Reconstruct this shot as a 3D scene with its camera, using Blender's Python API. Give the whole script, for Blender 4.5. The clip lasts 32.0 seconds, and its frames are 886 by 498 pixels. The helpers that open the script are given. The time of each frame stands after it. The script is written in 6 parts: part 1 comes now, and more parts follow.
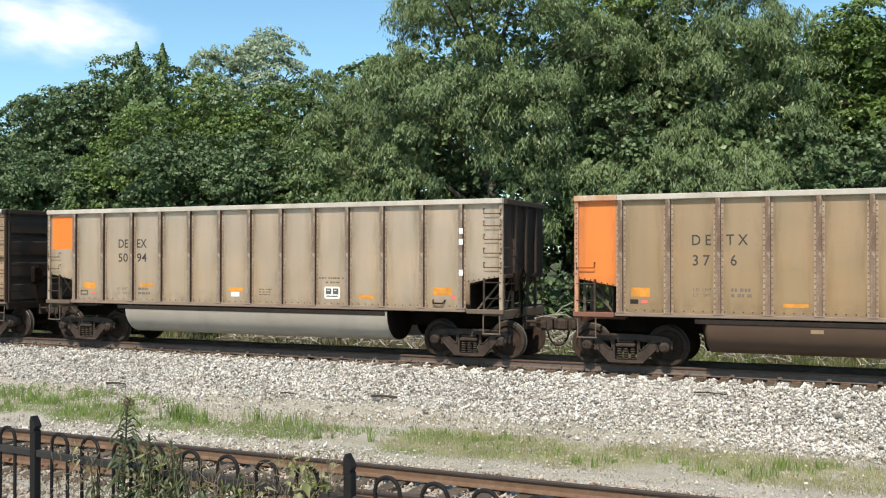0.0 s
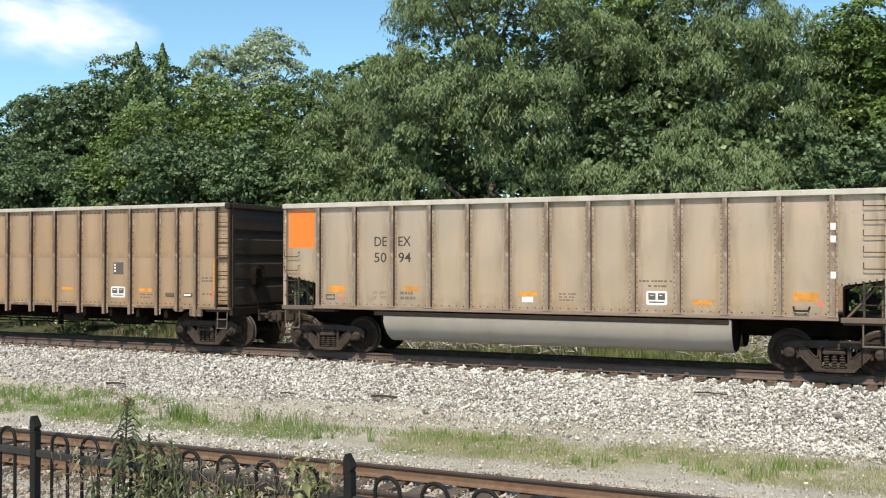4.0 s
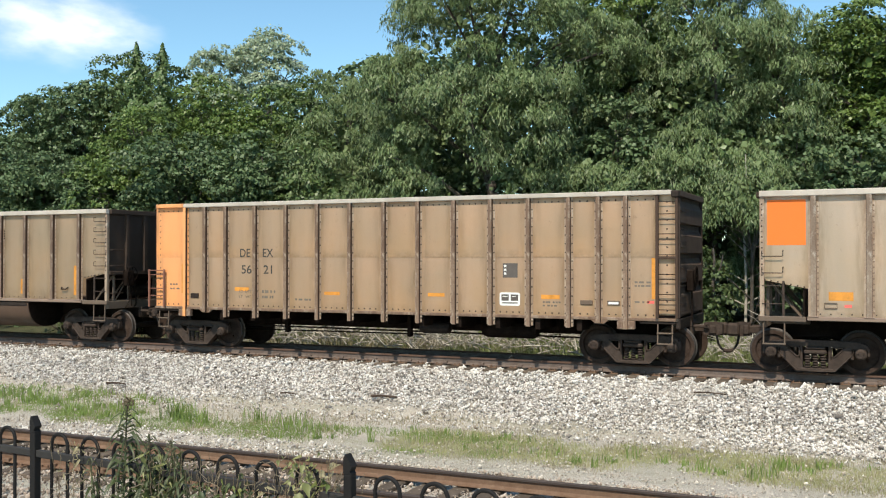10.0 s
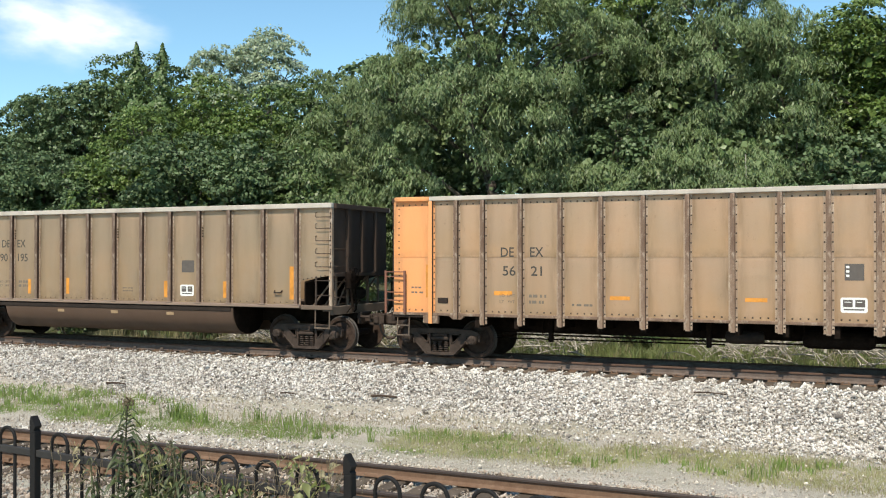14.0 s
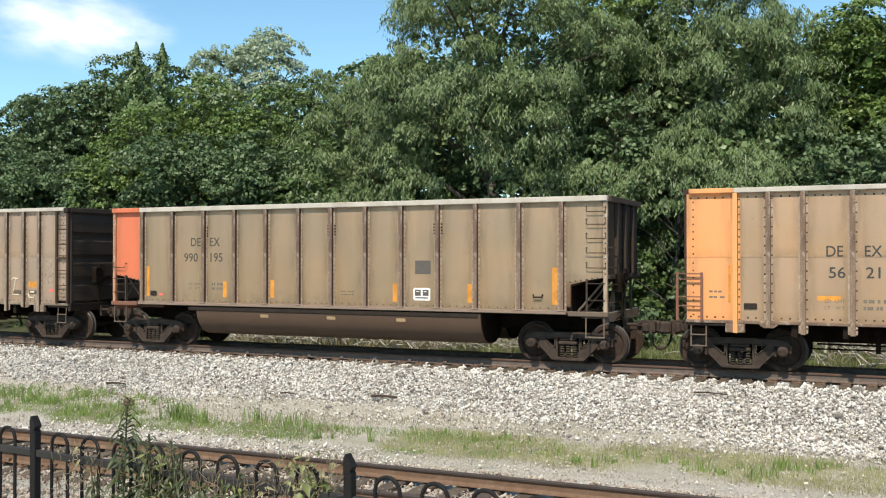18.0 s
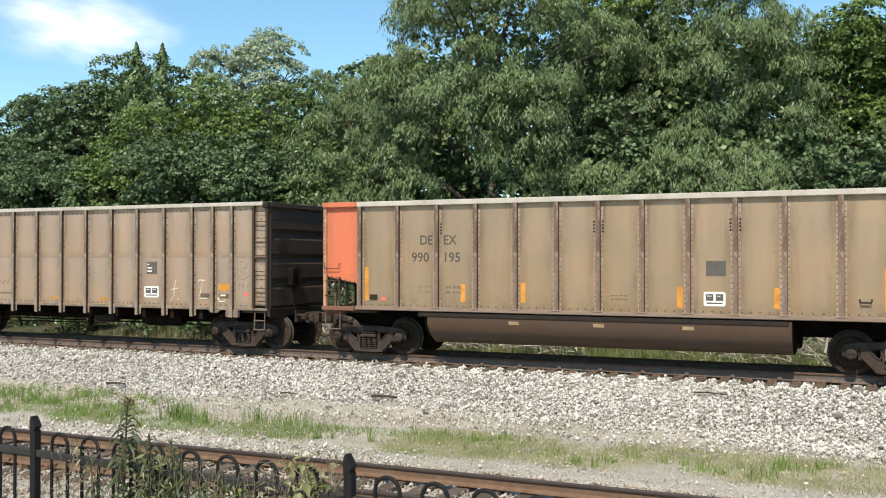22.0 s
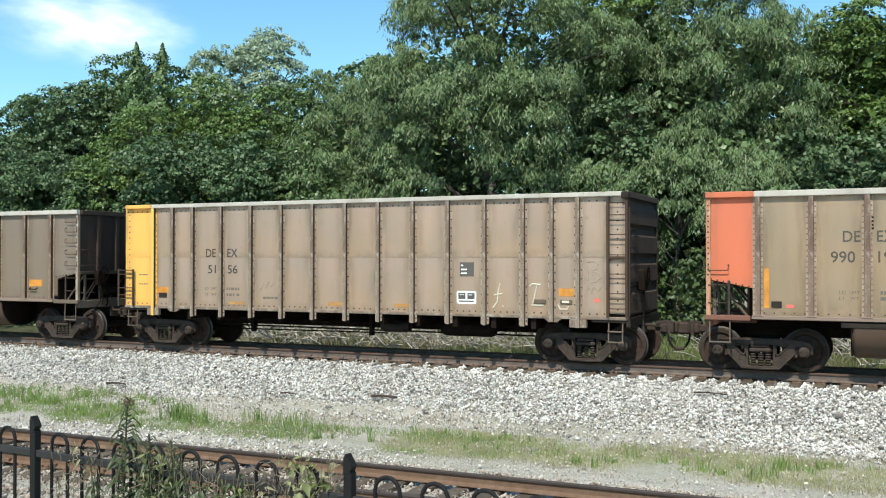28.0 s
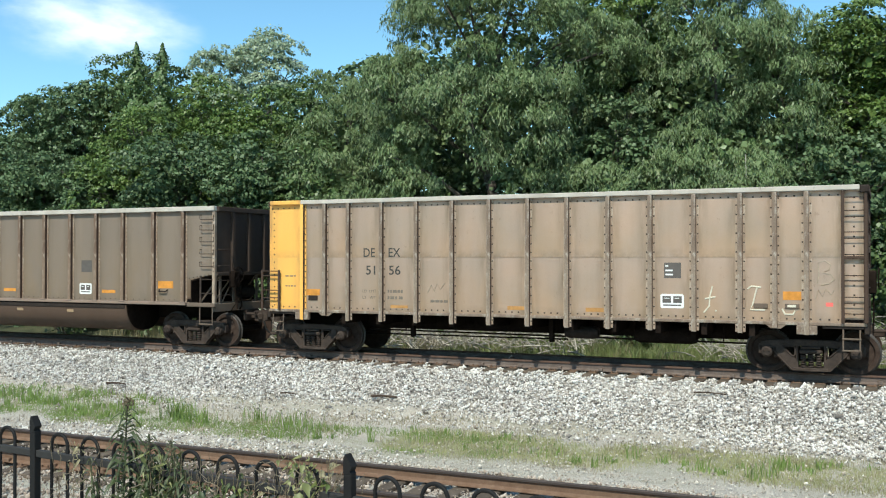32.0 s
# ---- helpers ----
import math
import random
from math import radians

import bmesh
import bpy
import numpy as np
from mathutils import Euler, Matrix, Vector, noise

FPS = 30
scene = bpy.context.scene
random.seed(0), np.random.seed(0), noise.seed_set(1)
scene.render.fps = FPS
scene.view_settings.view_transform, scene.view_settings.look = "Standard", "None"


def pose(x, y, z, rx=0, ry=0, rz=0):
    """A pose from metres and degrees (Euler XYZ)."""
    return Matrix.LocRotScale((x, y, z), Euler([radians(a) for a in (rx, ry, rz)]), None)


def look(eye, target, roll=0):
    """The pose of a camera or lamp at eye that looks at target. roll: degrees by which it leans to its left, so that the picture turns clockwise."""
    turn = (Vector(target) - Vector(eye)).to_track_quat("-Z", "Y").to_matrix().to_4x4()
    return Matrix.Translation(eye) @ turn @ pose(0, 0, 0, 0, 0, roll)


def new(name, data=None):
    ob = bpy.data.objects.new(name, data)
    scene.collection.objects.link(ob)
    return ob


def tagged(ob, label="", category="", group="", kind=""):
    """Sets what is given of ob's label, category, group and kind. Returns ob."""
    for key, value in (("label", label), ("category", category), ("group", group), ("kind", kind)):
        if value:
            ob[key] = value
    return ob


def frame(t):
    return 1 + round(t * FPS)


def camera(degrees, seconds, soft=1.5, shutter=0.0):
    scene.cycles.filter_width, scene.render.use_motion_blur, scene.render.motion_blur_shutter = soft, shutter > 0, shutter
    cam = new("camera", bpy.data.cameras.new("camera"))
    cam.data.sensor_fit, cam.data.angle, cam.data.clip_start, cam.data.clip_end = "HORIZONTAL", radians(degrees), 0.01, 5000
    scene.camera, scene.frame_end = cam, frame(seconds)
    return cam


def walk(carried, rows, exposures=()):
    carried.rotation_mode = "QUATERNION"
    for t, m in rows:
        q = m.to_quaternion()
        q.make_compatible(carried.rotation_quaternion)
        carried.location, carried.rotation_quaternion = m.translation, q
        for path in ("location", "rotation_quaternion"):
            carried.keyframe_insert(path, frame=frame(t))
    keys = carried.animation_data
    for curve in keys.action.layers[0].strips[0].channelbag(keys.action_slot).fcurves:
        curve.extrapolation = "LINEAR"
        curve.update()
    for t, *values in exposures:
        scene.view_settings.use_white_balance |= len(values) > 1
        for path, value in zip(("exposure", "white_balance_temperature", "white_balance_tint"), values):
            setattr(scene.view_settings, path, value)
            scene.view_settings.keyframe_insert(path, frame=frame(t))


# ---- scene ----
# The camera stands still on a tripod beside a fence, on the platform side of two tracks.
# World: x along the tracks (the train runs towards +x), y away from the camera, z = 0 on the main rail heads.
EYE = Vector((0.0, 0.0, 2.446))
AHEAD = Vector((-0.41313, 0.91062, 0.0099))
cam = camera(48.79, 32.0, soft=1.15)
STILL = look(EYE, EYE + AHEAD)
walk(cam, [(0, STILL), (32, STILL)],
     exposures=[(0, 0.48, 6500, 10), (3, 0.48, 6500, 10), (6, 0.44, 6500, 10), (13, 0.45, 6500, 10), (17, 0.49, 6500, 10), (23.2, 0.50, 6500, 10), (24.2, 0.40, 6250, 7), (25, 0.48, 6050, 4), (28, 0.52, 5960, 4), (30, 0.45, 5970, 3), (32, 0.43, 5980, 3)])

RAIL_Y = 22.356          # near rail of the main track
TRACK_Y = RAIL_Y + 0.75  # centre line of the main track
NEAR_Y = 12.27           # centre line of the near track
NEAR_Z = -0.65           # its rail heads
RAIL_H = 0.186

# ---- light ----
SUN_EL, SUN_AZ = radians(52), radians(175.5)   # azimuth clockwise from +y
TO_SUN = Vector((math.sin(SUN_AZ) * math.cos(SUN_EL), math.cos(SUN_AZ) * math.cos(SUN_EL), math.sin(SUN_EL)))
world = bpy.data.worlds.new("sky")
scene.world = world
world.use_nodes = True
wn = world.node_tree
wn.nodes.clear()
w_sky = wn.nodes.new("ShaderNodeTexSky")
w_sky.sky_type, w_sky.sun_disc = "NISHITA", False
w_sky.sun_elevation, w_sky.sun_rotation = SUN_EL, SUN_AZ
w_sky.altitude, w_sky.air_density, w_sky.dust_density, w_sky.ozone_density = 200, 1.0, 0.5, 1.6
w_bg = wn.nodes.new("ShaderNodeBackground")
w_bg.inputs["Strength"].default_value = 0.125
w_out = wn.nodes.new("ShaderNodeOutputWorld")
w_tint = wn.nodes.new("ShaderNodeMix")
w_tint.data_type, w_tint.blend_type = "RGBA", "MULTIPLY"
w_tint.inputs[0].default_value = 1.0
w_tint.inputs[7].default_value = (0.84, 1.06, 1.04, 1)
wn.links.new(w_sky.outputs[0], w_tint.inputs[6])
wn.links.new(w_tint.outputs[2], w_bg.inputs["Color"])
wn.links.new(w_bg.outputs[0], w_out.inputs["Surface"])
sun_data = bpy.data.lights.new("sun", "SUN")
sun_data.energy, sun_data.angle, sun_data.color = 3.9, radians(0.53), (1.0, 0.91, 0.76)
sun = new("sun", sun_data)
sun.matrix_world = look((0, 0, 60), Vector((0, 0, 60)) - TO_SUN)


# ---- material helpers ----
class Nodes:
    """A thin shell round one material's node tree."""

    def __init__(self, name):
        self.mat = bpy.data.materials.new(name)
        self.mat.use_nodes = True
        self.tree = self.mat.node_tree
        self.bsdf = self.tree.nodes["Principled BSDF"]
        self.out = self.tree.nodes["Material Output"]

    def add(self, kind, **sockets):
        n = self.tree.nodes.new(kind)
        for k, v in sockets.items():
            n.inputs[k].default_value = v
        return n

    def link(self, a, b):
        self.tree.links.new(a, b)

    def coords(self, scale=(1, 1, 1)):
        tc = self.add("ShaderNodeTexCoord")
        mp = self.add("ShaderNodeMapping")
        mp.inputs["Scale"].default_value = scale
        self.link(tc.outputs["Object"], mp.inputs["Vector"])
        return mp.outputs["Vector"]

    def noise(self, scale, detail=4, rough=0.6, stretch=(1, 1, 1), lo=0.35, hi=0.65):
        n = self.add("ShaderNodeTexNoise", Scale=scale, Detail=detail, Roughness=rough)
        self.link(self.coords(stretch), n.inputs["Vector"])
        r = self.add("ShaderNodeMapRange")
        r.inputs["From Min"].default_value, r.inputs["From Max"].default_value = lo, hi
        self.link(n.outputs["Fac"], r.inputs["Value"])
        return r.outputs["Result"]

    def mix(self, fac, a, b, blend="MIX"):
        m = self.add("ShaderNodeMix")
        m.data_type, m.blend_type = "RGBA", blend
        for sock, v in ((m.inputs[0], fac), (m.inputs[6], a), (m.inputs[7], b)):
            if isinstance(v, (int, float)):
                sock.default_value = v
            elif isinstance(v, (tuple, list)):
                sock.default_value = (*v[:3], 1)
            else:
                self.link(v, sock)
        return m.outputs[2]

    def times(self, a, k):
        m = self.add("ShaderNodeMath")
        m.operation = "MULTIPLY"
        self.link(a, m.inputs[0])
        if isinstance(k, (int, float)):
            m.inputs[1].default_value = k
        else:
            self.link(k, m.inputs[1])
        return m.outputs[0]

    def bump(self, height, strength=0.3, distance=0.01):
        b = self.add("ShaderNodeBump")
        b.inputs["Strength"].default_value, b.inputs["Distance"].default_value = strength, distance
        self.link(height, b.inputs["Height"])
        self.link(b.outputs["Normal"], self.bsdf.inputs["Normal"])

    def done(self, color, rough=0.7, metal=0.0, spec=0.5):
        if isinstance(color, (tuple, list)):
            self.bsdf.inputs["Base Color"].default_value = (*color[:3], 1)
        else:
            self.link(color, self.bsdf.inputs["Base Color"])
        if isinstance(rough, (int, float)):
            self.bsdf.inputs["Roughness"].default_value = rough
        else:
            self.link(rough, self.bsdf.inputs["Roughness"])
        self.bsdf.inputs["Metallic"].default_value = metal
        self.bsdf.inputs["Specular IOR Level"].default_value = spec
        return self.mat


def shade(c, k):
    return tuple(min(1, v * k) for v in c)


def weathered(name, base, dirt=(0.13, 0.095, 0.062), amount=0.5, rough=0.6, metal=0.0, rust=0.25, panel=False):
    """Dusty railway paint: run-down streaks, cloudy dust, fine speckle, rusty flecks; panels also turn browner in runs
    towards their riveted edges and foot.
    """
    n = Nodes(name)
    cloud = n.noise(0.9, 5, 0.62)
    streak = n.noise(1.1, 3, 0.55, (1.6, 1.6, 0.22), 0.40, 0.75)
    own = n.add("ShaderNodeObjectInfo")
    fine = n.noise(28, 3, 0.7)
    fleck = n.noise(9, 5, 0.75, (1, 1, 0.5), 0.62, 0.7)
    c = n.mix(n.times(cloud, 0.45 * amount), base, shade(base, 1.22))
    c = n.mix(n.times(own.outputs["Random"], 0.16), c, shade(base, 0.72))
    c = n.mix(n.times(streak, 0.45 * amount), c, dirt)
    c = n.mix(n.times(fine, 0.09), c, shade(base, 0.55))
    c = n.mix(n.times(fleck, rust), c, (0.11, 0.045, 0.02))
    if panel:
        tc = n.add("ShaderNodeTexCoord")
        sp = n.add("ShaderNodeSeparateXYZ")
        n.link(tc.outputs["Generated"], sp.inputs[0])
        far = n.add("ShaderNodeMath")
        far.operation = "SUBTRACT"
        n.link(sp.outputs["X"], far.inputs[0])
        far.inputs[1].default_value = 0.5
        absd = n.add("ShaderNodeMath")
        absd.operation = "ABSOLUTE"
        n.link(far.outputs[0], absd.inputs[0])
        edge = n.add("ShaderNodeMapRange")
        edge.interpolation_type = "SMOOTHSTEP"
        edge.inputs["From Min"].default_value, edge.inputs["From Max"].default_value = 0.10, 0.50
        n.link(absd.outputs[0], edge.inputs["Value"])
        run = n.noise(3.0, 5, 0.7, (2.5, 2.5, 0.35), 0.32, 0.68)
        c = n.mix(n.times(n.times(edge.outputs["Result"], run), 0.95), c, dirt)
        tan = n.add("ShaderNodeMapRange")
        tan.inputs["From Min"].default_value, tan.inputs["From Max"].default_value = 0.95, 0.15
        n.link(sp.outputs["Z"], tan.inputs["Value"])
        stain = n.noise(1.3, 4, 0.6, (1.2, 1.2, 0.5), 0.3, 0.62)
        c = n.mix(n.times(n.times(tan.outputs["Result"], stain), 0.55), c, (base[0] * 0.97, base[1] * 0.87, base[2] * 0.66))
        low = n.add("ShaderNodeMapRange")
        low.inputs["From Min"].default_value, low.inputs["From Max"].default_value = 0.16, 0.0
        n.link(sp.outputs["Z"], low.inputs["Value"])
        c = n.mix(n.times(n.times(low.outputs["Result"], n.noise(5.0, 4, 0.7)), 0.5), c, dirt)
    r = n.add("ShaderNodeMapRange")
    r.inputs["To Min"].default_value, r.inputs["To Max"].default_value = rough - 0.12, rough + 0.15
    n.link(cloud, r.inputs["Value"])
    n.bump(n.noise(3.0, 3, 0.5), 0.12, 0.012)
    n.bsdf.inputs["Diffuse Roughness"].default_value = 1.0
    return n.done(c, r.outputs["Result"], metal, 0.5 if panel else 0.35)


def worn_rib(name, base, rust, pale):
    """Stake paint rubbed through: rust in long runs, pale scuffs where the paint still shines."""
    n = Nodes(name)
    c = n.mix(n.noise(2.2, 5, 0.7, (1.5, 1.5, 0.5), 0.36, 0.66), base, rust)
    c = n.mix(n.times(n.noise(5.0, 4, 0.7, (1, 1, 0.6), 0.52, 0.66), 0.75), c, pale)
    c = n.mix(n.times(n.noise(24, 3, 0.7), 0.25), c, shade(rust, 0.6))
    n.bump(n.noise(6.0, 4, 0.6), 0.2, 0.01)
    n.bsdf.inputs["Diffuse Roughness"].default_value = 1.0
    return n.done(c, 0.58, 0.3, 0.35)


def rough_mat(name, a, b, scale, rough=0.85, bump=0.4, dist=0.01, metal=0.0, spec=0.3, island=0.0, obj=0.0):
    n = Nodes(name)
    c = n.mix(n.noise(scale, 5, 0.65), a, b)
    c = n.mix(n.times(n.noise(scale * 7.3, 3, 0.7), 0.35), c, shade(a, 0.5))
    if island:
        g = n.add("ShaderNodeNewGeometry")
        c = n.mix(n.times(g.outputs["Random Per Island"], island), c, shade(b, 1.5))
    if obj:
        g = n.add("ShaderNodeObjectInfo")
        c = n.mix(n.times(g.outputs["Random"], obj), c, shade(a, 0.45))
    n.bump(n.noise(scale * 3, 5, 0.7), bump, dist)
    return n.done(c, rough, metal, spec)


def stone_mat(name, light, mid, dark, rough=0.9):
    n = Nodes(name)
    g = n.add("ShaderNodeNewGeometry")
    ramp = n.add("ShaderNodeValToRGB")
    e = ramp.color_ramp.elements
    e[0].position, e[0].color = 0.0, (*dark, 1)
    e[1].position, e[1].color = 1.0, (*light, 1)
    m = e.new(0.42)
    m.color = (*mid, 1)
    n.link(g.outputs["Random Per Island"], ramp.inputs["Fac"])
    c = n.mix(n.times(n.noise(1.1, 4, 0.6), 0.15), ramp.outputs["Color"], (0.20, 0.165, 0.12))
    c = n.mix(n.times(n.noise(60, 3, 0.6), 0.2), c, dark)
    n.bsdf.inputs["Diffuse Roughness"].default_value = 1.0
    return n.done(c, rough, 0.0, 0.25)


def leaf_mat(name, dark, light, yellow, see=0.3, rough=0.42, spec=0.5):
    """Leaves: colour drifts clump by clump and leaf by leaf; some light comes through."""
    n = Nodes(name)
    g = n.add("ShaderNodeNewGeometry")
    c = n.mix(n.noise(0.55, 3, 0.6, (1, 1, 1), 0.38, 0.62), dark, light)
    c = n.mix(n.times(g.outputs["Random Per Island"], 0.55), c, yellow)
    n.done(c, rough, 0.0, spec)
    tr = n.add("ShaderNodeBsdfTranslucent")
    c2 = n.mix(0.5, c, yellow)
    n.link(c2, tr.inputs["Color"])
    ms = n.add("ShaderNodeMixShader")
    ms.inputs["Fac"].default_value = see
    n.link(n.bsdf.outputs[0], ms.inputs[1])
    n.link(tr.outputs[0], ms.inputs[2])
    n.link(ms.outputs[0], n.out.inputs["Surface"])
    return n.mat


def plain(name, c, rough=0.6, metal=0.0, var=0.25, scale=6):
    n = Nodes(name)
    col = n.mix(n.times(n.noise(scale, 4, 0.65), var), c, shade(c, 0.45))
    return n.done(col, rough, metal, 0.3)


# ---- materials ----
M_RAIL = rough_mat("rusty_rail_side", (0.15, 0.086, 0.052), (0.205, 0.128, 0.082), 5, 0.8, 0.3, 0.004)
M_RAIL_MAIN = rough_mat("brown_main_rail_side", (0.120, 0.087, 0.071), (0.175, 0.132, 0.108), 5, 0.8, 0.3, 0.004)
M_RAILTOP = plain("worn_rail_head", (0.115, 0.068, 0.048), 0.8, 0.0, 0.4, 9)
M_RAIL_DULL = plain("dull_rail_head", (0.085, 0.066, 0.058), 0.5, 0.3, 0.4, 9)
M_TIE = rough_mat("weathered_sleeper_wood", (0.10, 0.075, 0.055), (0.19, 0.145, 0.105), 4, 0.9, 0.6, 0.01, obj=0.6)
M_BALLAST = stone_mat("limestone_ballast", (0.89, 0.85, 0.79), (0.60, 0.555, 0.50), (0.13, 0.112, 0.097))
M_GRAVEL = stone_mat("dusty_gravel", (0.60, 0.51, 0.43), (0.37, 0.30, 0.24), (0.14, 0.105, 0.08))
# Stones between the rails: warm bounced light is mixed into their brown.
M_BED = stone_mat("bounce_warmed_ballast", (0.62, 0.46, 0.34), (0.42, 0.29, 0.205), (0.20, 0.13, 0.09))
M_PALE_GRAVEL = stone_mat("pale_dusty_gravel", (0.76, 0.70, 0.61), (0.52, 0.46, 0.385), (0.24, 0.20, 0.155))
M_IRON = rough_mat("brown_underframe_iron", (0.021, 0.0145, 0.0112), (0.042, 0.029, 0.022), 7, 0.75, 0.3, 0.005, 0.2)
M_TRUCK = rough_mat("dusty_cast_steel", (0.037, 0.0255, 0.0195), (0.080, 0.056, 0.043), 6, 0.8, 0.35, 0.006, 0.1)
M_WHEEL = rough_mat("rusty_wheel_steel", (0.041, 0.027, 0.021), (0.072, 0.050, 0.039), 8, 0.9, 0.2, 0.004, 0.0, 0.08)
M_TREAD = plain("worn_wheel_tread", (0.085, 0.072, 0.063), 0.5, 0.4, 0.3, 20)
# Near-black steel; under floors, slopes and tub ends it carries their shade.
M_DARK = rough_mat("black_steel_and_shade", (0.013, 0.009, 0.007), (0.027, 0.019, 0.015), 3, 0.95, 0.2, 0.005, 0.0, 0.04)
# End brown is darkened to hold the shade of ends turned from the sun.
M_END = weathered("shaded_brown_end_steel", (0.062, 0.041, 0.030), (0.030, 0.020, 0.015), 0.8, 0.8)
M_CHORD = weathered("pale_worn_chord", (0.60, 0.54, 0.47), (0.27, 0.20, 0.14), 0.95, 0.5, 0.1, 0.45)
M_FENCE = plain("black_fence_paint", (0.011, 0.0095, 0.009), 0.78, 0.0, 0.5, 12)
# Cross bars: paler dusty black, with the sunlit top put into the colour.
M_FENCE_BAR = plain("lit_dusty_black_fence_paint", (0.034, 0.031, 0.029), 0.7, 0.0, 0.5, 12)
M_BARK = rough_mat("grey_bark", (0.075, 0.064, 0.052), (0.17, 0.145, 0.118), 6, 0.95, 0.8, 0.03)
M_DEAD = rough_mat("bleached_dead_wood", (0.22, 0.195, 0.16), (0.52, 0.475, 0.40), 5, 0.95, 0.5, 0.01, island=0.3)
M_HOSE = plain("black_rubber_hose", (0.02, 0.019, 0.018), 0.6)
M_ORANGE = weathered("bright_orange_panel", (0.95, 0.24, 0.035), (0.5, 0.17, 0.06), 0.25, 0.55, 0, 0.06)
M_AMBER = plain("amber_reflective_tape", (0.72, 0.30, 0.05), 0.5, 0, 0.6, 5)
M_AMBER_OLD = plain("faded_amber_tape", (0.52, 0.265, 0.085), 0.6, 0, 0.7, 5)
M_RED = plain("red_reflective_tape", (0.85, 0.16, 0.13), 0.4, 0, 0.2, 9)
M_WHITE = plain("white_stencil_paint", (0.78, 0.77, 0.73), 0.6, 0, 0.15, 9)
M_CHALK = plain("white_chalk_paint", (0.70, 0.64, 0.50), 0.7, 0, 0.3, 12)
M_CHALK_OLD = plain("rubbed_chalk_paint", (0.47, 0.37, 0.27), 0.7, 0, 0.5, 12)
M_BLACKPAINT = plain("faded_black_paint", (0.065, 0.058, 0.05), 0.7, 0, 0.3, 14)
M_FADED = plain("worn_black_paint", (0.10, 0.086, 0.068), 0.7, 0, 0.6, 9)
M_FAINT = plain("faint_stencil_paint", (0.19, 0.155, 0.12), 0.7, 0, 0.4, 14)
M_SLATE = plain("slate_grey_patch", (0.115, 0.098, 0.086), 0.6, 0, 0.3, 8)


# ---- mesh helpers ----
class Geo:
    """Gathers corners and faces of one mesh."""

    def __init__(self):
        self.v, self.f, self.m = [], [], []

    def put(self, verts, faces, mi=0, m=None):
        o = len(self.v)
        if m is not None:
            verts = [m @ Vector(q) for q in verts]
        self.v += [tuple(q) for q in verts]
        self.f += [tuple(i + o for i in f) for f in faces]
        self.m += [mi] * len(faces)
        return self

    def box(self, x0, x1, y0, y1, z0, z1, mi=0, m=None):
        vs = [(x, y, z) for z in (z0, z1) for y in (y0, y1) for x in (x0, x1)]
        return self.put(vs, [(0, 2, 3, 1), (4, 5, 7, 6), (0, 1, 5, 4), (2, 6, 7, 3), (0, 4, 6, 2), (1, 3, 7, 5)], mi, m)

    def cbox(self, x0, x1, y0, y1, z0, z1, c=0.01, mi=0, m=None):
        """A box with chamfered edges."""
        lo, hi = (x0, y0, z0), (x1, y1, z1)
        c = min(c, *(0.45 * (h - l) for l, h in zip(lo, hi)))
        vs, idx = [], {}
        for cx in (0, 1):
            for cy in (0, 1):
                for cz in (0, 1):
                    k = (cx, cy, cz)
                    for ax in range(3):
                        q = [0, 0, 0]
                        for b in range(3):
                            edge = hi[b] if k[b] else lo[b]
                            q[b] = edge if b == ax else edge - (c if k[b] else -c)
                        idx[(k, ax)] = len(vs)
                        vs.append(tuple(q))
        fs = []
        for ax in range(3):
            u, w = (ax + 1) % 3, (ax + 2) % 3
            for side in (0, 1):
                ring = []
                for a, b in ((0, 0), (1, 0), (1, 1), (0, 1)):
                    k = [0, 0, 0]
                    k[ax], k[u], k[w] = side, a, b
                    ring.append(idx[(tuple(k), ax)])
                fs.append(tuple(ring if side else ring[::-1]))
            for a in (0, 1):
                for b in (0, 1):
                    k0, k1 = [0, 0, 0], [0, 0, 0]
                    k0[ax], k1[ax] = 0, 1
                    k0[u] = k1[u] = a
                    k0[w] = k1[w] = b
                    k0, k1 = tuple(k0), tuple(k1)
                    q = (idx[(k0, u)], idx[(k1, u)], idx[(k1, w)], idx[(k0, w)])
                    fs.append(q if a == b else q[::-1])
        for k in [(a, b, d) for a in (0, 1) for b in (0, 1) for d in (0, 1)]:
            t = (idx[(k, 0)], idx[(k, 1)], idx[(k, 2)])
            fs.append(t if sum(k) % 2 else t[::-1])
        return self.put(vs, fs, mi, m)

    def prism(self, outline, y0, y1, mi=0, m=None):
        """An outline of (x, z) corners drawn out along y."""
        n = len(outline)
        vs = [(x, y0, z) for x, z in outline] + [(x, y1, z) for x, z in outline]
        fs = [tuple(range(n)), tuple(range(2 * n - 1, n - 1, -1))]
        fs += [(i, n + i, n + (i + 1) % n, (i + 1) % n) for i in range(n)]
        return self.put(vs, fs, mi, m)

    def tube(self, path, r, n=6, mi=0, taper=None):
        """A round bar along a path of points."""
        path = [Vector(q) for q in path]
        rings, up = [], Vector((0.13, 0.31, 0.94))
        for i, q in enumerate(path):
            d = (path[min(i + 1, len(path) - 1)] - path[max(i - 1, 0)]).normalized()
            a = d.cross(up)
            a = (a if a.length > 0.05 else d.cross(Vector((1, 0, 0)))).normalized()
            b = d.cross(a)
            rr = r if taper is None else r + (taper - r) * i / (len(path) - 1)
            rings.append([q + (a * math.cos(2 * math.pi * j / n) + b * math.sin(2 * math.pi * j / n)) * rr for j in range(n)])
        vs = [q for ring in rings for q in ring]
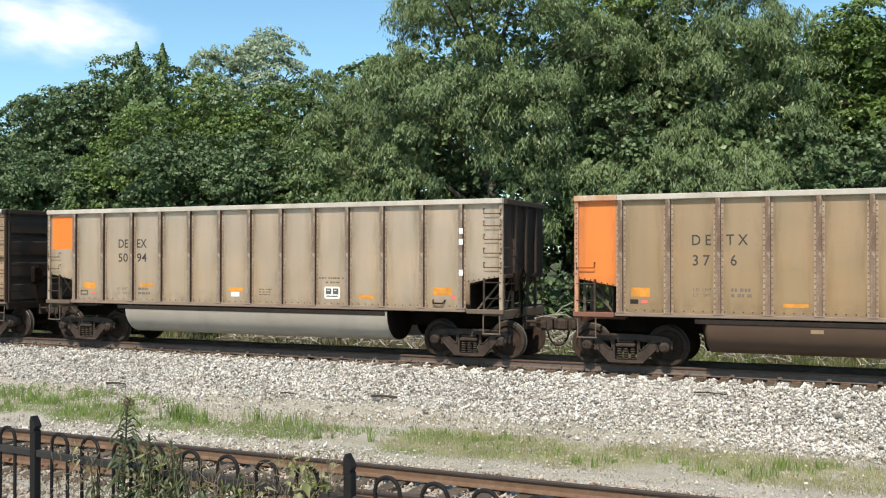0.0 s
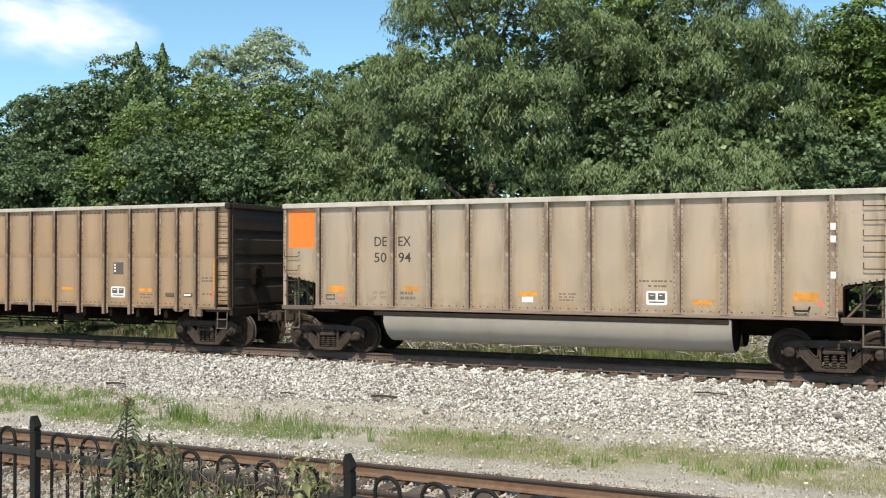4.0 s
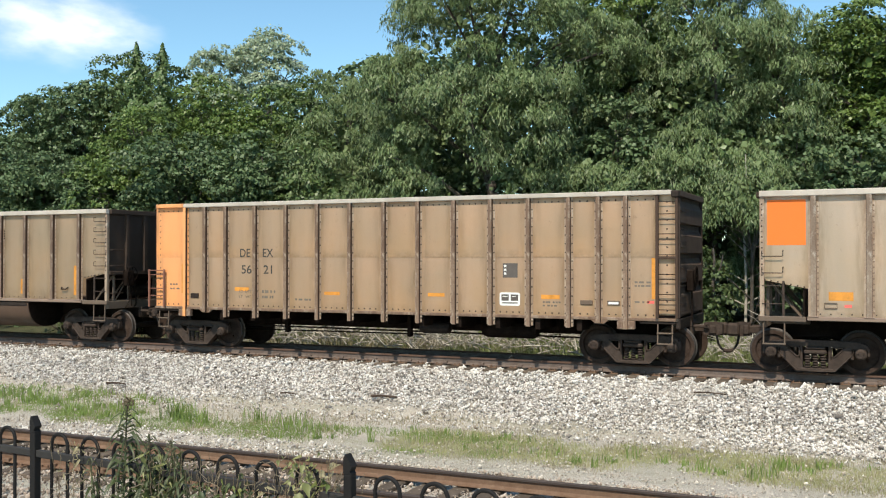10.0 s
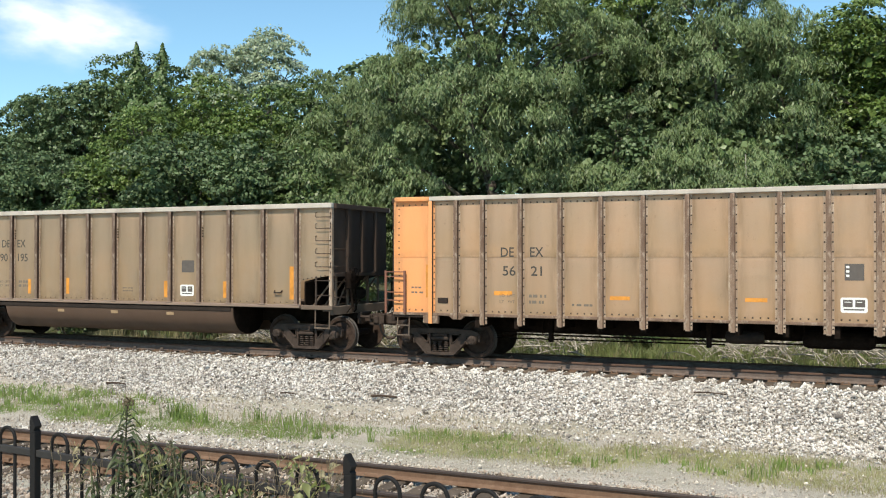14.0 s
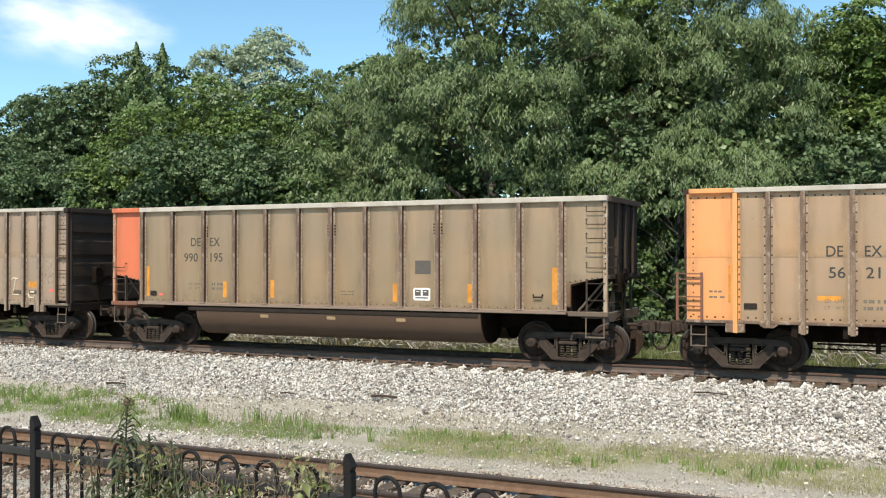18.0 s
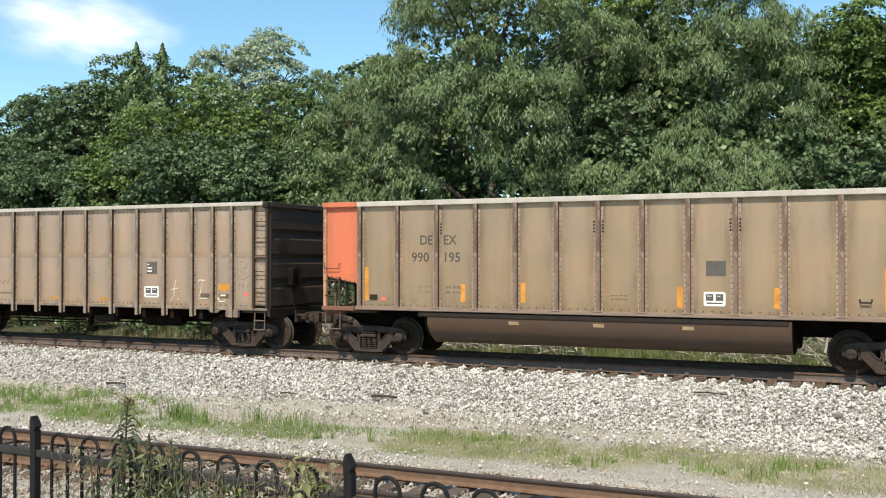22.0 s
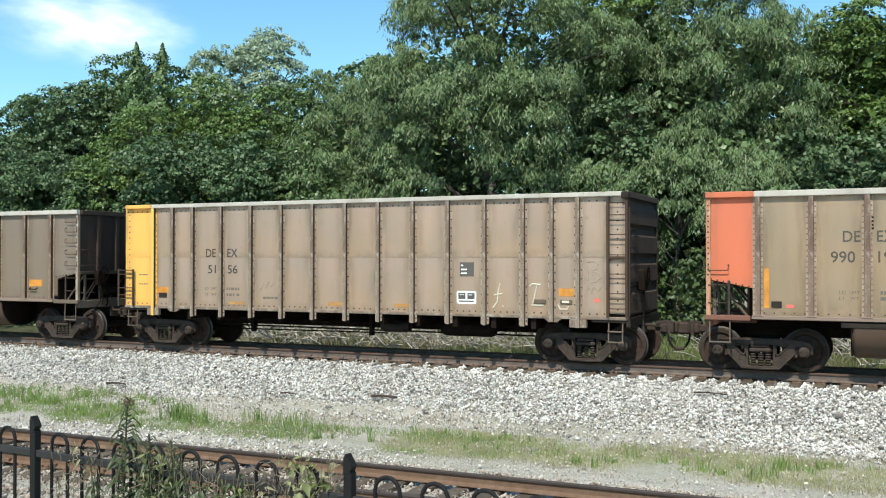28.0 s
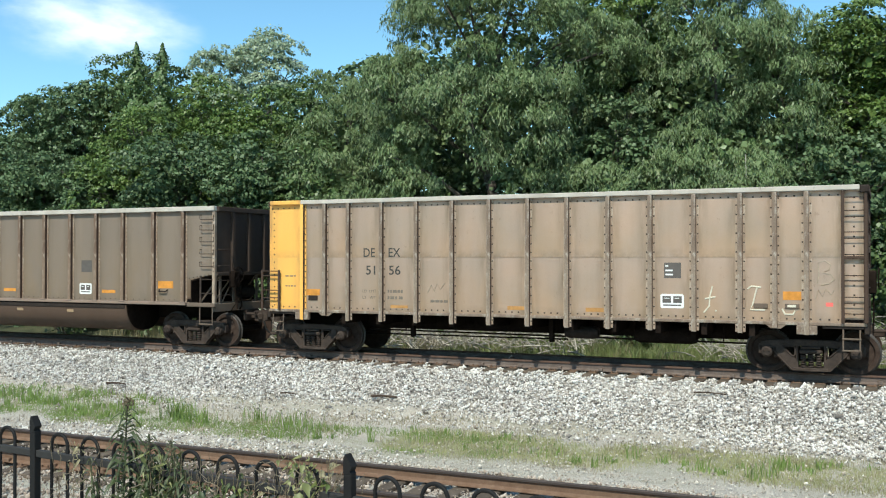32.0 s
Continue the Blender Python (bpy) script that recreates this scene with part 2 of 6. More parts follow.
        fs = [(i * n + j, i * n + (j + 1) % n, (i + 1) * n + (j + 1) % n, (i + 1) * n + j)
              for i in range(len(path) - 1) for j in range(n)]
        fs += [tuple(range(n - 1, -1, -1)), tuple(range(len(vs) - n, len(vs)))]
        return self.put(vs, fs, mi)

    def lathe(self, profile, n=24, axis="y", mi=0, m=None):
        """A profile of (radius, along) turned round an axis."""
        vs = []
        for r, a in profile:
            for j in range(n):
                c, s = r * math.cos(2 * math.pi * j / n), r * math.sin(2 * math.pi * j / n)
                vs.append((c, a, s) if axis == "y" else (a, c, s) if axis == "x" else (c, s, a))
        k = len(profile)
        fs = [(i * n + j, i * n + (j + 1) % n, (i + 1) * n + (j + 1) % n, (i + 1) * n + j) for i in range(k - 1) for j in range(n)]
        return self.put(vs, fs, mi, m)

    def mesh(self, name, *mats, smooth=False):
        me = bpy.data.meshes.new(name)
        me.from_pydata(self.v, [], self.f)
        for mt in mats:
            me.materials.append(mt)
        if len(mats) > 1:
            me.polygons.foreach_set("material_index", self.m)
        bm = bmesh.new()
        bm.from_mesh(me)
        bmesh.ops.recalc_face_normals(bm, faces=bm.faces)
        bm.to_mesh(me)
        bm.free()
        if smooth:
            me.shade_smooth()
            me.set_sharp_from_angle(angle=radians(38))
        return me


def part(name, geo, material, parent, label="", smooth=False):
    """One mesh object under a thing or under a part."""
    mats = material if isinstance(material, (tuple, list)) else (material,)
    me = geo.mesh(name, *mats, smooth=smooth) if isinstance(geo, Geo) else geo
    ob = new(name, me)
    ob.parent = parent
    if label:
        ob["label"] = label
    return ob


def soup(name, verts, faces, material):
    """A mesh from numpy arrays of corners and triangles."""
    me = bpy.data.meshes.new(name)
    verts, faces = np.asarray(verts, np.float32), np.asarray(faces, np.int32)
    me.vertices.add(len(verts))
    me.vertices.foreach_set("co", verts.ravel())
    me.loops.add(faces.size)
    me.loops.foreach_set("vertex_index", faces.ravel())
    me.polygons.add(len(faces))
    me.polygons.foreach_set("loop_start", np.arange(0, faces.size, 3, dtype=np.int32))
    me.polygons.foreach_set("loop_total", np.full(len(faces), 3, dtype=np.int32))
    me.update(calc_edges=True)
    for mt in (material if isinstance(material, (list, tuple)) else (material,)):
        me.materials.append(mt)
    return me


def unit(a):
    return a / np.maximum(np.linalg.norm(a, axis=1, keepdims=True), 1e-9)


def letters(text, height, material, parent, at, name="lettering", squeeze=1.0, bold=0.003):
    """Flat painted letters on a side that faces -y; at is the lower left corner."""
    cu = bpy.data.curves.new(name, "FONT")
    cu.body, cu.size, cu.offset, cu.resolution_u = text, height / 0.72, bold, 3
    cu.extrude = 0.0015
    tmp = new(name, cu)
    me = bpy.data.meshes.new_from_object(tmp)
    bpy.data.objects.remove(tmp)
    bpy.data.curves.remove(cu)
    me.materials.clear()
    me.materials.append(material)
    ob = new(name, me)
    ob.parent = parent
    ob.matrix_basis = pose(*at, 90, 0, 0) @ Matrix.Diagonal((squeeze, 1, 1, 1))
    return ob


# ---- ground and tracks ----
PROFILE = [(-900, 0.6), (3.9, 0.6), (9.6, -0.80), (10.3, -0.87), (14.0, -0.88), (14.6, -0.95), (18.3, -0.88), (18.9, -0.80),
           (21.35, -0.24), (24.85, -0.24), (26.4, -0.72), (30, -0.50), (36, -0.1), (60, 1.0), (900, 6.0)]


def ground_z(y):
    return np.interp(y, [q[0] for q in PROFILE], [q[1] for q in PROFILE])


def build_ground():
    xs = np.concatenate([np.linspace(-900, -70, 12), np.linspace(-66, 26, 140), np.linspace(30, 900, 12)])
    ys = np.concatenate([np.linspace(-900, 2, 10), np.linspace(3, 9.4, 10), np.linspace(9.6, 40, 110), np.linspace(42, 70, 10),
                         np.linspace(80, 900, 9)])
    gx, gy = np.meshgrid(xs, ys)
    gz = ground_z(gy)
    bumps = np.array([noise.noise((a * 0.6, b * 0.6, 0)) * 0.05 + noise.noise((a * 2.1, b * 2.1, 4)) * 0.02
                      for a, b in zip(gx.ravel(), gy.ravel())]).reshape(gx.shape)
    gz = gz + bumps - 0.03
    v = np.stack([gx, gy, gz], -1).reshape(-1, 3)
    nx, ny = len(xs), len(ys)
    i = (np.arange(ny - 1)[:, None] * nx + np.arange(nx - 1)[None, :]).ravel()
    f = np.concatenate([np.stack([i, i + 1, i + nx + 1], 1), np.stack([i, i + nx + 1, i + nx], 1)])
    n = Nodes("dusty_trackside_soil")
    tc = n.add("ShaderNodeTexCoord")
    sp = n.add("ShaderNodeSeparateXYZ")
    n.link(tc.outputs["Object"], sp.inputs[0])
    far = n.add("ShaderNodeMapRange")
    far.inputs["From Min"].default_value, far.inputs["From Max"].default_value = 24.5, 27.5
    n.link(sp.outputs["Y"], far.inputs["Value"])
    soil = n.mix(n.noise(1.4, 6, 0.7), (0.49, 0.44, 0.37), (0.63, 0.57, 0.485))
    soil = n.mix(n.times(n.noise(30, 4, 0.75), 0.5), soil, (0.30, 0.255, 0.205))
    soil = n.mix(n.times(n.noise(0.5, 4, 0.6, (0.4, 1.6, 1), 0.45, 0.62), 0.45), soil, (0.19, 0.20, 0.09))
    soil = n.mix(n.times(n.noise(85, 3, 0.7, (1, 1, 1), 0.48, 0.62), 0.55), soil, (0.74, 0.69, 0.60))
    soil = n.mix(n.times(n.noise(48, 3, 0.7, (1, 1, 1), 0.54, 0.64), 0.22), soil, (0.24, 0.195, 0.15))
    bed = n.add("ShaderNodeMapRange")
    bed.inputs["From Min"].default_value, bed.inputs["From Max"].default_value = 18.8, 19.8
    n.link(sp.outputs["Y"], bed.inputs["Value"])
    soil = n.mix(bed.outputs["Result"], soil, (0.38, 0.345, 0.30))
    wood = n.mix(n.noise(2.2, 6, 0.7), (0.05, 0.055, 0.028), (0.10, 0.10, 0.05))
    n.bump(n.noise(25, 5, 0.75), 0.7, 0.03)
    mat = n.done(n.mix(far.outputs["Result"], soil, wood), 0.95, 0, 0.2)
    me = soup("ground", v, f, mat)
    me.shade_smooth()
    tagged(new("ground", me), "dusty trackside soil with patchy gravel and weeds", "ground", kind="structure")


STONE_V = np.array([(1, 0, 0), (-1, 0, 0), (0, 1, 0), (0, -1, 0), (0, 0, 1), (0, 0, -1)], float)
STONE_F = np.array([(0, 2, 4), (2, 1, 4), (1, 3, 4), (3, 0, 4), (2, 0, 5), (1, 2, 5), (3, 1, 5), (0, 3, 5)])


def stones(name, label, count, xr, yr, size, material, rng, lift=0.35, keep=None, heaped=False):
    """A bed of crushed stones as one mesh; each stone is a lopsided eight-sided lump."""
    x = rng.uniform(*xr, count)
    y = rng.uniform(*yr, count)
    if keep is not None:
        ok = keep(x, y, rng)
        x, y = x[ok], y[ok]
    k = len(x)
    s = size * rng.lognormal(0, 0.32, k)
    base = STONE_V[None] * rng.uniform(0.55, 1.25, (k, 6, 1)) + rng.normal(0, 0.22, (k, 6, 3))
    base *= rng.uniform(0.5, 1.35, (k, 1, 3))
    q = rng.normal(size=(k, 4))
    q /= np.linalg.norm(q, axis=1, keepdims=True)
    w, a, b, c = q.T
    rot = np.stack([1 - 2 * (b * b + c * c), 2 * (a * b - c * w), 2 * (a * c + b * w),
                    2 * (a * b + c * w), 1 - 2 * (a * a + c * c), 2 * (b * c - a * w),
                    2 * (a * c - b * w), 2 * (b * c + a * w), 1 - 2 * (a * a + b * b)], 1).reshape(k, 3, 3)
    v = np.einsum("kij,knj->kni", rot, base) * (s * 0.5)[:, None, None]
    z = ground_z(y) + s * lift * rng.uniform(-0.3, 1.0, k)
    if heaped:
        # shovelled up between the sleepers, sunk in front of their ends
        wave = 0.5 - 0.5 * np.cos((x + 46) * 2 * np.pi / 0.497)
        z += np.interp(y, [21.2, 21.5, 21.75, 22.3], [0, 0.05, 0.07, 0.05]) * (wave - 0.6) * rng.uniform(0.6, 1.2, k) - np.interp(y, [21.35, 21.7], [0, 0.025])
    v += np.stack([x, y, z], 1)[:, None]
    f = STONE_F[None] + (np.arange(k) * 6)[:, None, None]
    ob = new(name, soup(name, v.reshape(-1, 3), f.reshape(-1, 3), material))
    return tagged(ob, label, "ballast", kind="stuff")


def rail_mesh(length, top, web):
    """A flat-bottomed rail, base at z = 0, along x."""
    half = [(0.07, 0), (0.07, 0.012), (0.022, 0.03), (0.009, 0.05), (0.009, 0.135), (0.035, 0.147), (0.036, 0.176), (0.024, RAIL_H)]
    prof = half + [(-a, b) for a, b in half[::-1]]
    n = len(prof)
    g = Geo()
    cuts = np.linspace(-length / 2, length / 2, 41)
    vs = [(x, a, b) for x in cuts for a, b in prof]
    fs, mi = [], []
    for i in range(len(cuts) - 1):
        for j in range(n):
            fs.append((i * n + j, (i + 1) * n + j, (i + 1) * n + (j + 1) % n, i * n + (j + 1) % n))
            mi.append(0)
    g.v, g.f, g.m = vs, fs + [tuple(range(n)), tuple(range(len(vs) - n, len(vs)))[::-1]], mi + [0, 0]
    for k, j in enumerate([j for _ in range(len(cuts) - 1) for j in range(n)]):
        if j in (5, 6, 7, 8, 9):
            g.m[k] = 1
    return g.mesh("rail", web, top)


def build_track(name, yc, ztop, x0, x1, label, top, rng, web):
    track = new(name)
    tagged(track, label, "railway track")
    track.location = (0, yc, ztop)
    me = rail_mesh(x1 - x0 + 160, top, web)
    for side in (-0.753, 0.753):
        r = part("rail", me, top, track)
        r.location = ((x0 + x1) / 2, side, -RAIL_H)
    tie = Geo().cbox(-0.115, 0.115, -1.30, 1.30, -0.17, 0.0, 0.012).mesh("sleeper", M_TIE)
    plate = Geo().cbox(-0.1, 0.1, -0.19, 0.19, 0.0, 0.014, 0.004)
    for sx in (-0.06, 0.06):
        for sy in (-0.1, 0.1):
            plate.box(sx - 0.012, sx + 0.012, sy - 0.02, sy + 0.02, 0.014, 0.05)
    plate = plate.mesh("tie_plate", M_RAIL)
    anchor = Geo().cbox(-0.05, 0.05, -0.085, -0.012, 0.004, 0.075, 0.01).mesh("rail_anchor", web)
    x, k = x0, 0
    while x < x1:
        t = part("sleeper", tie, M_TIE, track)
        t.location = (x, rng.uniform(-0.05, 0.05), -RAIL_H - 0.016 + rng.uniform(-0.012, 0.0))
        t.rotation_euler = (0, 0, rng.normal(0, 0.012))
        p = part("tie_plate", plate, M_RAIL, t)
        p.location = (0, -0.753, 0.001)
        if k % 2 == 0:
            a = part("rail_anchor", anchor, web, track)
            a.location = (x + 0.16, -0.753, -RAIL_H)
        x += 0.497
        k += 1
    return track


rng = np.random.default_rng(7)
build_ground()
build_track("railway_track", TRACK_Y, 0.0, -46, 6, "main railway track with worn rails on wooden sleepers", M_RAILTOP, rng, M_RAIL_MAIN)
build_track("railway_track", NEAR_Y, NEAR_Z, -24, 3, "rusty siding track with brown rails on old sleepers", M_RAIL_DULL, rng, M_RAIL)


def off_rails(yc):
    def keep(x, y, r):
        d = np.abs(np.abs(y - yc) - 0.753)
        return d > 0.11
    return keep


def shoulder(x, y, r):
    """The foot of the ballast wanders; only a few stones have rolled past it, and the sleepers' ends stand clear."""
    foot = np.interp(x, [-27, -20.6, -15.6, -11.3, -7.0, -3.5, -0.6], [19.0, 18.9, 18.3, 18.95, 18.5, 18.2, 17.7]) + 0.18 * np.sin(x * 2.1) * np.sin(x * 0.83 + 1)
    on = r.random(len(x)) < np.clip((y - foot) / 0.55, np.where(y > foot - 0.9, 0.09, 0.025), 1)
    end = (y > 21.68) & (np.abs((x + 46 + 0.2485) % 0.497 - 0.2485) < 0.13) & (r.random(len(x)) < 0.96)
    return on & ~end & (np.abs(y - RAIL_Y) > 0.1)


stones("ballast", "pale grey crushed limestone ballast on the track shoulder", 100000, (-27, 3.5), (17.3, 22.3), 0.047, M_BALLAST, rng, 0.55, shoulder, heaped=True)
stones("ballast", "pale grey crushed limestone ballast further down the line", 6500, (-46, -27), (18.4, 22.3), 0.075, M_BALLAST, rng, 0.5)
stones("ballast", "crushed stone ballast between the rails, tinted warm for bounced light", 9000, (-46, 5), (22.4, 25.4), 0.07, M_BED, rng, 0.4, off_rails(TRACK_Y))
stones("ballast", "dusty crushed stone ballast of the siding", 15000, (-14, 1.5), (10.2, 14.3), 0.042, M_GRAVEL, rng, 0.3,
       lambda x, y, r: off_rails(NEAR_Y)(x, y, r) & (r.random(len(x)) < np.where(np.abs((x + 24) % 0.497 - 0.2485) < 0.13, 1, 0.4)))
stones("gravel", "scattered small gravel on dusty ground", 17000, (-27, 3.5), (14.0, 19.2), 0.032, M_PALE_GRAVEL, rng, 0.4,
       lambda x, y, r: r.random(len(x)) < np.where((y < 15.3) | (y > 17.5), 1.0, 0.42))
stones("gravel", "white stones strewn beside the siding rail", 3400, (-20, -7), (13.9, 15.4), 0.043, M_BALLAST, rng, 0.35,
       lambda x, y, r: r.random(len(x)) < np.clip(0.55 + 0.6 * np.sin(x * 0.9 + 1.3) * np.sin(x * 0.31), 0.12, 1))
stones("ballast", "dusty stones on the near slope of the siding", 3200, (-13, 1), (8.4, 10.4), 0.05, M_GRAVEL, rng, 0.3)


# ---- coal wagons ----
HALF_W = 1.60       # half the body's width over the ribs
PANEL_Y = -1.50     # outer face of the side sheets
TRUCK_X = 6.15
WHEEL_R = 0.457
PITCH = 16.18       # between coupled wagons

WHEEL_PROFILE = [(0.001, -0.085), (0.09, -0.085), (0.10, -0.045), (0.16, -0.035), (0.33, -0.01), (0.36, -0.06), (0.44, -0.065),
                 (0.455, -0.05), (0.46, 0.03), (0.487, 0.04), (0.487, 0.065), (0.44, 0.07), (0.35, 0.055), (0.12, 0.05), (0.001, 0.05)]


def wheel_mesh():
    g = Geo()
    g.lathe(WHEEL_PROFILE[:7], 32)
    g.lathe(WHEEL_PROFILE[6:11], 32, mi=1)
    g.lathe(WHEEL_PROFILE[10:], 32)
    for k in range(3):
        a = k * 2.1
        g.cbox(-0.03, 0.03, -0.10, -0.04, 0.19, 0.23, 0.008, 0, pose(0, 0, 0, 0, math.degrees(a), 0))
    return g.mesh("wheel", M_WHEEL, M_TREAD)


def side_frame_mesh():
    """Cast truck side: arched top member over both journals, two slanting members with rounded three-cornered windows, spring nest between them."""
    g = Geo()
    g.prism([(-1.02, 0.56), (-1.02, 0.64), (-0.84, 0.70), (-0.30, 0.725), (0.30, 0.725), (0.84, 0.70), (1.02, 0.64), (1.02, 0.56),
             (0.78, 0.55), (0.66, 0.595), (-0.66, 0.595), (-0.78, 0.55)], -0.08, 0.08)
    for s in (-1, 1):
        g.prism([(s * 0.585, 0.597), (s * 0.71, 0.597), (s * 0.76, 0.50), (s * 0.70, 0.40), (s * 0.38, 0.07), (s * 0.25, 0.07), (s * 0.25, 0.20), (s * 0.31, 0.33)], -0.085, 0.085)
        g.cbox(s * 0.278 - 0.026, s * 0.278 + 0.026, -0.082, 0.082, 0.18, 0.60, 0.012)
        hole = [(0.315, 0.41), (0.312, 0.55), (0.34, 0.582), (0.50, 0.582), (0.54, 0.565), (0.53, 0.53), (0.385, 0.385), (0.34, 0.375), (0.315, 0.41)]
        g.tube([(s * x, -0.086, z) for x, z in hole], 0.020, 6)
        g.tube([(s * 0.74, -0.086, 0.47), (s * 0.69, -0.086, 0.40), (s * 0.385, -0.086, 0.085), (0.0, -0.096, 0.075)], 0.018, 5)
        g.cbox(s * 0.72 - 0.035, s * 0.72 + 0.035, -0.085, 0.08, 0.33, 0.57, 0.02)
        g.cbox(s * 1.035 - 0.03, s * 1.035 + 0.03, -0.07, 0.07, 0.40, 0.60, 0.015)
        g.cbox(s * 0.889 - 0.12, s * 0.889 + 0.12, -0.09, 0.08, 0.50, 0.61, 0.03)
        g.lathe([(0.001, -0.20), (0.080, -0.20), (0.112, -0.18), (0.122, -0.06)], 18, m=pose(s * 0.889, 0, 0.457))
        for k in range(3):
            a = k * 2.094 + 0.5
            g.cbox(-0.018, 0.018, -0.22, -0.19, -0.018, 0.018, 0.004, 0, pose(s * 0.889 + 0.06 * math.cos(a), 0, 0.457 + 0.06 * math.sin(a)))
    g.cbox(-0.37, 0.37, -0.10, 0.10, 0.065, 0.14, 0.02)
    g.cbox(-0.23, 0.23, -0.13, 0.09, 0.43, 0.52, 0.025).cbox(-0.20, 0.20, -0.115, 0.09, 0.535, 0.585, 0.015)
    return g.mesh("side_frame", M_TRUCK)


def spring_mesh():
    g = Geo()
    prof = [(0.045, 0.14)]
    for k in range(5):
        z = 0.148 + k * 0.055
        prof += [(0.056, z), (0.072, z + 0.014), (0.056, z + 0.028), (0.040, z + 0.040)]
    g.lathe(prof, 10, "z")
    return g.mesh("spring", M_TRUCK)


def coupler_mesh():
    """Shank, head and knuckle, pointing to +x, origin on the car's end sill."""
    g = Geo()
    g.cbox(-0.5, 0.32, -0.075, 0.075, 0.76, 0.92, 0.015)
    g.prism([(0.28, 0.70), (0.50, 0.68), (0.70, 0.74), (0.70, 0.96), (0.52, 1.0), (0.28, 0.98)], -0.21, 0.05)
    g.cbox(0.52, 0.80, -0.06, 0.19, 0.69, 0.98, 0.05)
    g.cbox(0.40, 0.56, -0.27, -0.18, 0.72, 0.93, 0.03)
    g.cbox(0.30, 0.44, 0.0, 0.14, 0.72, 0.95, 0.03)
    g.box(0.34, 0.37, -0.34, -0.16, 0.93, 0.955)
    g.cbox(-0.05, 0.06, -0.30, 0.30, 0.70, 1.02, 0.02)
    return g.mesh("coupler", M_TRUCK)


def hose_mesh():
    """Half of the loop that two coupled hoses make under the couplers, with its angle cock and metal coupling."""
    pts = [(0.50, -0.20, 0.82), (0.55, -0.19, 0.76), (0.575, -0.17, 0.64), (0.60, -0.14, 0.50), (0.65, -0.09, 0.40), (0.72, -0.04, 0.345), (0.79, 0.0, 0.335)]
    g = Geo().tube(pts, 0.027, 8)
    g.tube([(-0.05, -0.28, 0.90), (0.3, -0.26, 0.90), (0.48, -0.21, 0.84)], 0.034, 8, 1).cbox(0.30, 0.39, -0.30, -0.22, 0.85, 0.96, 0.015, 1)
    g.tube([(0.69, -0.05, 0.355), (0.79, 0.0, 0.335)], 0.043, 8, 1)
    return g.mesh("air_hose", M_HOSE, M_TRUCK, smooth=True)


ME_WHEEL, ME_FRAME, ME_SPRING, ME_COUPLER, ME_HOSE = wheel_mesh(), side_frame_mesh(), spring_mesh(), coupler_mesh(), hose_mesh()
ME_AXLE = Geo().lathe([(0.001, -0.98), (0.075, -0.98), (0.075, -0.7), (0.085, -0.5), (0.085, 0.5), (0.075, 0.7), (0.075, 0.98), (0.001, 0.98)], 14).mesh("axle", M_IRON)
ME_BOLSTER = Geo().cbox(-0.2, 0.2, -0.92, 0.92, 0.46, 0.66, 0.03).cbox(-0.6, -0.5, -0.6, 0.6, 0.36, 0.46, 0.02).cbox(0.5, 0.6, -0.6, 0.6, 0.36, 0.46, 0.02).mesh("bolster", M_IRON)
WHEELSETS = []


F_PALE = worn_rib("pale_riveted_flange", (0.53, 0.41, 0.305), (0.32, 0.215, 0.15), (0.70, 0.60, 0.49))
M_RIVET = plain("rusty_rivets", (0.07, 0.048, 0.035), 0.7)
R_WARM = worn_rib("reddish_brown_rib", (0.30, 0.205, 0.15), (0.17, 0.105, 0.075), (0.50, 0.40, 0.31))
# Rust brown; on the stake flanks this colour also holds their unlit shade.
R_RUST_SHADE = weathered("rust_and_shade_brown", (0.075, 0.044, 0.029), (0.045, 0.027, 0.018), 0.6, 0.75)
M_RIVET_A = plain("painted_rivets", (0.24, 0.165, 0.118), 0.7)


def grab(g, x0, x1, z, y=-1.50, drop=0.11, out=0.075, r=0.011):
    """A drop grab iron on the side."""
    g.tube([(x0, y, z), (x0, y - out, z - 0.01), (x0, y - out, z - drop), (x0 + 0.02, y - out, z - drop - 0.015), (x1 - 0.02, y - out, z - drop - 0.015),
            (x1, y - out, z - drop), (x1, y - out, z - 0.01), (x1, y, z)], r, 5)


def rivets(g, x, z0, z1, step, y, r=0.014, mi=0):
    z = z0
    while z < z1:
        g.put([(x - r, y, z - r), (x + r, y, z - r), (x + r, y, z + r), (x - r, y, z + r), (x, y - 0.014, z)],
              [(0, 1, 4), (1, 2, 4), (2, 3, 4), (3, 0, 4)], mi)
        z += step


def rib_mesh(z0, z1, w, depth, flange, step, mats, rows=(-1, 1)):
    """A pressed side stake with riveted flanges; outer face at -HALF_W."""
    g = Geo()
    y1 = PANEL_Y
    y0 = y1 - depth
    b = w / 2
    prof = [(-b, y1), (-b * 0.92, y0 + 0.008), (-b * 0.8, y0), (b * 0.8, y0), (b * 0.92, y0 + 0.008), (b, y1)]
    vs = [(x, y, z) for z in (z0, z1) for x, y in prof]
    n = len(prof)
    g.put(vs, [(i, i + 1, n + i + 1, n + i) for i in (1, 2, 3)] + [tuple(range(n))[::-1], tuple(range(n, 2 * n))])
    # Flank faces use the darker slot, with shade in its colour.
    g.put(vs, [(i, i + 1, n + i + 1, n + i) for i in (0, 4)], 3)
    g.box(-flange, flange, y1 - 0.012, y1, z0 + 0.02, z1, 1)
    for s in rows:
        rivets(g, s * (b + flange) / 2, z0 + 0.12, z1 - 0.08, step, y1 - 0.011, 0.018, 2)
    return g.mesh("rib", *mats)


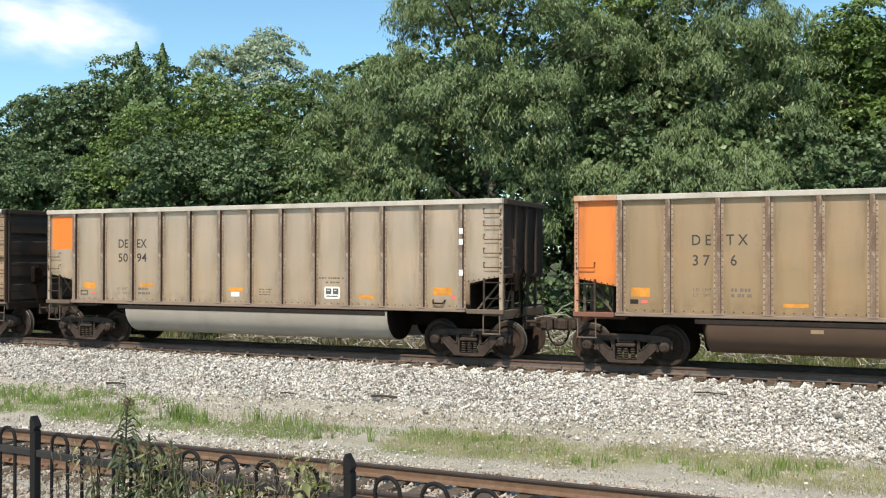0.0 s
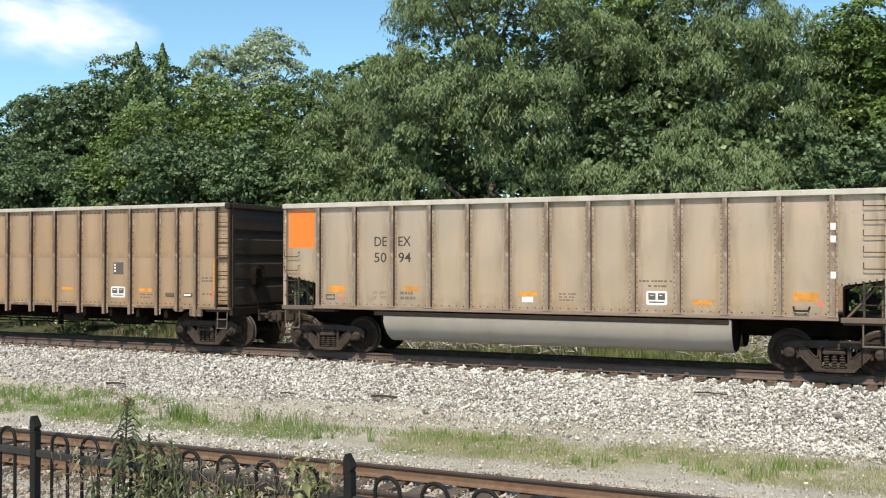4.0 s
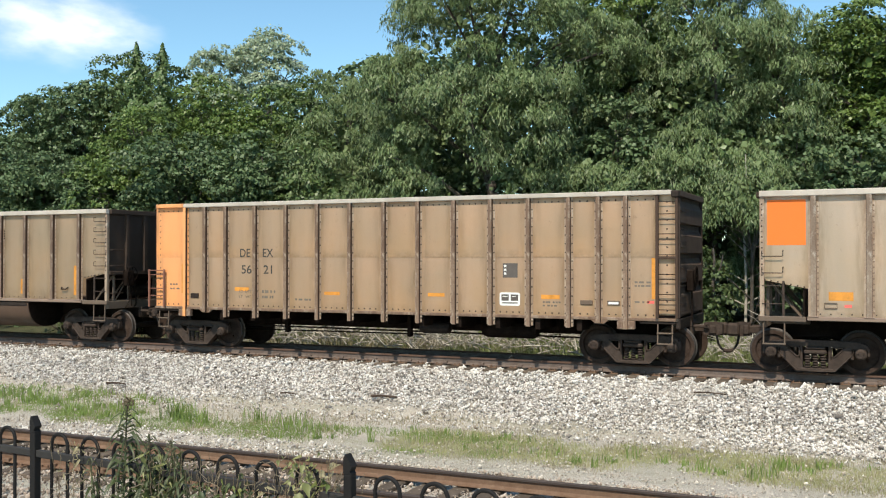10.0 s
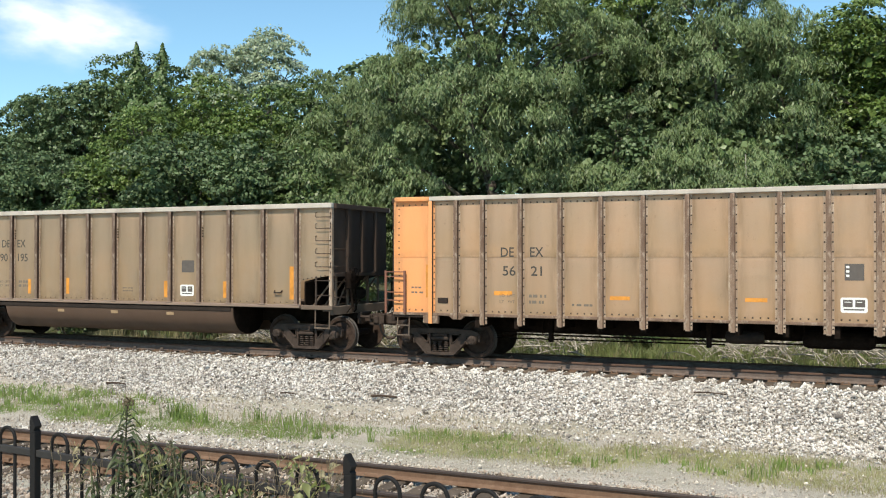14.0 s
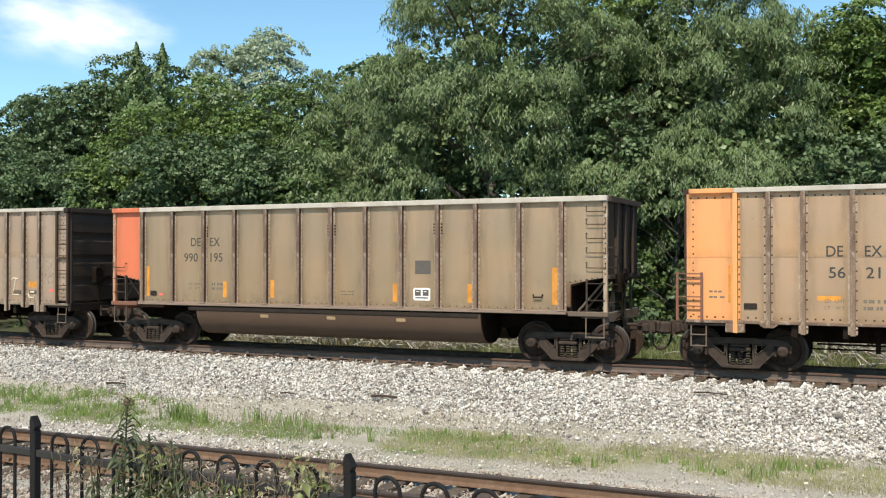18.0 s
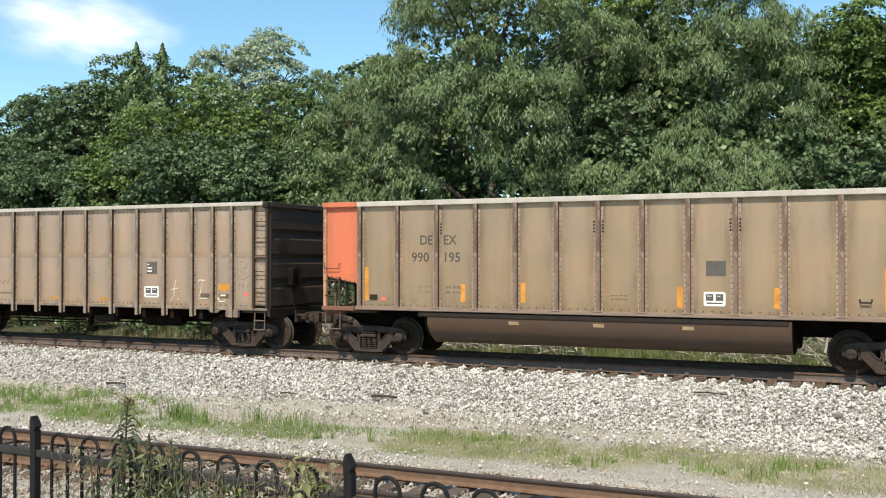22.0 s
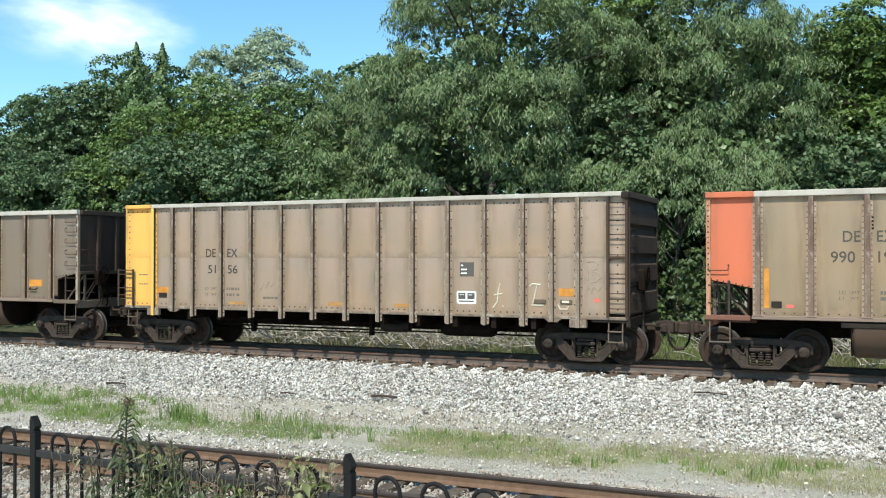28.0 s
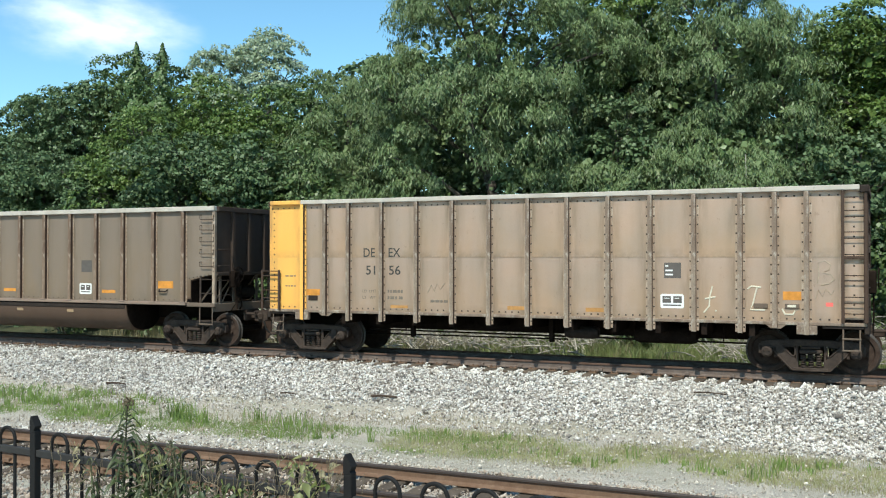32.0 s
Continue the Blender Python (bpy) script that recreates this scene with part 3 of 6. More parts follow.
def running_gear(car):
    for tx in (-TRUCK_X, TRUCK_X):
        b = part("bolster", ME_BOLSTER, M_IRON, car)
        b.location = (tx, 0, 0)
        for s in (-1, 1):
            f = part("side_frame", ME_FRAME, M_TRUCK, car)
            f.matrix_basis = pose(tx, s * 1.0, 0, 0, 0, 0 if s < 0 else 180)
            for dx in (-0.155, 0.0, 0.155):
                q = part("spring", ME_SPRING, M_TRUCK, f)
                q.location = (dx, -0.04, 0)
        for wx in (-0.889, 0.889):
            a = part("wheelset", ME_AXLE, M_IRON, car)
            a.location = (tx + wx, 0, WHEEL_R)
            for s in (-1, 1):
                w = part("wheel", ME_WHEEL, M_WHEEL, a)
                w.matrix_basis = pose(0, s * 0.753, 0, 0, 0, 0 if s < 0 else 180)
            WHEELSETS.append((a, car))
    for s in (-1, 1):
        c = part("coupler", ME_COUPLER, M_TRUCK, car)
        c.matrix_basis = pose(s * 7.3, 0, 0, 0, 0, 0 if s > 0 else 180)
        h = part("air_hose", ME_HOSE, M_HOSE, car)
        h.matrix_basis = pose(s * 7.3, 0, 0, 0, 0, 0 if s > 0 else 180)


def patch(name, x0, x1, z0, z1, material, car, y=PANEL_Y, label="", thick=0.003):
    return part(name, Geo().box(x0, x1, y - thick, y - 0.0005, z0, z1), material, car, label)


def stencil_box(car, x, z, y=PANEL_Y, w=0.46, h=0.31):
    """The white inspection stencil with two dark squares over a line."""
    c = 0.03
    out = [(x + c, z), (x + w - c, z), (x + w, z + c), (x + w, z + h - c), (x + w - c, z + h), (x + c, z + h), (x, z + h - c), (x, z + c)]
    p = part("stencil_board", Geo().prism(out, y - 0.004, y - 0.0005), M_WHITE, car, "white stencilled board")
    half = w / 2
    for k in (0, 1):
        a = x + 0.045 + k * (half - 0.02)
        q = part("stencil_panel", Geo().box(a, a + half - 0.07, y - 0.0055, y - 0.0038, z + 0.115, z + h - 0.045), M_SLATE, p, "dark square")
        part("stencil_line", Geo().box(a + 0.03, a + half - 0.10 - 0.03 * k, y - 0.0065, y - 0.0053, z + h - 0.1, z + h - 0.085), M_WHITE, q)
    part("stencil_line", Geo().box(x + 0.06, x + w - 0.06, y - 0.0055, y - 0.0038, z + 0.05, z + 0.08), M_SLATE, p)
    return p


def faint_lines(car, x0, x1, zs, y=PANEL_Y, h=0.05, seed=0, mat=None):
    """Rows of small stencilled writing, too small to read."""
    r = random.Random(seed)
    g = Geo()
    for z in zs:
        x = x0
        while x < x1 - 0.04:
            w = r.choice((0.05, 0.07, 0.11))
            g.box(x, min(x + w, x1), y - 0.003, y - 0.0008, z, z + h)
            x += w + r.choice((0.02, 0.025, 0.06))
    return tagged(part("small_stencil", g, mat or M_FAINT, car), kind="stuff")


A_RIBS = [1.07, 2.13, 3.20, 4.22, 5.23, 6.24, 7.22, 8.22, 9.23, 10.22, 11.22, 12.32, 13.36]
B_RIBS = [0.95, 1.62, 2.31, 3.26, 4.23, 5.19, 6.15, 7.12, 8.07, 9.03, 9.98, 10.93, 11.90, 12.60, 13.23]


def wagon_a(spec):
    """Smooth-sided coal wagon with a round belly tub and open corners under the ends."""
    car = new("coal_wagon")
    tagged(car, spec["label"], "coal wagon", "wagons of the coal train")
    X = lambda r: r - 7.22
    body, tub, chord = spec["body"], spec["tub"], M_CHORD
    zt, zb = 3.75, 1.25
    ribs = [X(r) for r in A_RIBS]
    edges = [X(0.05)] + ribs + [X(14.38)]
    end_mat = spec.get("end", body)
    for i in range(len(edges) - 1):
        a, b = edges[i] + (0.0 if i == 0 else 0.002), edges[i + 1] - 0.002
        g = Geo()
        first, last = i == 0, i == len(edges) - 2
        if first or last:
            zi, zo = (1.80, 2.00)
            out = [(a, zo), (b, zi), (b, zt), (a, zt)] if first else [(a, zi + 0.06), (b, zo + 0.02), (b, zt), (a, zt)]
            g.prism(out, PANEL_Y, PANEL_Y + 0.02)
            rail = [(out[0][0], PANEL_Y - 0.012, out[0][1] + 0.02), (out[1][0], PANEL_Y - 0.012, out[1][1] + 0.02)]
            for u in np.linspace(0.05, 0.95, 8):
                q = Vector(rail[0]).lerp(Vector(rail[1]), u)
                rivets(g, q.x, q.z, q.z + 0.001, 1, PANEL_Y, 0.016, 1)
        else:
            g.box(a, b, PANEL_Y, PANEL_Y + 0.02, zb, zt)
            for u in np.linspace(0.12, 0.88, 5):
                rivets(g, a + (b - a) * u, zb + 0.05, zb + 0.051, 1, PANEL_Y, 0.014, 1)
        part("side_panel", g, (end_mat if first else body, M_RIVET), car, spec.get("end_label", "") if first else "")
    rib = rib_mesh(zb - 0.02, zt, 0.115, 0.098, 0.105, 0.115, (spec["rib"], F_PALE, M_RIVET_A, R_RUST_SHADE))
    rib_l = rib_mesh(zb - 0.02, zt, 0.115, 0.098, 0.105, 0.115, (spec["rib"], F_PALE, M_RIVET_A, R_RUST_SHADE), (1,))
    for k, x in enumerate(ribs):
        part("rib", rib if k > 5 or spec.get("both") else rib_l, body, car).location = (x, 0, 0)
    foot = Geo().cbox(-0.10, 0.10, -1.615, -1.50, 1.235, 1.262, 0.006).mesh("stake_foot", S_PINK)
    for x in ribs:
        part("stake_foot", foot, S_PINK, car).location = (x, 0, 0)
    post = Geo().cbox(-0.045, 0.045, -1.56, -1.46, 1.14, zt, 0.008)
    rivets(post, 0.0, 2.1, 3.7, 0.115, -1.56, 0.016, 1)
    post = post.mesh("corner_post", F_PALE, M_RIVET)
    for k, x in enumerate((X(0.05), X(14.39))):
        me = post
        if k == 0 and "end" in spec:
            me = post.copy()
            me.materials[0] = E_POST
        part("corner_post", me, body, car).location = (x, 0, 0)
    # top chords, far side, ends, floor
    split = X(1.0) if "end" in spec else X(0.0)
    part("top_chord", Geo().cbox(split, X(14.44), -1.605, -1.47, zt, 3.875, 0.012), chord, car, "pale worn top chord")
    if "end" in spec:
        part("chord_end", Geo().cbox(X(0.0), split - 0.002, -1.607, -1.47, zt, 3.876, 0.012), E_CHORD if spec["end"] == E_ORANGE else spec["end"], car)
    part("top_chord", Geo().cbox(X(0.0), X(14.44), 1.47, 1.64, zt, 3.875, 0.012), chord, car)
    part("far_side", Geo().box(X(1.06), X(13.38), 1.48, 1.50, zb, zt).box(X(0.05), X(1.058), 1.48, 1.50, 1.95, zt).box(X(13.382), X(14.39), 1.48, 1.50, 1.95, zt), body, car)
    far = rib_mesh(zb - 0.02, zt, 0.115, 0.098, 0.115, 0.5, (spec["rib"], F_PALE, M_RIVET_A, R_RUST_SHADE))
    for x in ribs:
        part("rib", far, body, car).matrix_basis = pose(x, 0, 0, 0, 0, 180)
    part("side_sill", Geo().cbox(X(0.95), X(13.47), -1.60, -1.40, 1.165, 1.245, 0.01), S_PINK, car)
    part("side_sill", Geo().cbox(X(0.95), X(13.47), 1.40, 1.60, 1.135, 1.245, 0.01), spec["sill"], car)
    for s in (-1, 1):
        x = s * 7.19
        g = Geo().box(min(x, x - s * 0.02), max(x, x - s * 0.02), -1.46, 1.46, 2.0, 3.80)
        part("end_wall", g, M_END, car, "ribbed end wall, dark brown with shade in its colour")
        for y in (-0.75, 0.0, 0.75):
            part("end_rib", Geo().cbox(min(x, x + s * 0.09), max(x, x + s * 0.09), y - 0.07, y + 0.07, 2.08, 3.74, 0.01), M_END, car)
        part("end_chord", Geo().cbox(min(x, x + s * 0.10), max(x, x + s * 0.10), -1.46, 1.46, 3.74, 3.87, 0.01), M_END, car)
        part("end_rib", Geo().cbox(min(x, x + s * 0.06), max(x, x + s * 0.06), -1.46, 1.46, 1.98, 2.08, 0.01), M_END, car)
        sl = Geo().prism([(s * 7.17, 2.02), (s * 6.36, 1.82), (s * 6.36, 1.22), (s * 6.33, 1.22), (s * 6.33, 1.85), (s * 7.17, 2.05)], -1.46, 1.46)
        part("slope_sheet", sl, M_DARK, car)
        part("end_sill", Geo().cbox(min(s * 6.3, s * 7.24), max(s * 6.3, s * 7.24), -1.60, -1.50, 1.13, 1.24, 0.012)
             .cbox(min(s * 7.08, s * 7.22), max(s * 7.08, s * 7.22), -1.5, 1.5, 1.0, 1.22, 0.012)
             .box(min(s * 6.3, s * 7.2), max(s * 6.3, s * 7.2), -0.5, 0.5, 1.02, 1.2)
             .box(min(s * 6.3, s * 7.2), max(s * 6.3, s * 7.2), 1.5, 1.6, 1.13, 1.24), E_RUSTY if s < 0 and "end" in spec else spec["sill"], car)
        st = Geo().cbox(s * 6.74 - 0.025, s * 6.74 + 0.025, -1.57, -1.53, 1.22, 1.98, 0.006)
        for z in (1.50, 1.88):
            st.tube([(s * 6.74, -1.56, z), (s * 7.17, -1.56, z)], 0.014, 5)
        part("corner_step", st, M_TRUCK, car)
        for y in (-1.15, -0.55, 0.55, 1.15):
            part("brace", Geo().tube([(s * 6.42, y, 1.22), (s * 7.04, y, 1.94)], 0.028, 6), S_BROWN, car)
            part("brace_post", Geo().cbox(min(s * 7.06, s * 7.12), max(s * 7.06, s * 7.12), y - 0.03, y + 0.03, 1.22, 2.02, 0.006), S_BROWN, car)
        part("brace", Geo().tube([(s * 7.135, -1.12, 1.25), (s * 7.135, -0.58, 1.95)], 0.02, 5), S_BROWN, car)
        g = Geo()
        for x in (6.72, 7.14):
            g.tube([(s * x, -1.55, 1.14), (s * x, -1.56, 0.66)], 0.016, 5)
        g.tube([(s * 6.70, -1.56, 0.66), (s * 7.16, -1.56, 0.66)], 0.02, 5)
        part("stirrup_step", g, S_BROWN, car)
        for z in (1.45, 1.85, 2.25, 2.7):
            lad = Geo().tube([(s * 7.2, -1.42, z), (s * 7.29, -1.42, z), (s * 7.29, -0.98, z), (s * 7.2, -0.98, z)], 0.012, 5)
            part("end_grab_iron", lad, M_TRUCK, car)
    for z in (3.64, 3.35, 3.03, 2.70, 2.36):
        g = Geo()
        grab(g, X(13.95), X(14.40), z)
        part("grab_iron", g, M_TRUCK, car)
    for z in spec["left_grabs"]:
        g = Geo()
        grab(g, X(0.05), X(0.47), z)
        part("grab_iron", g, M_TRUCK, car)
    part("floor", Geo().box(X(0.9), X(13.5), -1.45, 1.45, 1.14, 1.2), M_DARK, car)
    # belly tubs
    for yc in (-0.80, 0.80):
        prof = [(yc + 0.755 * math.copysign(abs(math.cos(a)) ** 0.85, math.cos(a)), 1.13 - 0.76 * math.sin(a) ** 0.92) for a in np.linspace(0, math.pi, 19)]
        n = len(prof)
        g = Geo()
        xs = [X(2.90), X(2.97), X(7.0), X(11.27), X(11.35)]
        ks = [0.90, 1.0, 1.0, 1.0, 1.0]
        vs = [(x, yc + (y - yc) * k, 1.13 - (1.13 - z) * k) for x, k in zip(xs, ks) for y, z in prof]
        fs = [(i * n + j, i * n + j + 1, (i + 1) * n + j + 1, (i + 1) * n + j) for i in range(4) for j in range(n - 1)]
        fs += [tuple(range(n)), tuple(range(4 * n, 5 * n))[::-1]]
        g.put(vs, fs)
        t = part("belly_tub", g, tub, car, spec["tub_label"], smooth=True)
        # Flange in dark iron: the shade above the tub is in its colour.
        part("tub_flange_shade", Geo().cbox(X(2.7), X(11.3), yc - 0.77 if yc < 0 else yc + 0.55, yc - 0.55 if yc < 0 else yc + 0.77, 1.03, 1.13, 0.01), M_IRON, t)
        # Near-black plates laid over both tub ends stand for their shade.
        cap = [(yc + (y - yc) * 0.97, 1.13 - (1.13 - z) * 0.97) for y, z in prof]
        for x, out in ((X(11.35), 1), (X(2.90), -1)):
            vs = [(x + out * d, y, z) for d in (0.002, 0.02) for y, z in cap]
            part("shaded_tub_end", Geo().put(vs, [tuple(range(n)), tuple(range(n, 2 * n))] + [(k, k + 1, n + k + 1, n + k) for k in range(n - 1)]), M_DARK, t, "flat end plate, near black with shade in its colour")
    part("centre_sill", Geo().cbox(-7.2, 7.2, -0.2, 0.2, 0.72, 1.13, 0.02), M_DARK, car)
    for x in spec.get("tub_marks", ()):
        vs = [(X(x) + u, y - d, z) for d in (0.003, -0.02) for u, y, z in ((0, -1.529, 0.89), (0.25, -1.529, 0.89), (0.25, -1.546, 0.97), (0, -1.546, 0.97))]
        part("reflector", Geo().put(vs, [(0, 1, 2, 3), (7, 6, 5, 4), (0, 4, 5, 1), (1, 5, 6, 2), (2, 6, 7, 3), (3, 7, 4, 0)]), S_MARK, car)
    # brake gear on the right-hand end
    g = Geo()
    g.lathe([(0.21, -0.014), (0.225, 0.0), (0.21, 0.014), (0.195, 0.0), (0.21, -0.014)], 18, "x", m=pose(7.42, -0.75, 2.0))
    for k in range(4):
        a = k * math.pi / 4
        g.tube([(7.42, -0.75 - 0.20 * math.cos(a), 2.0 - 0.20 * math.sin(a)), (7.42, -0.75 + 0.20 * math.cos(a), 2.0 + 0.20 * math.sin(a))], 0.012, 5)
    part("brake_wheel", g, M_DARK, car)
    g = Geo().cbox(7.22, 7.38, -0.95, -0.60, 1.65, 2.1, 0.03)
    g.tube([(7.33, -0.72, 1.7), (7.35, -0.70, 1.05)], 0.02, 6).tube([(7.30, -0.5, 1.9), (7.30, -0.45, 1.1), (7.1, -0.4, 0.95)], 0.024, 6)
    g.tube([(7.36, -0.9, 2.2), (7.40, -0.85, 1.2), (7.2, -0.8, 1.0)], 0.014, 5)
    part("brake_housing", g, M_DARK, car)
    part("air_reservoir", Geo().lathe([(0.001, -0.5), (0.14, -0.46), (0.17, -0.4), (0.17, 0.4), (0.14, 0.46), (0.001, 0.5)], 14, "y", m=pose(6.85, 0.2, 1.5)), M_IRON, car)
    running_gear(car)
    return car


def wagon_b(spec):
    """Square-sided coal gondola with closely riveted stakes that hang below the sill."""
    car = new("coal_wagon")
    tagged(car, spec["label"], "coal wagon", "wagons of the coal train")
    X = lambda r: r - 7.13
    body = spec["body"]
    zt, zb = 3.85, 1.13
    ribs = [X(r) for r in B_RIBS]
    edges = [X(-0.08)] + ribs + [X(13.93)]
    for i in range(len(edges) - 1):
        a, b = edges[i], edges[i + 1] - 0.002
        mat = spec["end"] if i == 0 else body
        low = Geo().box(a, b, PANEL_Y, PANEL_Y + 0.02, zb, 2.475)
        up = Geo().box(a, b, PANEL_Y - 0.006, PANEL_Y + 0.02, 2.475, zt)
        m = max(2, round((b - a) / 0.17))
        for k in range(m):
            rivets(low, a + (b - a) * (k + 0.5) / m, zb + 0.06, zb + 0.061, 1, PANEL_Y, 0.018, 1)
            rivets(up, a + (b - a) * (k + 0.5) / m, zt - 0.09, zt - 0.089, 1, PANEL_Y - 0.006, 0.018, 1)
        if i == 0:
            rivets(low, a + 0.14, zb + 0.1, 2.4, 0.16, PANEL_Y, 0.016, 1)
            rivets(up, a + 0.14, 2.55, zt - 0.1, 0.16, PANEL_Y - 0.006, 0.016, 1)
        part("side_panel", low, (mat, M_RIVET), car, spec["end_label"] if i == 0 else "")
        part("side_panel", up, (mat, M_RIVET), car, spec["end_label"] if i == 0 else "")
    mats = (spec["rib"], F_PALE, M_RIVET, R_RUST_SHADE)
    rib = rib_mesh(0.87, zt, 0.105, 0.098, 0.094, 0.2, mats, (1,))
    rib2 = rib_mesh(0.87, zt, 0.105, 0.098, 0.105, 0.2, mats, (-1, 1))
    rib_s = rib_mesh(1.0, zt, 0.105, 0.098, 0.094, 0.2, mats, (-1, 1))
    rib_e = rib_mesh(0.87, zt, 0.105, 0.098, 0.10, 0.16, (spec["end"], spec["end"], M_RIVET, R_RUST_SHADE), (1,))
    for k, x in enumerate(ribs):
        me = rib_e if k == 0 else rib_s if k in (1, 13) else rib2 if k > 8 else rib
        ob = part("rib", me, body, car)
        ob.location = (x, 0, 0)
    far = rib_mesh(0.87, zt, 0.105, 0.098, 0.10, 0.6, mats, (1,))
    for x in ribs:
        part("rib", far, body, car).matrix_basis = pose(x, 0, 0, 0, 0, 180)
    part("far_side", Geo().box(X(-0.08), X(14.36), 1.48, 1.50, zb, zt), body, car)
    part("top_chord", Geo().cbox(X(0.92), X(14.25), -1.605, -1.47, zt, 3.955, 0.012), M_CHORD, car, "pale worn top chord")
    part("chord_end", Geo().cbox(X(-0.02), X(0.918), -1.607, -1.47, zt, 3.956, 0.012), spec.get("chord_end", M_CHORD), car)
    part("chord_cap", Geo().cbox(X(14.25), X(14.42), -1.62, -1.46, zt - 0.06, 3.945, 0.02), M_IRON, car)
    part("top_chord", Geo().cbox(X(0.0), X(14.4), 1.47, 1.64, zt, 3.955, 0.012), M_CHORD, car)
    part("side_sill", Geo().cbox(X(-0.1), X(14.38), -1.53, -1.40, 1.06, 1.128, 0.01), spec["rib"], car)
    part("side_sill", Geo().cbox(X(-0.1), X(14.38), 1.40, 1.53, 1.06, 1.128, 0.01), spec["rib"], car)
    for x in (0.95, 13.24):
        part("jack_pad", Geo().cbox(X(x) - 0.21, X(x) + 0.19, -1.56, -1.45, 0.87, 1.058, 0.012), spec["rib"], car)
    for x in (1.62, 12.62):
        part("gusset", Geo().prism([(X(x) - 0.2, 1.058), (X(x) - 0.1, 0.98), (X(x) + 0.1, 0.98), (X(x) + 0.2, 1.058)], -1.52, -1.45), spec["rib"], car)
    # ladder bay on the right-hand end
    g = Geo().box(X(13.95), X(14.32), PANEL_Y + 0.01, PANEL_Y + 0.03, 1.2, zt)
    rivets(g, X(14.14), 1.3, zt - 0.1, 0.2, PANEL_Y + 0.01, 0.018, 1)
    part("side_panel", g, (body, M_RIVET), car)
    for x in (13.93, 14.36):
        lad = part("ladder_stile", Geo().cbox(X(x) - 0.03, X(x) + 0.03, -1.585, -1.50, 1.13, zt, 0.008), R_RUST_SHADE, car)
    part("ladder_band", Geo().cbox(X(13.93), X(14.36), -1.575, -1.55, 2.44, 2.50, 0.006), R_RUST_SHADE, car)
    for z in (1.32, 1.53, 1.66, 1.99, 2.10, 2.53, 2.86, 2.99, 3.30, 3.43, 3.70):
        part("ladder_rung", Geo().tube([(X(13.93), -1.57, z), (X(14.38), -1.57, z)], 0.010, 5), M_IRON, lad)
    # ribbed ends
    for s in (-1, 1):
        x = X(14.33) if s > 0 else X(-0.06)
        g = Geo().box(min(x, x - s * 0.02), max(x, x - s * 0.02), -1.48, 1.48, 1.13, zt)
        part("end_wall", g, M_END, car, "end wall with horizontal ribs, dark brown with shade in its colour")
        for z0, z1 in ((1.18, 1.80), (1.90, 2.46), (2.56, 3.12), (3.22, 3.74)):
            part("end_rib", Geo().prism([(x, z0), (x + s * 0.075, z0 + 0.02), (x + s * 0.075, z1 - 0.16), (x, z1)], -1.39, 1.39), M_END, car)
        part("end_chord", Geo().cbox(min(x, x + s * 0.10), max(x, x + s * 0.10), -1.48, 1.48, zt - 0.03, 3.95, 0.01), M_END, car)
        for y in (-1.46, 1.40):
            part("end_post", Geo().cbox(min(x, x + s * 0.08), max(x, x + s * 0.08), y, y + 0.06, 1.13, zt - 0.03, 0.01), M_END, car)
        part("end_sill", Geo().cbox(min(x, x + s * 0.1), max(x, x + s * 0.1), -1.5, 1.5, 0.9, 1.12, 0.012)
             .cbox(min(s * 6.4, s * 7.2), max(s * 6.4, s * 7.2), -1.50, -1.42, 1.0, 1.06, 0.01), M_IRON, car)
        g = Geo()
        for sx in (6.80, 7.12):
            g.tube([(s * sx, -1.47, 1.06), (s * sx, -1.5, 0.55)], 0.016, 5)
        for z in (0.56, 0.8):
            g.tube([(s * 6.78, -1.5, z), (s * 7.14, -1.5, z)], 0.018, 5)
        part("stirrup_step", g, S_BROWN, car)
    # side rail frame by the painted end
    g = Geo()
    for x in (-0.27, 0.25):
        g.cbox(X(x) - 0.028, X(x) + 0.028, -1.60, -1.555, 1.10, 2.15, 0.006)
    for z in (2.12, 2.0, 1.62, 1.42):
        g.cbox(X(-0.27), X(0.25), -1.59, -1.56, z - 0.012, z + 0.012, 0.004)
    part("hand_rail_frame", g, spec["rail"], car)
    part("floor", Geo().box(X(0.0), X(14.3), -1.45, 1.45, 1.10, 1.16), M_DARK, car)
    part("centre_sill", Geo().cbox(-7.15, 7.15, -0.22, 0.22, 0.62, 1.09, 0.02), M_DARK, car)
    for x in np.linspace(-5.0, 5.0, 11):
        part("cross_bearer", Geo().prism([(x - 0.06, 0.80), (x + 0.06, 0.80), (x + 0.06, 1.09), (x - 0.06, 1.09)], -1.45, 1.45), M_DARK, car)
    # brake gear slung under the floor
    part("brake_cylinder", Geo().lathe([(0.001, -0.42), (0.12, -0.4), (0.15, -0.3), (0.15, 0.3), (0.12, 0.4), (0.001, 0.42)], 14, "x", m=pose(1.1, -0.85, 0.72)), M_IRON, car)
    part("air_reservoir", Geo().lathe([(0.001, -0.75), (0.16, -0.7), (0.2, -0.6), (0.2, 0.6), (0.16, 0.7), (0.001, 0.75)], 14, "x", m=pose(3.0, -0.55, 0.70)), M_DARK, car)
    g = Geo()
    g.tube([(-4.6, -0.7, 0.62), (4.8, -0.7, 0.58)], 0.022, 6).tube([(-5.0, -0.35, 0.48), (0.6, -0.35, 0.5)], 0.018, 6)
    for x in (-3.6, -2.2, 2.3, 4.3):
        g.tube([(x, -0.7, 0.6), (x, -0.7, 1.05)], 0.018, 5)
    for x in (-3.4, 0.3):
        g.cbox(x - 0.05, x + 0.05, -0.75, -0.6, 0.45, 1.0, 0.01)
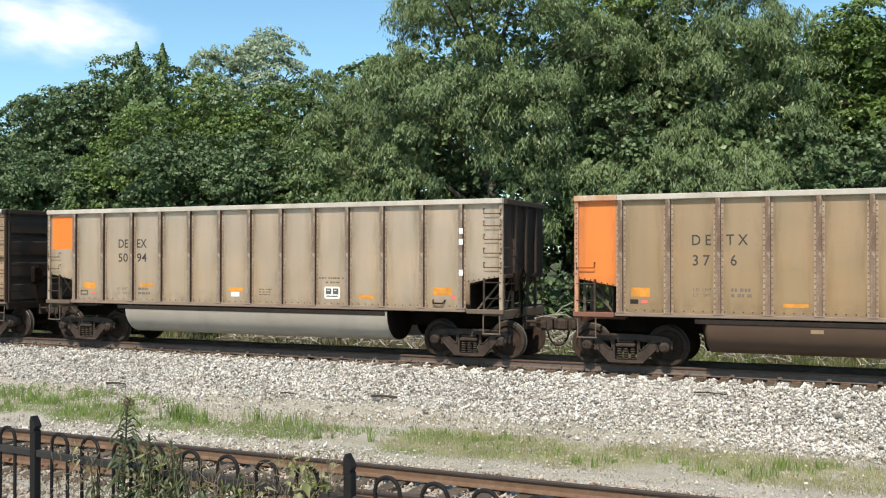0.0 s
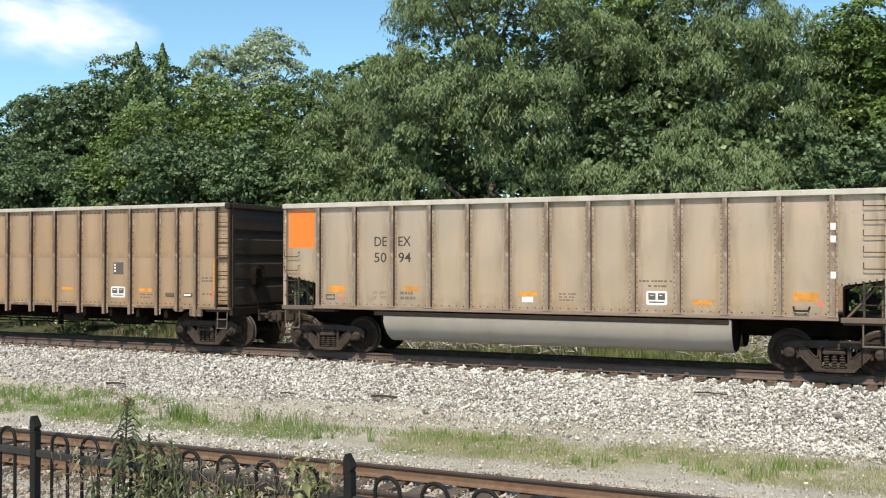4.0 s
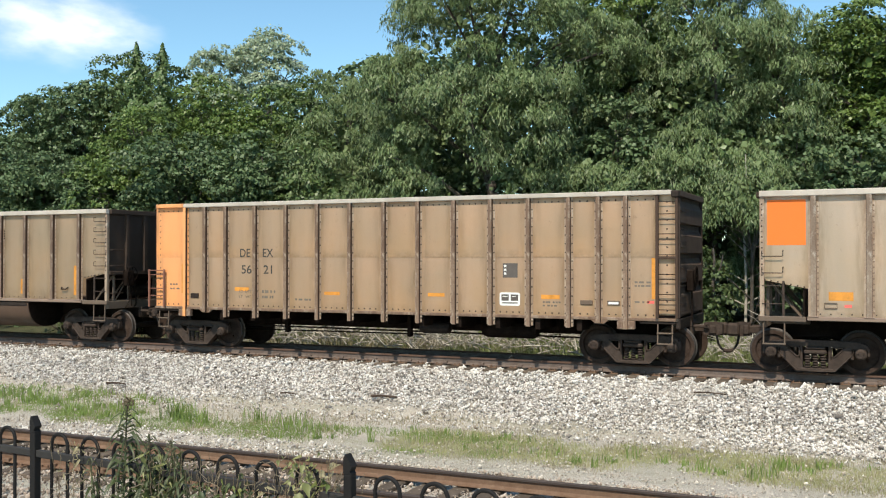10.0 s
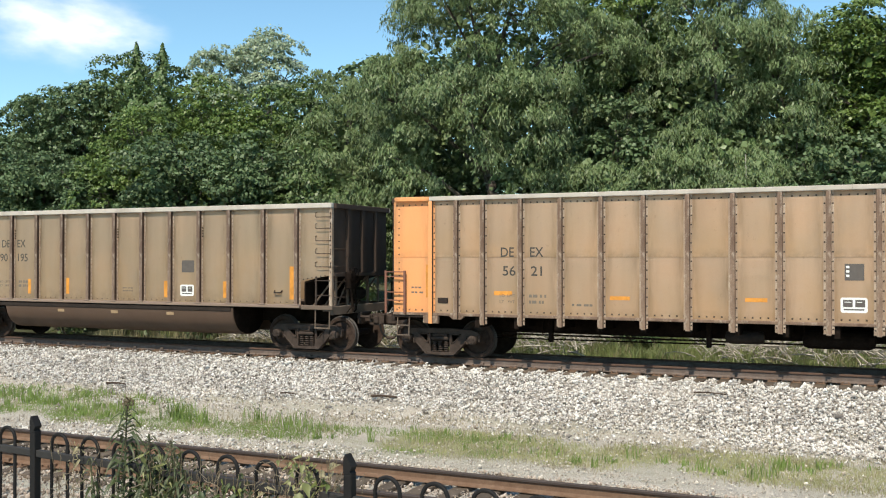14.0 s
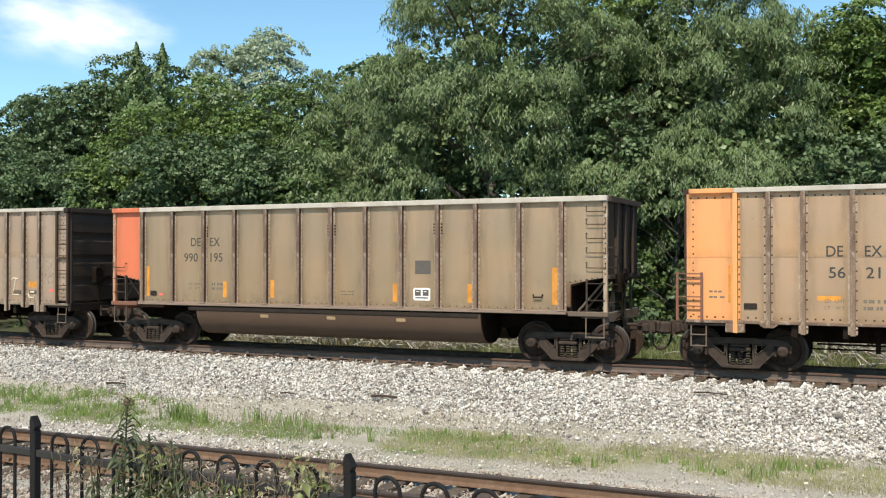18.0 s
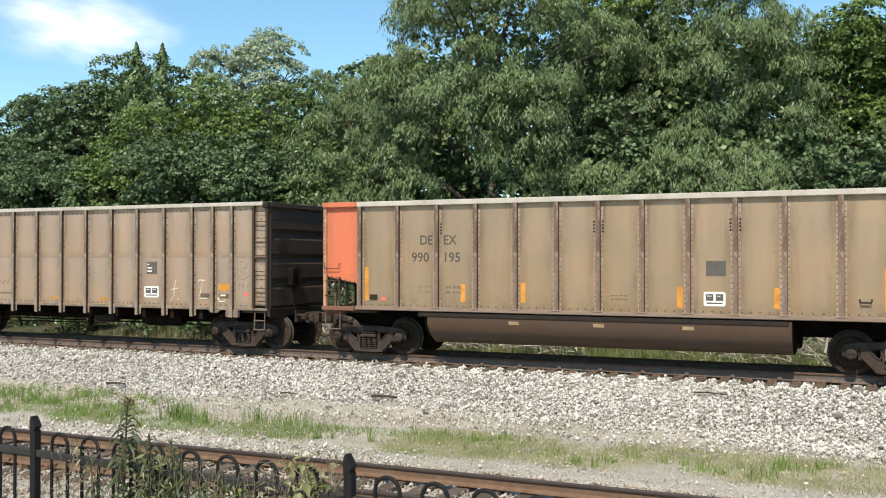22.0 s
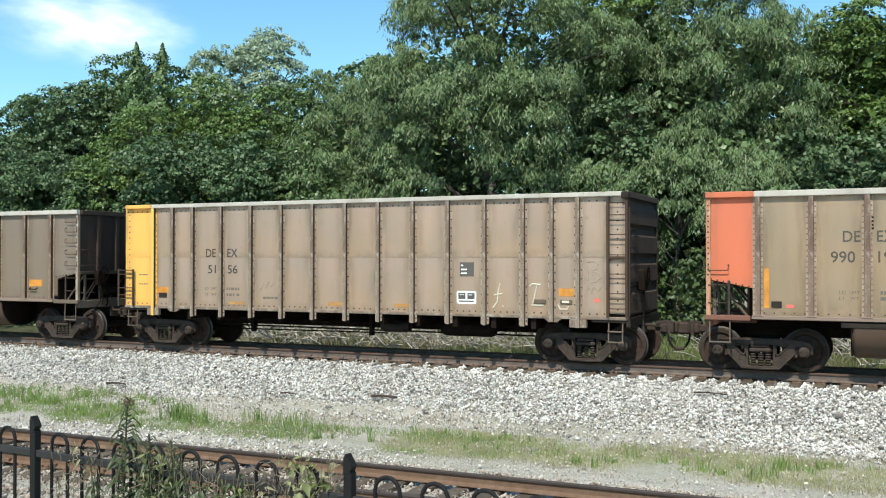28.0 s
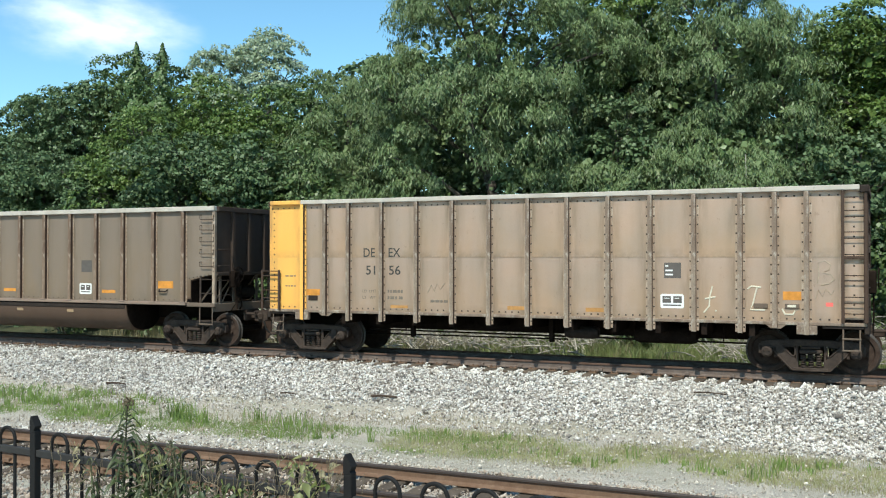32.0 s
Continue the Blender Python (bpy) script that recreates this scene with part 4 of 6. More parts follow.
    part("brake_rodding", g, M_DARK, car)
    g = Geo()
    g.lathe([(0.21, -0.014), (0.225, 0.0), (0.21, 0.014), (0.195, 0.0), (0.21, -0.014)], 18, "x", m=pose(7.46, -0.45, 2.05))
    for k in range(4):
        a = k * math.pi / 4
        g.tube([(7.46, -0.45 - 0.20 * math.cos(a), 2.05 - 0.20 * math.sin(a)), (7.46, -0.45 + 0.20 * math.cos(a), 2.05 + 0.20 * math.sin(a))], 0.012, 5)
    part("brake_wheel", g, M_DARK, car)
    g = Geo().cbox(7.25, 7.42, -0.62, -0.28, 1.7, 2.2, 0.03)
    g.tube([(7.36, -0.45, 1.8), (7.36, -0.42, 1.0)], 0.02, 6)
    part("brake_housing", g, M_DARK, car)
    for z in (1.45, 1.85, 2.25, 2.7, 3.1, 3.5):
        part("end_grab_iron", Geo().tube([(7.22, -1.40, z), (7.30, -1.40, z), (7.30, -0.95, z), (7.22, -0.95, z)], 0.012, 5), M_IRON, car)
    running_gear(car)
    return car


def marks(car, X, first, second, x1, x2, zt, zl, h, mat, upper=("DE", "EX"), over=0.0, squeeze=0.88, wide=1.08):
    """Reporting letters above the running number, split round a rib."""
    y = PANEL_Y - 0.0022
    for txt, x, z, k in ((upper[0], x1[0], zt, squeeze), (upper[1], x2[0], zt, squeeze), (first, x1[1], zl, wide), (second, x2[1], zl, wide)):
        letters(txt, h, mat, car, (X(x), y - over * (z > 2.4), z), squeeze=k)


def load_lines(car, X, x1, x2, z, seed, step=0.12, h=0.07):
    """The load limit and light weight stencils; their figures are too worn to read."""
    for txt, zz in (("LD  LMT", z + step), ("LT   WT", z)):
        letters(txt, h, M_FAINT, car, (X(x1), PANEL_Y - 0.0022, zz), "small_stencil", 1.12, 0.0)
    faint_lines(car, X(x2), X(x2) + 0.42, (z + step, z), h=h, seed=seed)


AX, BX = (lambda r: r - 7.22), (lambda r: r - 7.13)
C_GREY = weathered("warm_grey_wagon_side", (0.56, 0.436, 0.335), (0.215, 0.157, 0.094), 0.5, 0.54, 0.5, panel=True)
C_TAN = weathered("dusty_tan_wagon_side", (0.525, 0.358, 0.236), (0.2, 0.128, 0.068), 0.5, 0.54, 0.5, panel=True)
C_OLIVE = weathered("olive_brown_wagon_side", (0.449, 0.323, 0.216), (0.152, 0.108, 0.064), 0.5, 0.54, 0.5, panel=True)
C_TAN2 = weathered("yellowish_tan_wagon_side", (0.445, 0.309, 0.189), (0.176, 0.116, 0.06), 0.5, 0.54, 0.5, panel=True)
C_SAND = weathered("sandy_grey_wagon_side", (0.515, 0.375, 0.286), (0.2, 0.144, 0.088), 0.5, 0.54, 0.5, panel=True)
C_BROWN = weathered("grey_brown_wagon_side", (0.25, 0.190, 0.142), (0.132, 0.099, 0.066), 0.5, 0.62, panel=True)
R_GREY = worn_rib("worn_grey_rib_paint", (0.36, 0.275, 0.205), (0.22, 0.15, 0.108), (0.60, 0.52, 0.43))
E_CHORD = worn_rib("worn_orange_chord", (0.62, 0.48, 0.36), (0.62, 0.25, 0.10), (0.74, 0.69, 0.60))
R_TAN = worn_rib("worn_tan_rib_paint", (0.32, 0.215, 0.148), (0.18, 0.108, 0.073), (0.54, 0.43, 0.33))
S_BROWN = weathered("brown_sill_steel", (0.17, 0.122, 0.088), (0.075, 0.05, 0.035), 0.6, 0.65)
S_PINK = weathered("pinkish_brown_sill_paint", (0.31, 0.222, 0.168), (0.16, 0.105, 0.075), 0.6, 0.6, 0, 0.35)
S_MARK = plain("faded_tan_marks", (0.42, 0.285, 0.165), 0.6)
T_SILVER = weathered("brushed_silver_tub", (0.45, 0.40, 0.345), (0.25, 0.195, 0.145), 0.6, 0.45, 0.15, 0.08)
T_BROWN = weathered("dusty_brown_tub", (0.108, 0.066, 0.044), (0.060, 0.036, 0.024), 0.5, 0.6)
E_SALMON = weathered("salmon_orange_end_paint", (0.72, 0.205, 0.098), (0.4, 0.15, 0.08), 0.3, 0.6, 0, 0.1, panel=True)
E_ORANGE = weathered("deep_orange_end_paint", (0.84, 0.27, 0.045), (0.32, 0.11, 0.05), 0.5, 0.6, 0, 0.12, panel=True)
E_POST = worn_rib("faded_salmon_post_paint", (0.66, 0.36, 0.22), (0.50, 0.22, 0.12), (0.74, 0.58, 0.46))
E_RUSTY = weathered("rusty_orange_frame_paint", (0.24, 0.105, 0.068), (0.15, 0.075, 0.048), 0.6, 0.65, 0, 0.4)
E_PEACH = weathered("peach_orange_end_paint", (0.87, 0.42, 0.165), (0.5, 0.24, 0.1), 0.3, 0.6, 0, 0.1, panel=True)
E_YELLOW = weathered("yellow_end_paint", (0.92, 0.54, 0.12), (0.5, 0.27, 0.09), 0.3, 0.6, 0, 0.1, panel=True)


def wagon_deep_orange():
    car = wagon_a(dict(label="dusty tan coal wagon with an orange end panel and brown belly", body=C_TAN2, rib=R_TAN, sill=S_BROWN, tub=T_BROWN,
                       tub_label="dusty brown rounded belly", end=E_ORANGE, end_label="orange painted end panel", left_grabs=(2.36,), both=True,
                       tub_marks=(5.06, 7.10, 9.10)))
    marks(car, AX, "3 7", "6", (2.62, 2.64), (3.36, 3.44), 2.74, 2.30, 0.235, M_BLACKPAINT, ("D E", "T X"), squeeze=0.86, wide=0.9)
    for x0, x1, z0, z1 in ((1.30, 1.72, 1.60, 1.80), (4.52, 5.02, 1.42, 1.50), (12.6, 13.1, 1.55, 1.74)):
        patch("reflector", AX(x0), AX(x1), z0, z1, M_AMBER, car)
    patch("reflector", AX(1.52), AX(1.66), 1.46, 1.52, M_RED, car)
    patch("data_plate", AX(1.28), AX(1.46), 1.44, 1.54, M_IRON, car)
    load_lines(car, AX, 2.66, 3.46, 1.62, 4)
    return car


def wagon_grey():
    car = wagon_a(dict(label="warm grey coal wagon with an orange square and silver belly", body=C_GREY, rib=R_GREY, sill=S_BROWN, tub=T_SILVER,
                       tub_label="silver grey rounded belly", left_grabs=(2.62, 2.27)))
    part("placard_holder", Geo().tube([(AX(1.28), PANEL_Y - 0.012, 1.42), (AX(1.52), PANEL_Y - 0.012, 1.42), (AX(1.52), PANEL_Y - 0.012, 1.53), (AX(1.28), PANEL_Y - 0.012, 1.53), (AX(1.28), PANEL_Y - 0.012, 1.42)], 0.013, 5), S_BROWN, car)
    part("side_step", Geo().tube([(AX(12.60), PANEL_Y, 1.44), (AX(12.63), PANEL_Y - 0.07, 1.36), (AX(12.89), PANEL_Y - 0.07, 1.36), (AX(12.92), PANEL_Y, 1.44)], 0.024, 5), M_IRON, car)
    patch("end_square", AX(0.15), AX(0.92), 2.73, 3.68, M_ORANGE, car, label="bright orange square panel")
    marks(car, AX, "50", "94", (2.66, 2.66), (3.33, 3.34), 2.76, 2.36, 0.245, M_BLACKPAINT)
    for x0, x1, z0, z1 in ((1.36, 1.83, 1.58, 1.76), (3.48, 3.92, 1.66, 1.76), (6.52, 6.98, 1.57, 1.67), (10.52, 10.96, 1.44, 1.54), (12.60, 13.1, 1.56, 1.74)):
        patch("reflector", AX(x0), AX(x1), z0, z1, M_AMBER, car)
    patch("reflector", AX(1.66), AX(1.8), 1.44, 1.50, M_RED, car)
    patch("reflector", AX(13.08), AX(13.2), 1.47, 1.54, M_RED, car)
    patch("white_label", AX(6.60), AX(6.87), 1.43, 1.555, M_WHITE, car)
    for z in (2.04, 2.78, 3.04):
        patch("white_label", AX(13.33), AX(13.43), z, z + 0.14, M_WHITE, car, y=-1.596)
    stencil_box(car, AX(9.52), 1.42)
    load_lines(car, AX, 2.62, 3.40, 1.44, 6)
    faint_lines(car, AX(7.5), AX(7.9), (1.62, 1.55, 1.48), h=0.03, seed=7)
    faint_lines(car, AX(9.36), AX(10.16), (1.93,), h=0.04, seed=8)
    faint_lines(car, AX(9.56), AX(10.0), (1.82,), h=0.04, seed=9)
    return car


def wagon_tan():
    car = wagon_b(dict(label="dusty tan riveted coal wagon with a peach orange end", body=C_TAN, rib=R_TAN, end=E_PEACH, end_label="peach orange end panel",
                       chord_end=E_PEACH, rail=E_RUSTY))
    marks(car, BX, "56", "21", (2.74, 2.79), (3.47, 3.50), 2.49, 2.05, 0.23, M_BLACKPAINT, over=0.0062)
    for x0, x1, z0, z1 in ((2.58, 3.04, 1.58, 1.68), (5.38, 5.84, 1.515, 1.60), (8.32, 8.77, 1.525, 1.61), (11.23, 11.68, 1.51, 1.61), (13.80, 13.88, 1.55, 2.46), (0.80, 0.85, 1.5, 2.3)):
        patch("reflector", BX(x0), BX(x1), z0, z1, M_AMBER, car)
    stencil_box(car, BX(10.20), 1.34, w=0.51)
    q = patch("slate_square", BX(10.28), BX(10.65), 2.0, 2.34, M_SLATE, car)
    for z in (2.07, 2.16, 2.25):
        patch("square_mark", BX(10.31), BX(10.37), z, z + 0.05, M_WHITE, q, y=PANEL_Y - 0.003)
    part("vent_plate", Geo().cbox(BX(1.12), BX(1.39), PANEL_Y - 0.03, PANEL_Y, 1.37, 1.5, 0.01), M_IRON, car)
    for x in (12.17, 12.80):
        part("placard_holder", Geo().cbox(BX(x), BX(x) + 0.29, PANEL_Y - 0.03, PANEL_Y, 1.40, 1.50, 0.01), S_BROWN, car)
    patch("white_label", BX(12.83), BX(13.06), 1.42, 1.47, M_WHITE, car, y=PANEL_Y - 0.03)
    patch("reflector", BX(13.7), BX(13.86), 1.45, 1.51, M_RED, car)
    faint_lines(car, BX(13.42), BX(13.78), (1.9, 1.82, 1.46), h=0.04, seed=12)
    load_lines(car, BX, 2.72, 3.46, 1.40, 13, 0.14)
    faint_lines(car, BX(4.5), BX(5.0), (1.36,), seed=14)
    faint_lines(car, BX(11.27), BX(11.7), (1.42, 1.34), h=0.04, seed=15)
    faint_lines(car, BX(0.4), BX(0.72), (1.72, 1.6), h=0.04, seed=16)
    return car


def wagon_olive():
    car = wagon_a(dict(label="olive brown coal wagon with a salmon orange end panel", body=C_OLIVE, rib=R_WARM, sill=S_BROWN, tub=T_BROWN,
                       tub_label="dusty brown rounded belly", end=E_SALMON, end_label="salmon orange end panel", left_grabs=(2.32,), both=True,
                       tub_marks=(5.06, 7.10, 9.10)))
    marks(car, AX, "990", "195", (2.72, 2.50), (3.36, 3.34), 2.79, 2.37, 0.235, M_FADED, wide=0.98)
    for x0, x1, z0, z1 in ((1.19, 1.30, 1.40, 2.24), (3.82, 3.94, 1.40, 1.83), (5.35, 5.47, 1.42, 1.88), (8.98, 9.10, 1.37, 1.83), (11.0, 11.12, 1.39, 1.83), (13.12, 13.25, 1.38, 2.24)):
        patch("reflector", AX(x0), AX(x1), z0, z1, M_AMBER, car)
    patch("reflector", AX(1.64), AX(1.79), 1.42, 1.48, M_RED, car)
    part("vent_plate", Geo().cbox(AX(1.34), AX(1.55), PANEL_Y - 0.03, PANEL_Y, 1.42, 1.55, 0.01), M_IRON, car)
    part("side_step", Geo().tube([(AX(12.66), PANEL_Y, 1.61), (AX(12.68), PANEL_Y - 0.06, 1.55), (AX(12.87), PANEL_Y - 0.06, 1.55), (AX(12.89), PANEL_Y, 1.61)], 0.02, 5), M_IRON, car)
    patch("slate_square", AX(9.60), AX(10.02), 2.07, 2.40, M_SLATE, car)
    stencil_box(car, AX(9.55), 1.42)
    load_lines(car, AX, 2.66, 3.44, 1.60, 22)
    for x in (3.30, 7.12, 7.32, 10.12, 10.32):
        g = Geo()
        rivets(g, AX(x), 3.06, 3.36, 0.075, PANEL_Y - 0.012, 0.02)
        part("bolt_row", g, M_DARK, car, "row of dark bolts")
    faint_lines(car, AX(7.5), AX(7.9), (1.6, 1.52), h=0.03, seed=23)
    return car


def chalk(car, strokes, X, mat=None):
    for s in strokes:
        part("chalk_stroke", Geo().tube([(X(a), PANEL_Y - 0.002, b) for a, b in s], 0.012 if mat else 0.018, 5), mat or M_CHALK, car, "loose white chalk stroke")


def wagon_sand():
    car = wagon_b(dict(label="sandy grey riveted coal wagon with a yellow end", body=C_SAND, rib=R_GREY, end=E_YELLOW, end_label="yellow end panel",
                       chord_end=E_YELLOW, rail=R_RUST_SHADE))
    marks(car, BX, "51", "56", (2.72, 2.79), (3.43, 3.44), 2.49, 2.05, 0.23, M_BLACKPAINT, over=0.0062)
    for x0, x1, z0, z1 in ((1.05, 1.45, 1.5, 1.66), (3.5, 3.98, 1.22, 1.29), (6.6, 7.1, 1.24, 1.33), (8.5, 9.0, 1.24, 1.33), (12.76, 13.16, 1.58, 1.76)):
        patch("reflector", BX(x0), BX(x1), z0, z1, M_AMBER_OLD if z1 < 1.5 else M_AMBER, car)
    stencil_box(car, BX(10.20), 1.36, w=0.51)
    q = patch("slate_square", BX(10.28), BX(10.65), 2.02, 2.36, M_SLATE, car)
    for z in (2.08, 2.17, 2.27):
        patch("square_mark", BX(10.31), BX(10.37 if z > 2.2 else 10.47), z, z + 0.035, M_WHITE, q, y=PANEL_Y - 0.003)
    part("vent_plate", Geo().cbox(BX(1.12), BX(1.39), PANEL_Y - 0.03, PANEL_Y, 1.37, 1.5, 0.01), M_IRON, car)
    for x in (12.17, 12.80):
        part("placard_holder", Geo().cbox(BX(x), BX(x) + 0.29, PANEL_Y - 0.03, PANEL_Y, 1.40, 1.50, 0.01), S_BROWN, car)
    patch("worn_label", BX(12.85), BX(13.02), 1.43, 1.48, M_CHALK, car, y=PANEL_Y - 0.03)
    patch("reflector", BX(13.6), BX(13.74), 1.46, 1.54, M_RED, car)
    chalk(car, [[(11.32, 1.86), (11.26, 1.62), (11.25, 1.42), (11.14, 1.28)], [(11.16, 1.58), (11.38, 1.62)], [(11.38, 1.34), (11.40, 1.31)]], BX)
    chalk(car, [[(12.05, 1.80), (12.12, 1.86), (12.32, 1.84)], [(12.24, 1.84), (12.16, 1.5), (12.10, 1.36), (12.4, 1.36)]], BX)
    chalk(car, [[(12.74, 1.4), (12.80, 1.28), (12.96, 1.28), (13.0, 1.36)]], BX)
    chalk(car, [[(13.44, 1.92), (13.47, 2.14), (13.45, 2.36), (13.58, 2.40), (13.70, 2.32), (13.66, 2.22), (13.54, 2.16), (13.70, 2.12), (13.76, 2.02), (13.66, 1.93), (13.50, 1.90)],
                [(13.40, 1.62), (13.46, 1.80), (13.54, 1.66), (13.60, 1.82), (13.70, 1.70), (13.76, 1.80)]], BX, M_CHALK_OLD)
    chalk(car, [[(4.52, 1.60), (4.62, 1.80), (4.70, 1.66), (4.78, 1.84), (4.86, 1.70), (4.98, 1.86)]], BX, M_CHALK_OLD)
    load_lines(car, BX, 2.70, 3.42, 1.44, 32, 0.16)
    faint_lines(car, BX(4.6), BX(5.1), (1.38,), h=0.06, seed=33)
    faint_lines(car, BX(0.4), BX(0.72), (1.98, 1.72), h=0.03, seed=34)
    return car


def wagon_brown():
    car = wagon_a(dict(label="grey brown coal wagon with amber marks and brown belly", body=C_BROWN, rib=R_TAN, sill=S_BROWN, tub=T_BROWN,
                       tub_label="dusty brown rounded belly", left_grabs=(2.32,), both=True, tub_marks=(5.06, 7.10, 9.10)))
    for x0, x1, z0, z1 in ((12.45, 12.98, 1.62, 1.82), (10.4, 10.9, 1.46, 1.55), (6.5, 7.0, 1.46, 1.55)):
        patch("reflector", AX(x0), AX(x1), z0, z1, M_AMBER, car)
    patch("slate_square", AX(9.62), AX(10.02), 2.06, 2.40, M_SLATE, car)
    stencil_box(car, AX(9.55), 1.42)
    part("side_step", Geo().tube([(AX(12.5), PANEL_Y, 1.58), (AX(12.52), PANEL_Y - 0.06, 1.53), (AX(12.76), PANEL_Y - 0.06, 1.53), (AX(12.78), PANEL_Y, 1.58)], 0.02, 5), M_IRON, car)
    return car


TRAIN = [wagon_deep_orange(), wagon_grey(), wagon_tan(), wagon_olive(), wagon_sand(), wagon_brown()]


# ---- trees ----
L_MAPLE = leaf_mat("dark_maple_leaves", (0.038, 0.070, 0.025), (0.074, 0.122, 0.044), (0.20, 0.262, 0.13), 0.14, 0.5, 0.3)
L_LIME = leaf_mat("bright_green_leaves", (0.054, 0.095, 0.018), (0.10, 0.160, 0.032), (0.20, 0.262, 0.078), 0.16, 0.42, 0.3)
L_OAK = leaf_mat("mid_green_leaves", (0.042, 0.075, 0.020), (0.080, 0.128, 0.034), (0.185, 0.24, 0.09), 0.16, 0.4, 0.3)
L_LOCUST = leaf_mat("grey_green_locust_leaves", (0.046, 0.082, 0.027), (0.098, 0.152, 0.050), (0.31, 0.37, 0.18), 0.14, 0.42, 0.25)
L_PALE = leaf_mat("light_locust_leaves", (0.070, 0.112, 0.036), (0.13, 0.185, 0.068), (0.27, 0.325, 0.16), 0.2, 0.42, 0.25)
L_POPLAR = leaf_mat("silvery_poplar_leaves", (0.13, 0.195, 0.095), (0.29, 0.355, 0.20), (0.56, 0.62, 0.48), 0.3, 0.4)
L_SHRUB = leaf_mat("dull_shrub_leaves", (0.05, 0.08, 0.024), (0.09, 0.13, 0.04), (0.19, 0.24, 0.10))
L_FIR = leaf_mat("dark_conifer_needles", (0.07, 0.12, 0.034), (0.115, 0.185, 0.055), (0.18, 0.25, 0.09), 0.25)
L_SEED = leaf_mat("rusty_seed_sprays", (0.15, 0.14, 0.06), (0.21, 0.185, 0.085), (0.34, 0.30, 0.165), 0.25)


def leaves(centres, facing, size, slim, rng, hang=0.6):
    """Small leaf blades that face outwards and upwards, folded a little along the midrib, two triangles each."""
    n = len(centres)
    up = unit(facing)
    d = unit(np.cross(up, rng.normal(size=(n, 3)))) + np.array([0, 0, -hang])
    d = unit(d - up * np.sum(d * up, axis=1, keepdims=True))
    side = np.cross(up, d)
    ln = (size * rng.uniform(0.65, 1.35, n))[:, None]
    w = ln * slim * 0.5
    fold = up * w * rng.uniform(-0.1, 0.5, (n, 1))
    a = centres - d * ln * 0.45
    m = centres - d * ln * 0.05 - fold
    v = np.stack([a, m - side * w, centres + d * ln * 0.55 - up * ln * 0.1, m + side * w], 1).reshape(-1, 3)
    i = np.arange(n)[:, None] * 4
    return v, np.concatenate([i + np.array([0, 1, 2]), i + np.array([0, 2, 3])])


def crown_heads(w, h, base, gap, seed, bough=1.4, wrap=1.1):
    """Where the leaf sprays of a crown sit: on the upper, outer side of uneven boughs that cover an egg w metres wide between
    base and h, with dark gaps between them; the shady back is thinner."""
    r = np.random.default_rng(seed)
    bough = min(bough, w * 0.3)
    n = max(5, int(2.4 * (w - bough) * (h - base) / bough ** 2))
    u = (np.arange(n) + 0.5) / n
    a = np.arange(n) * 2.39996 + r.normal(0, 0.3, n)
    c = 2 * u ** 0.9 - 1
    rim = (1 - c * c) ** 0.45
    d = np.stack([np.cos(a) * rim, np.sin(a) * rim, c], 1)
    size = bough * 0.56 * r.lognormal(0, 0.3, n)
    reach = np.maximum(0.2, w / 2 - size * 0.75) * r.uniform(0.64, 1.1, n)
    p = np.stack([d[:, 0] * reach, d[:, 1] * reach * 0.92, base + (h - base - bough * 0.7) * u + r.normal(0, bough * 0.16, n)], 1)
    out = unit(np.stack([d[:, 0], d[:, 1], 0.2 + 0.8 * c], 1))
    P, O = [], []
    for k in range(n):
        if d[k, 1] > 0.3 and r.random() > 0.2:
            continue
        m = max(4, int(4.0 * wrap * size[k] ** 2 / gap ** 2))
        v = (np.arange(m) + 0.5) / m
        b = np.arange(m) * 2.39996 + r.uniform(0, 6.28)
        z = 1 - wrap * v
        q = np.stack([np.cos(b) * np.sqrt(1 - z * z), np.sin(b) * np.sqrt(1 - z * z), z], 1)
        tip = unit(out[k][None] * 0.8 + np.array([[0, 0, 0.8]]))[0]
        turn = Vector((0, 0, 1)).rotation_difference(Vector(tip)).to_matrix()
        q = q @ np.array(turn).T + r.normal(0, 0.16, (m, 3))
        P.append(p[k] + q * size[k] * np.array([1, 1, 0.8]) * r.uniform(0.8, 1.1, (m, 1)))
        O.append(unit(q))
    return np.concatenate(P), np.concatenate(O)


def broad_sprays(c, out, per, rad, size, r, slim=0.8):
    """Domed sprays of broad leaves: they lie like shingles over the upper, outer side of each spray and leave its underside dark."""
    m = len(c)
    cr = (rad * r.lognormal(0, 0.25, m))[:, None, None]
    axis = unit(out * 0.75 + np.array([0, 0, 0.75]))[:, None]
    q = r.normal(size=(m, per, 3))
    q /= np.linalg.norm(q, axis=2, keepdims=True)
    q += axis * np.where(np.sum(q * axis, axis=2, keepdims=True) < -0.1, 1.1, 0.25)
    q /= np.linalg.norm(q, axis=2, keepdims=True)
    p = c[:, None] + q * cr * np.array([1.0, 1.0, 0.72]) * r.uniform(0.55, 1.08, (m, per, 1))
    face = q * 0.7 + np.array([0, 0, 0.35]) + r.normal(0, 0.36, q.shape)
    return leaves(p.reshape(-1, 3), face.reshape(-1, 3), size, slim, r, 1.3)


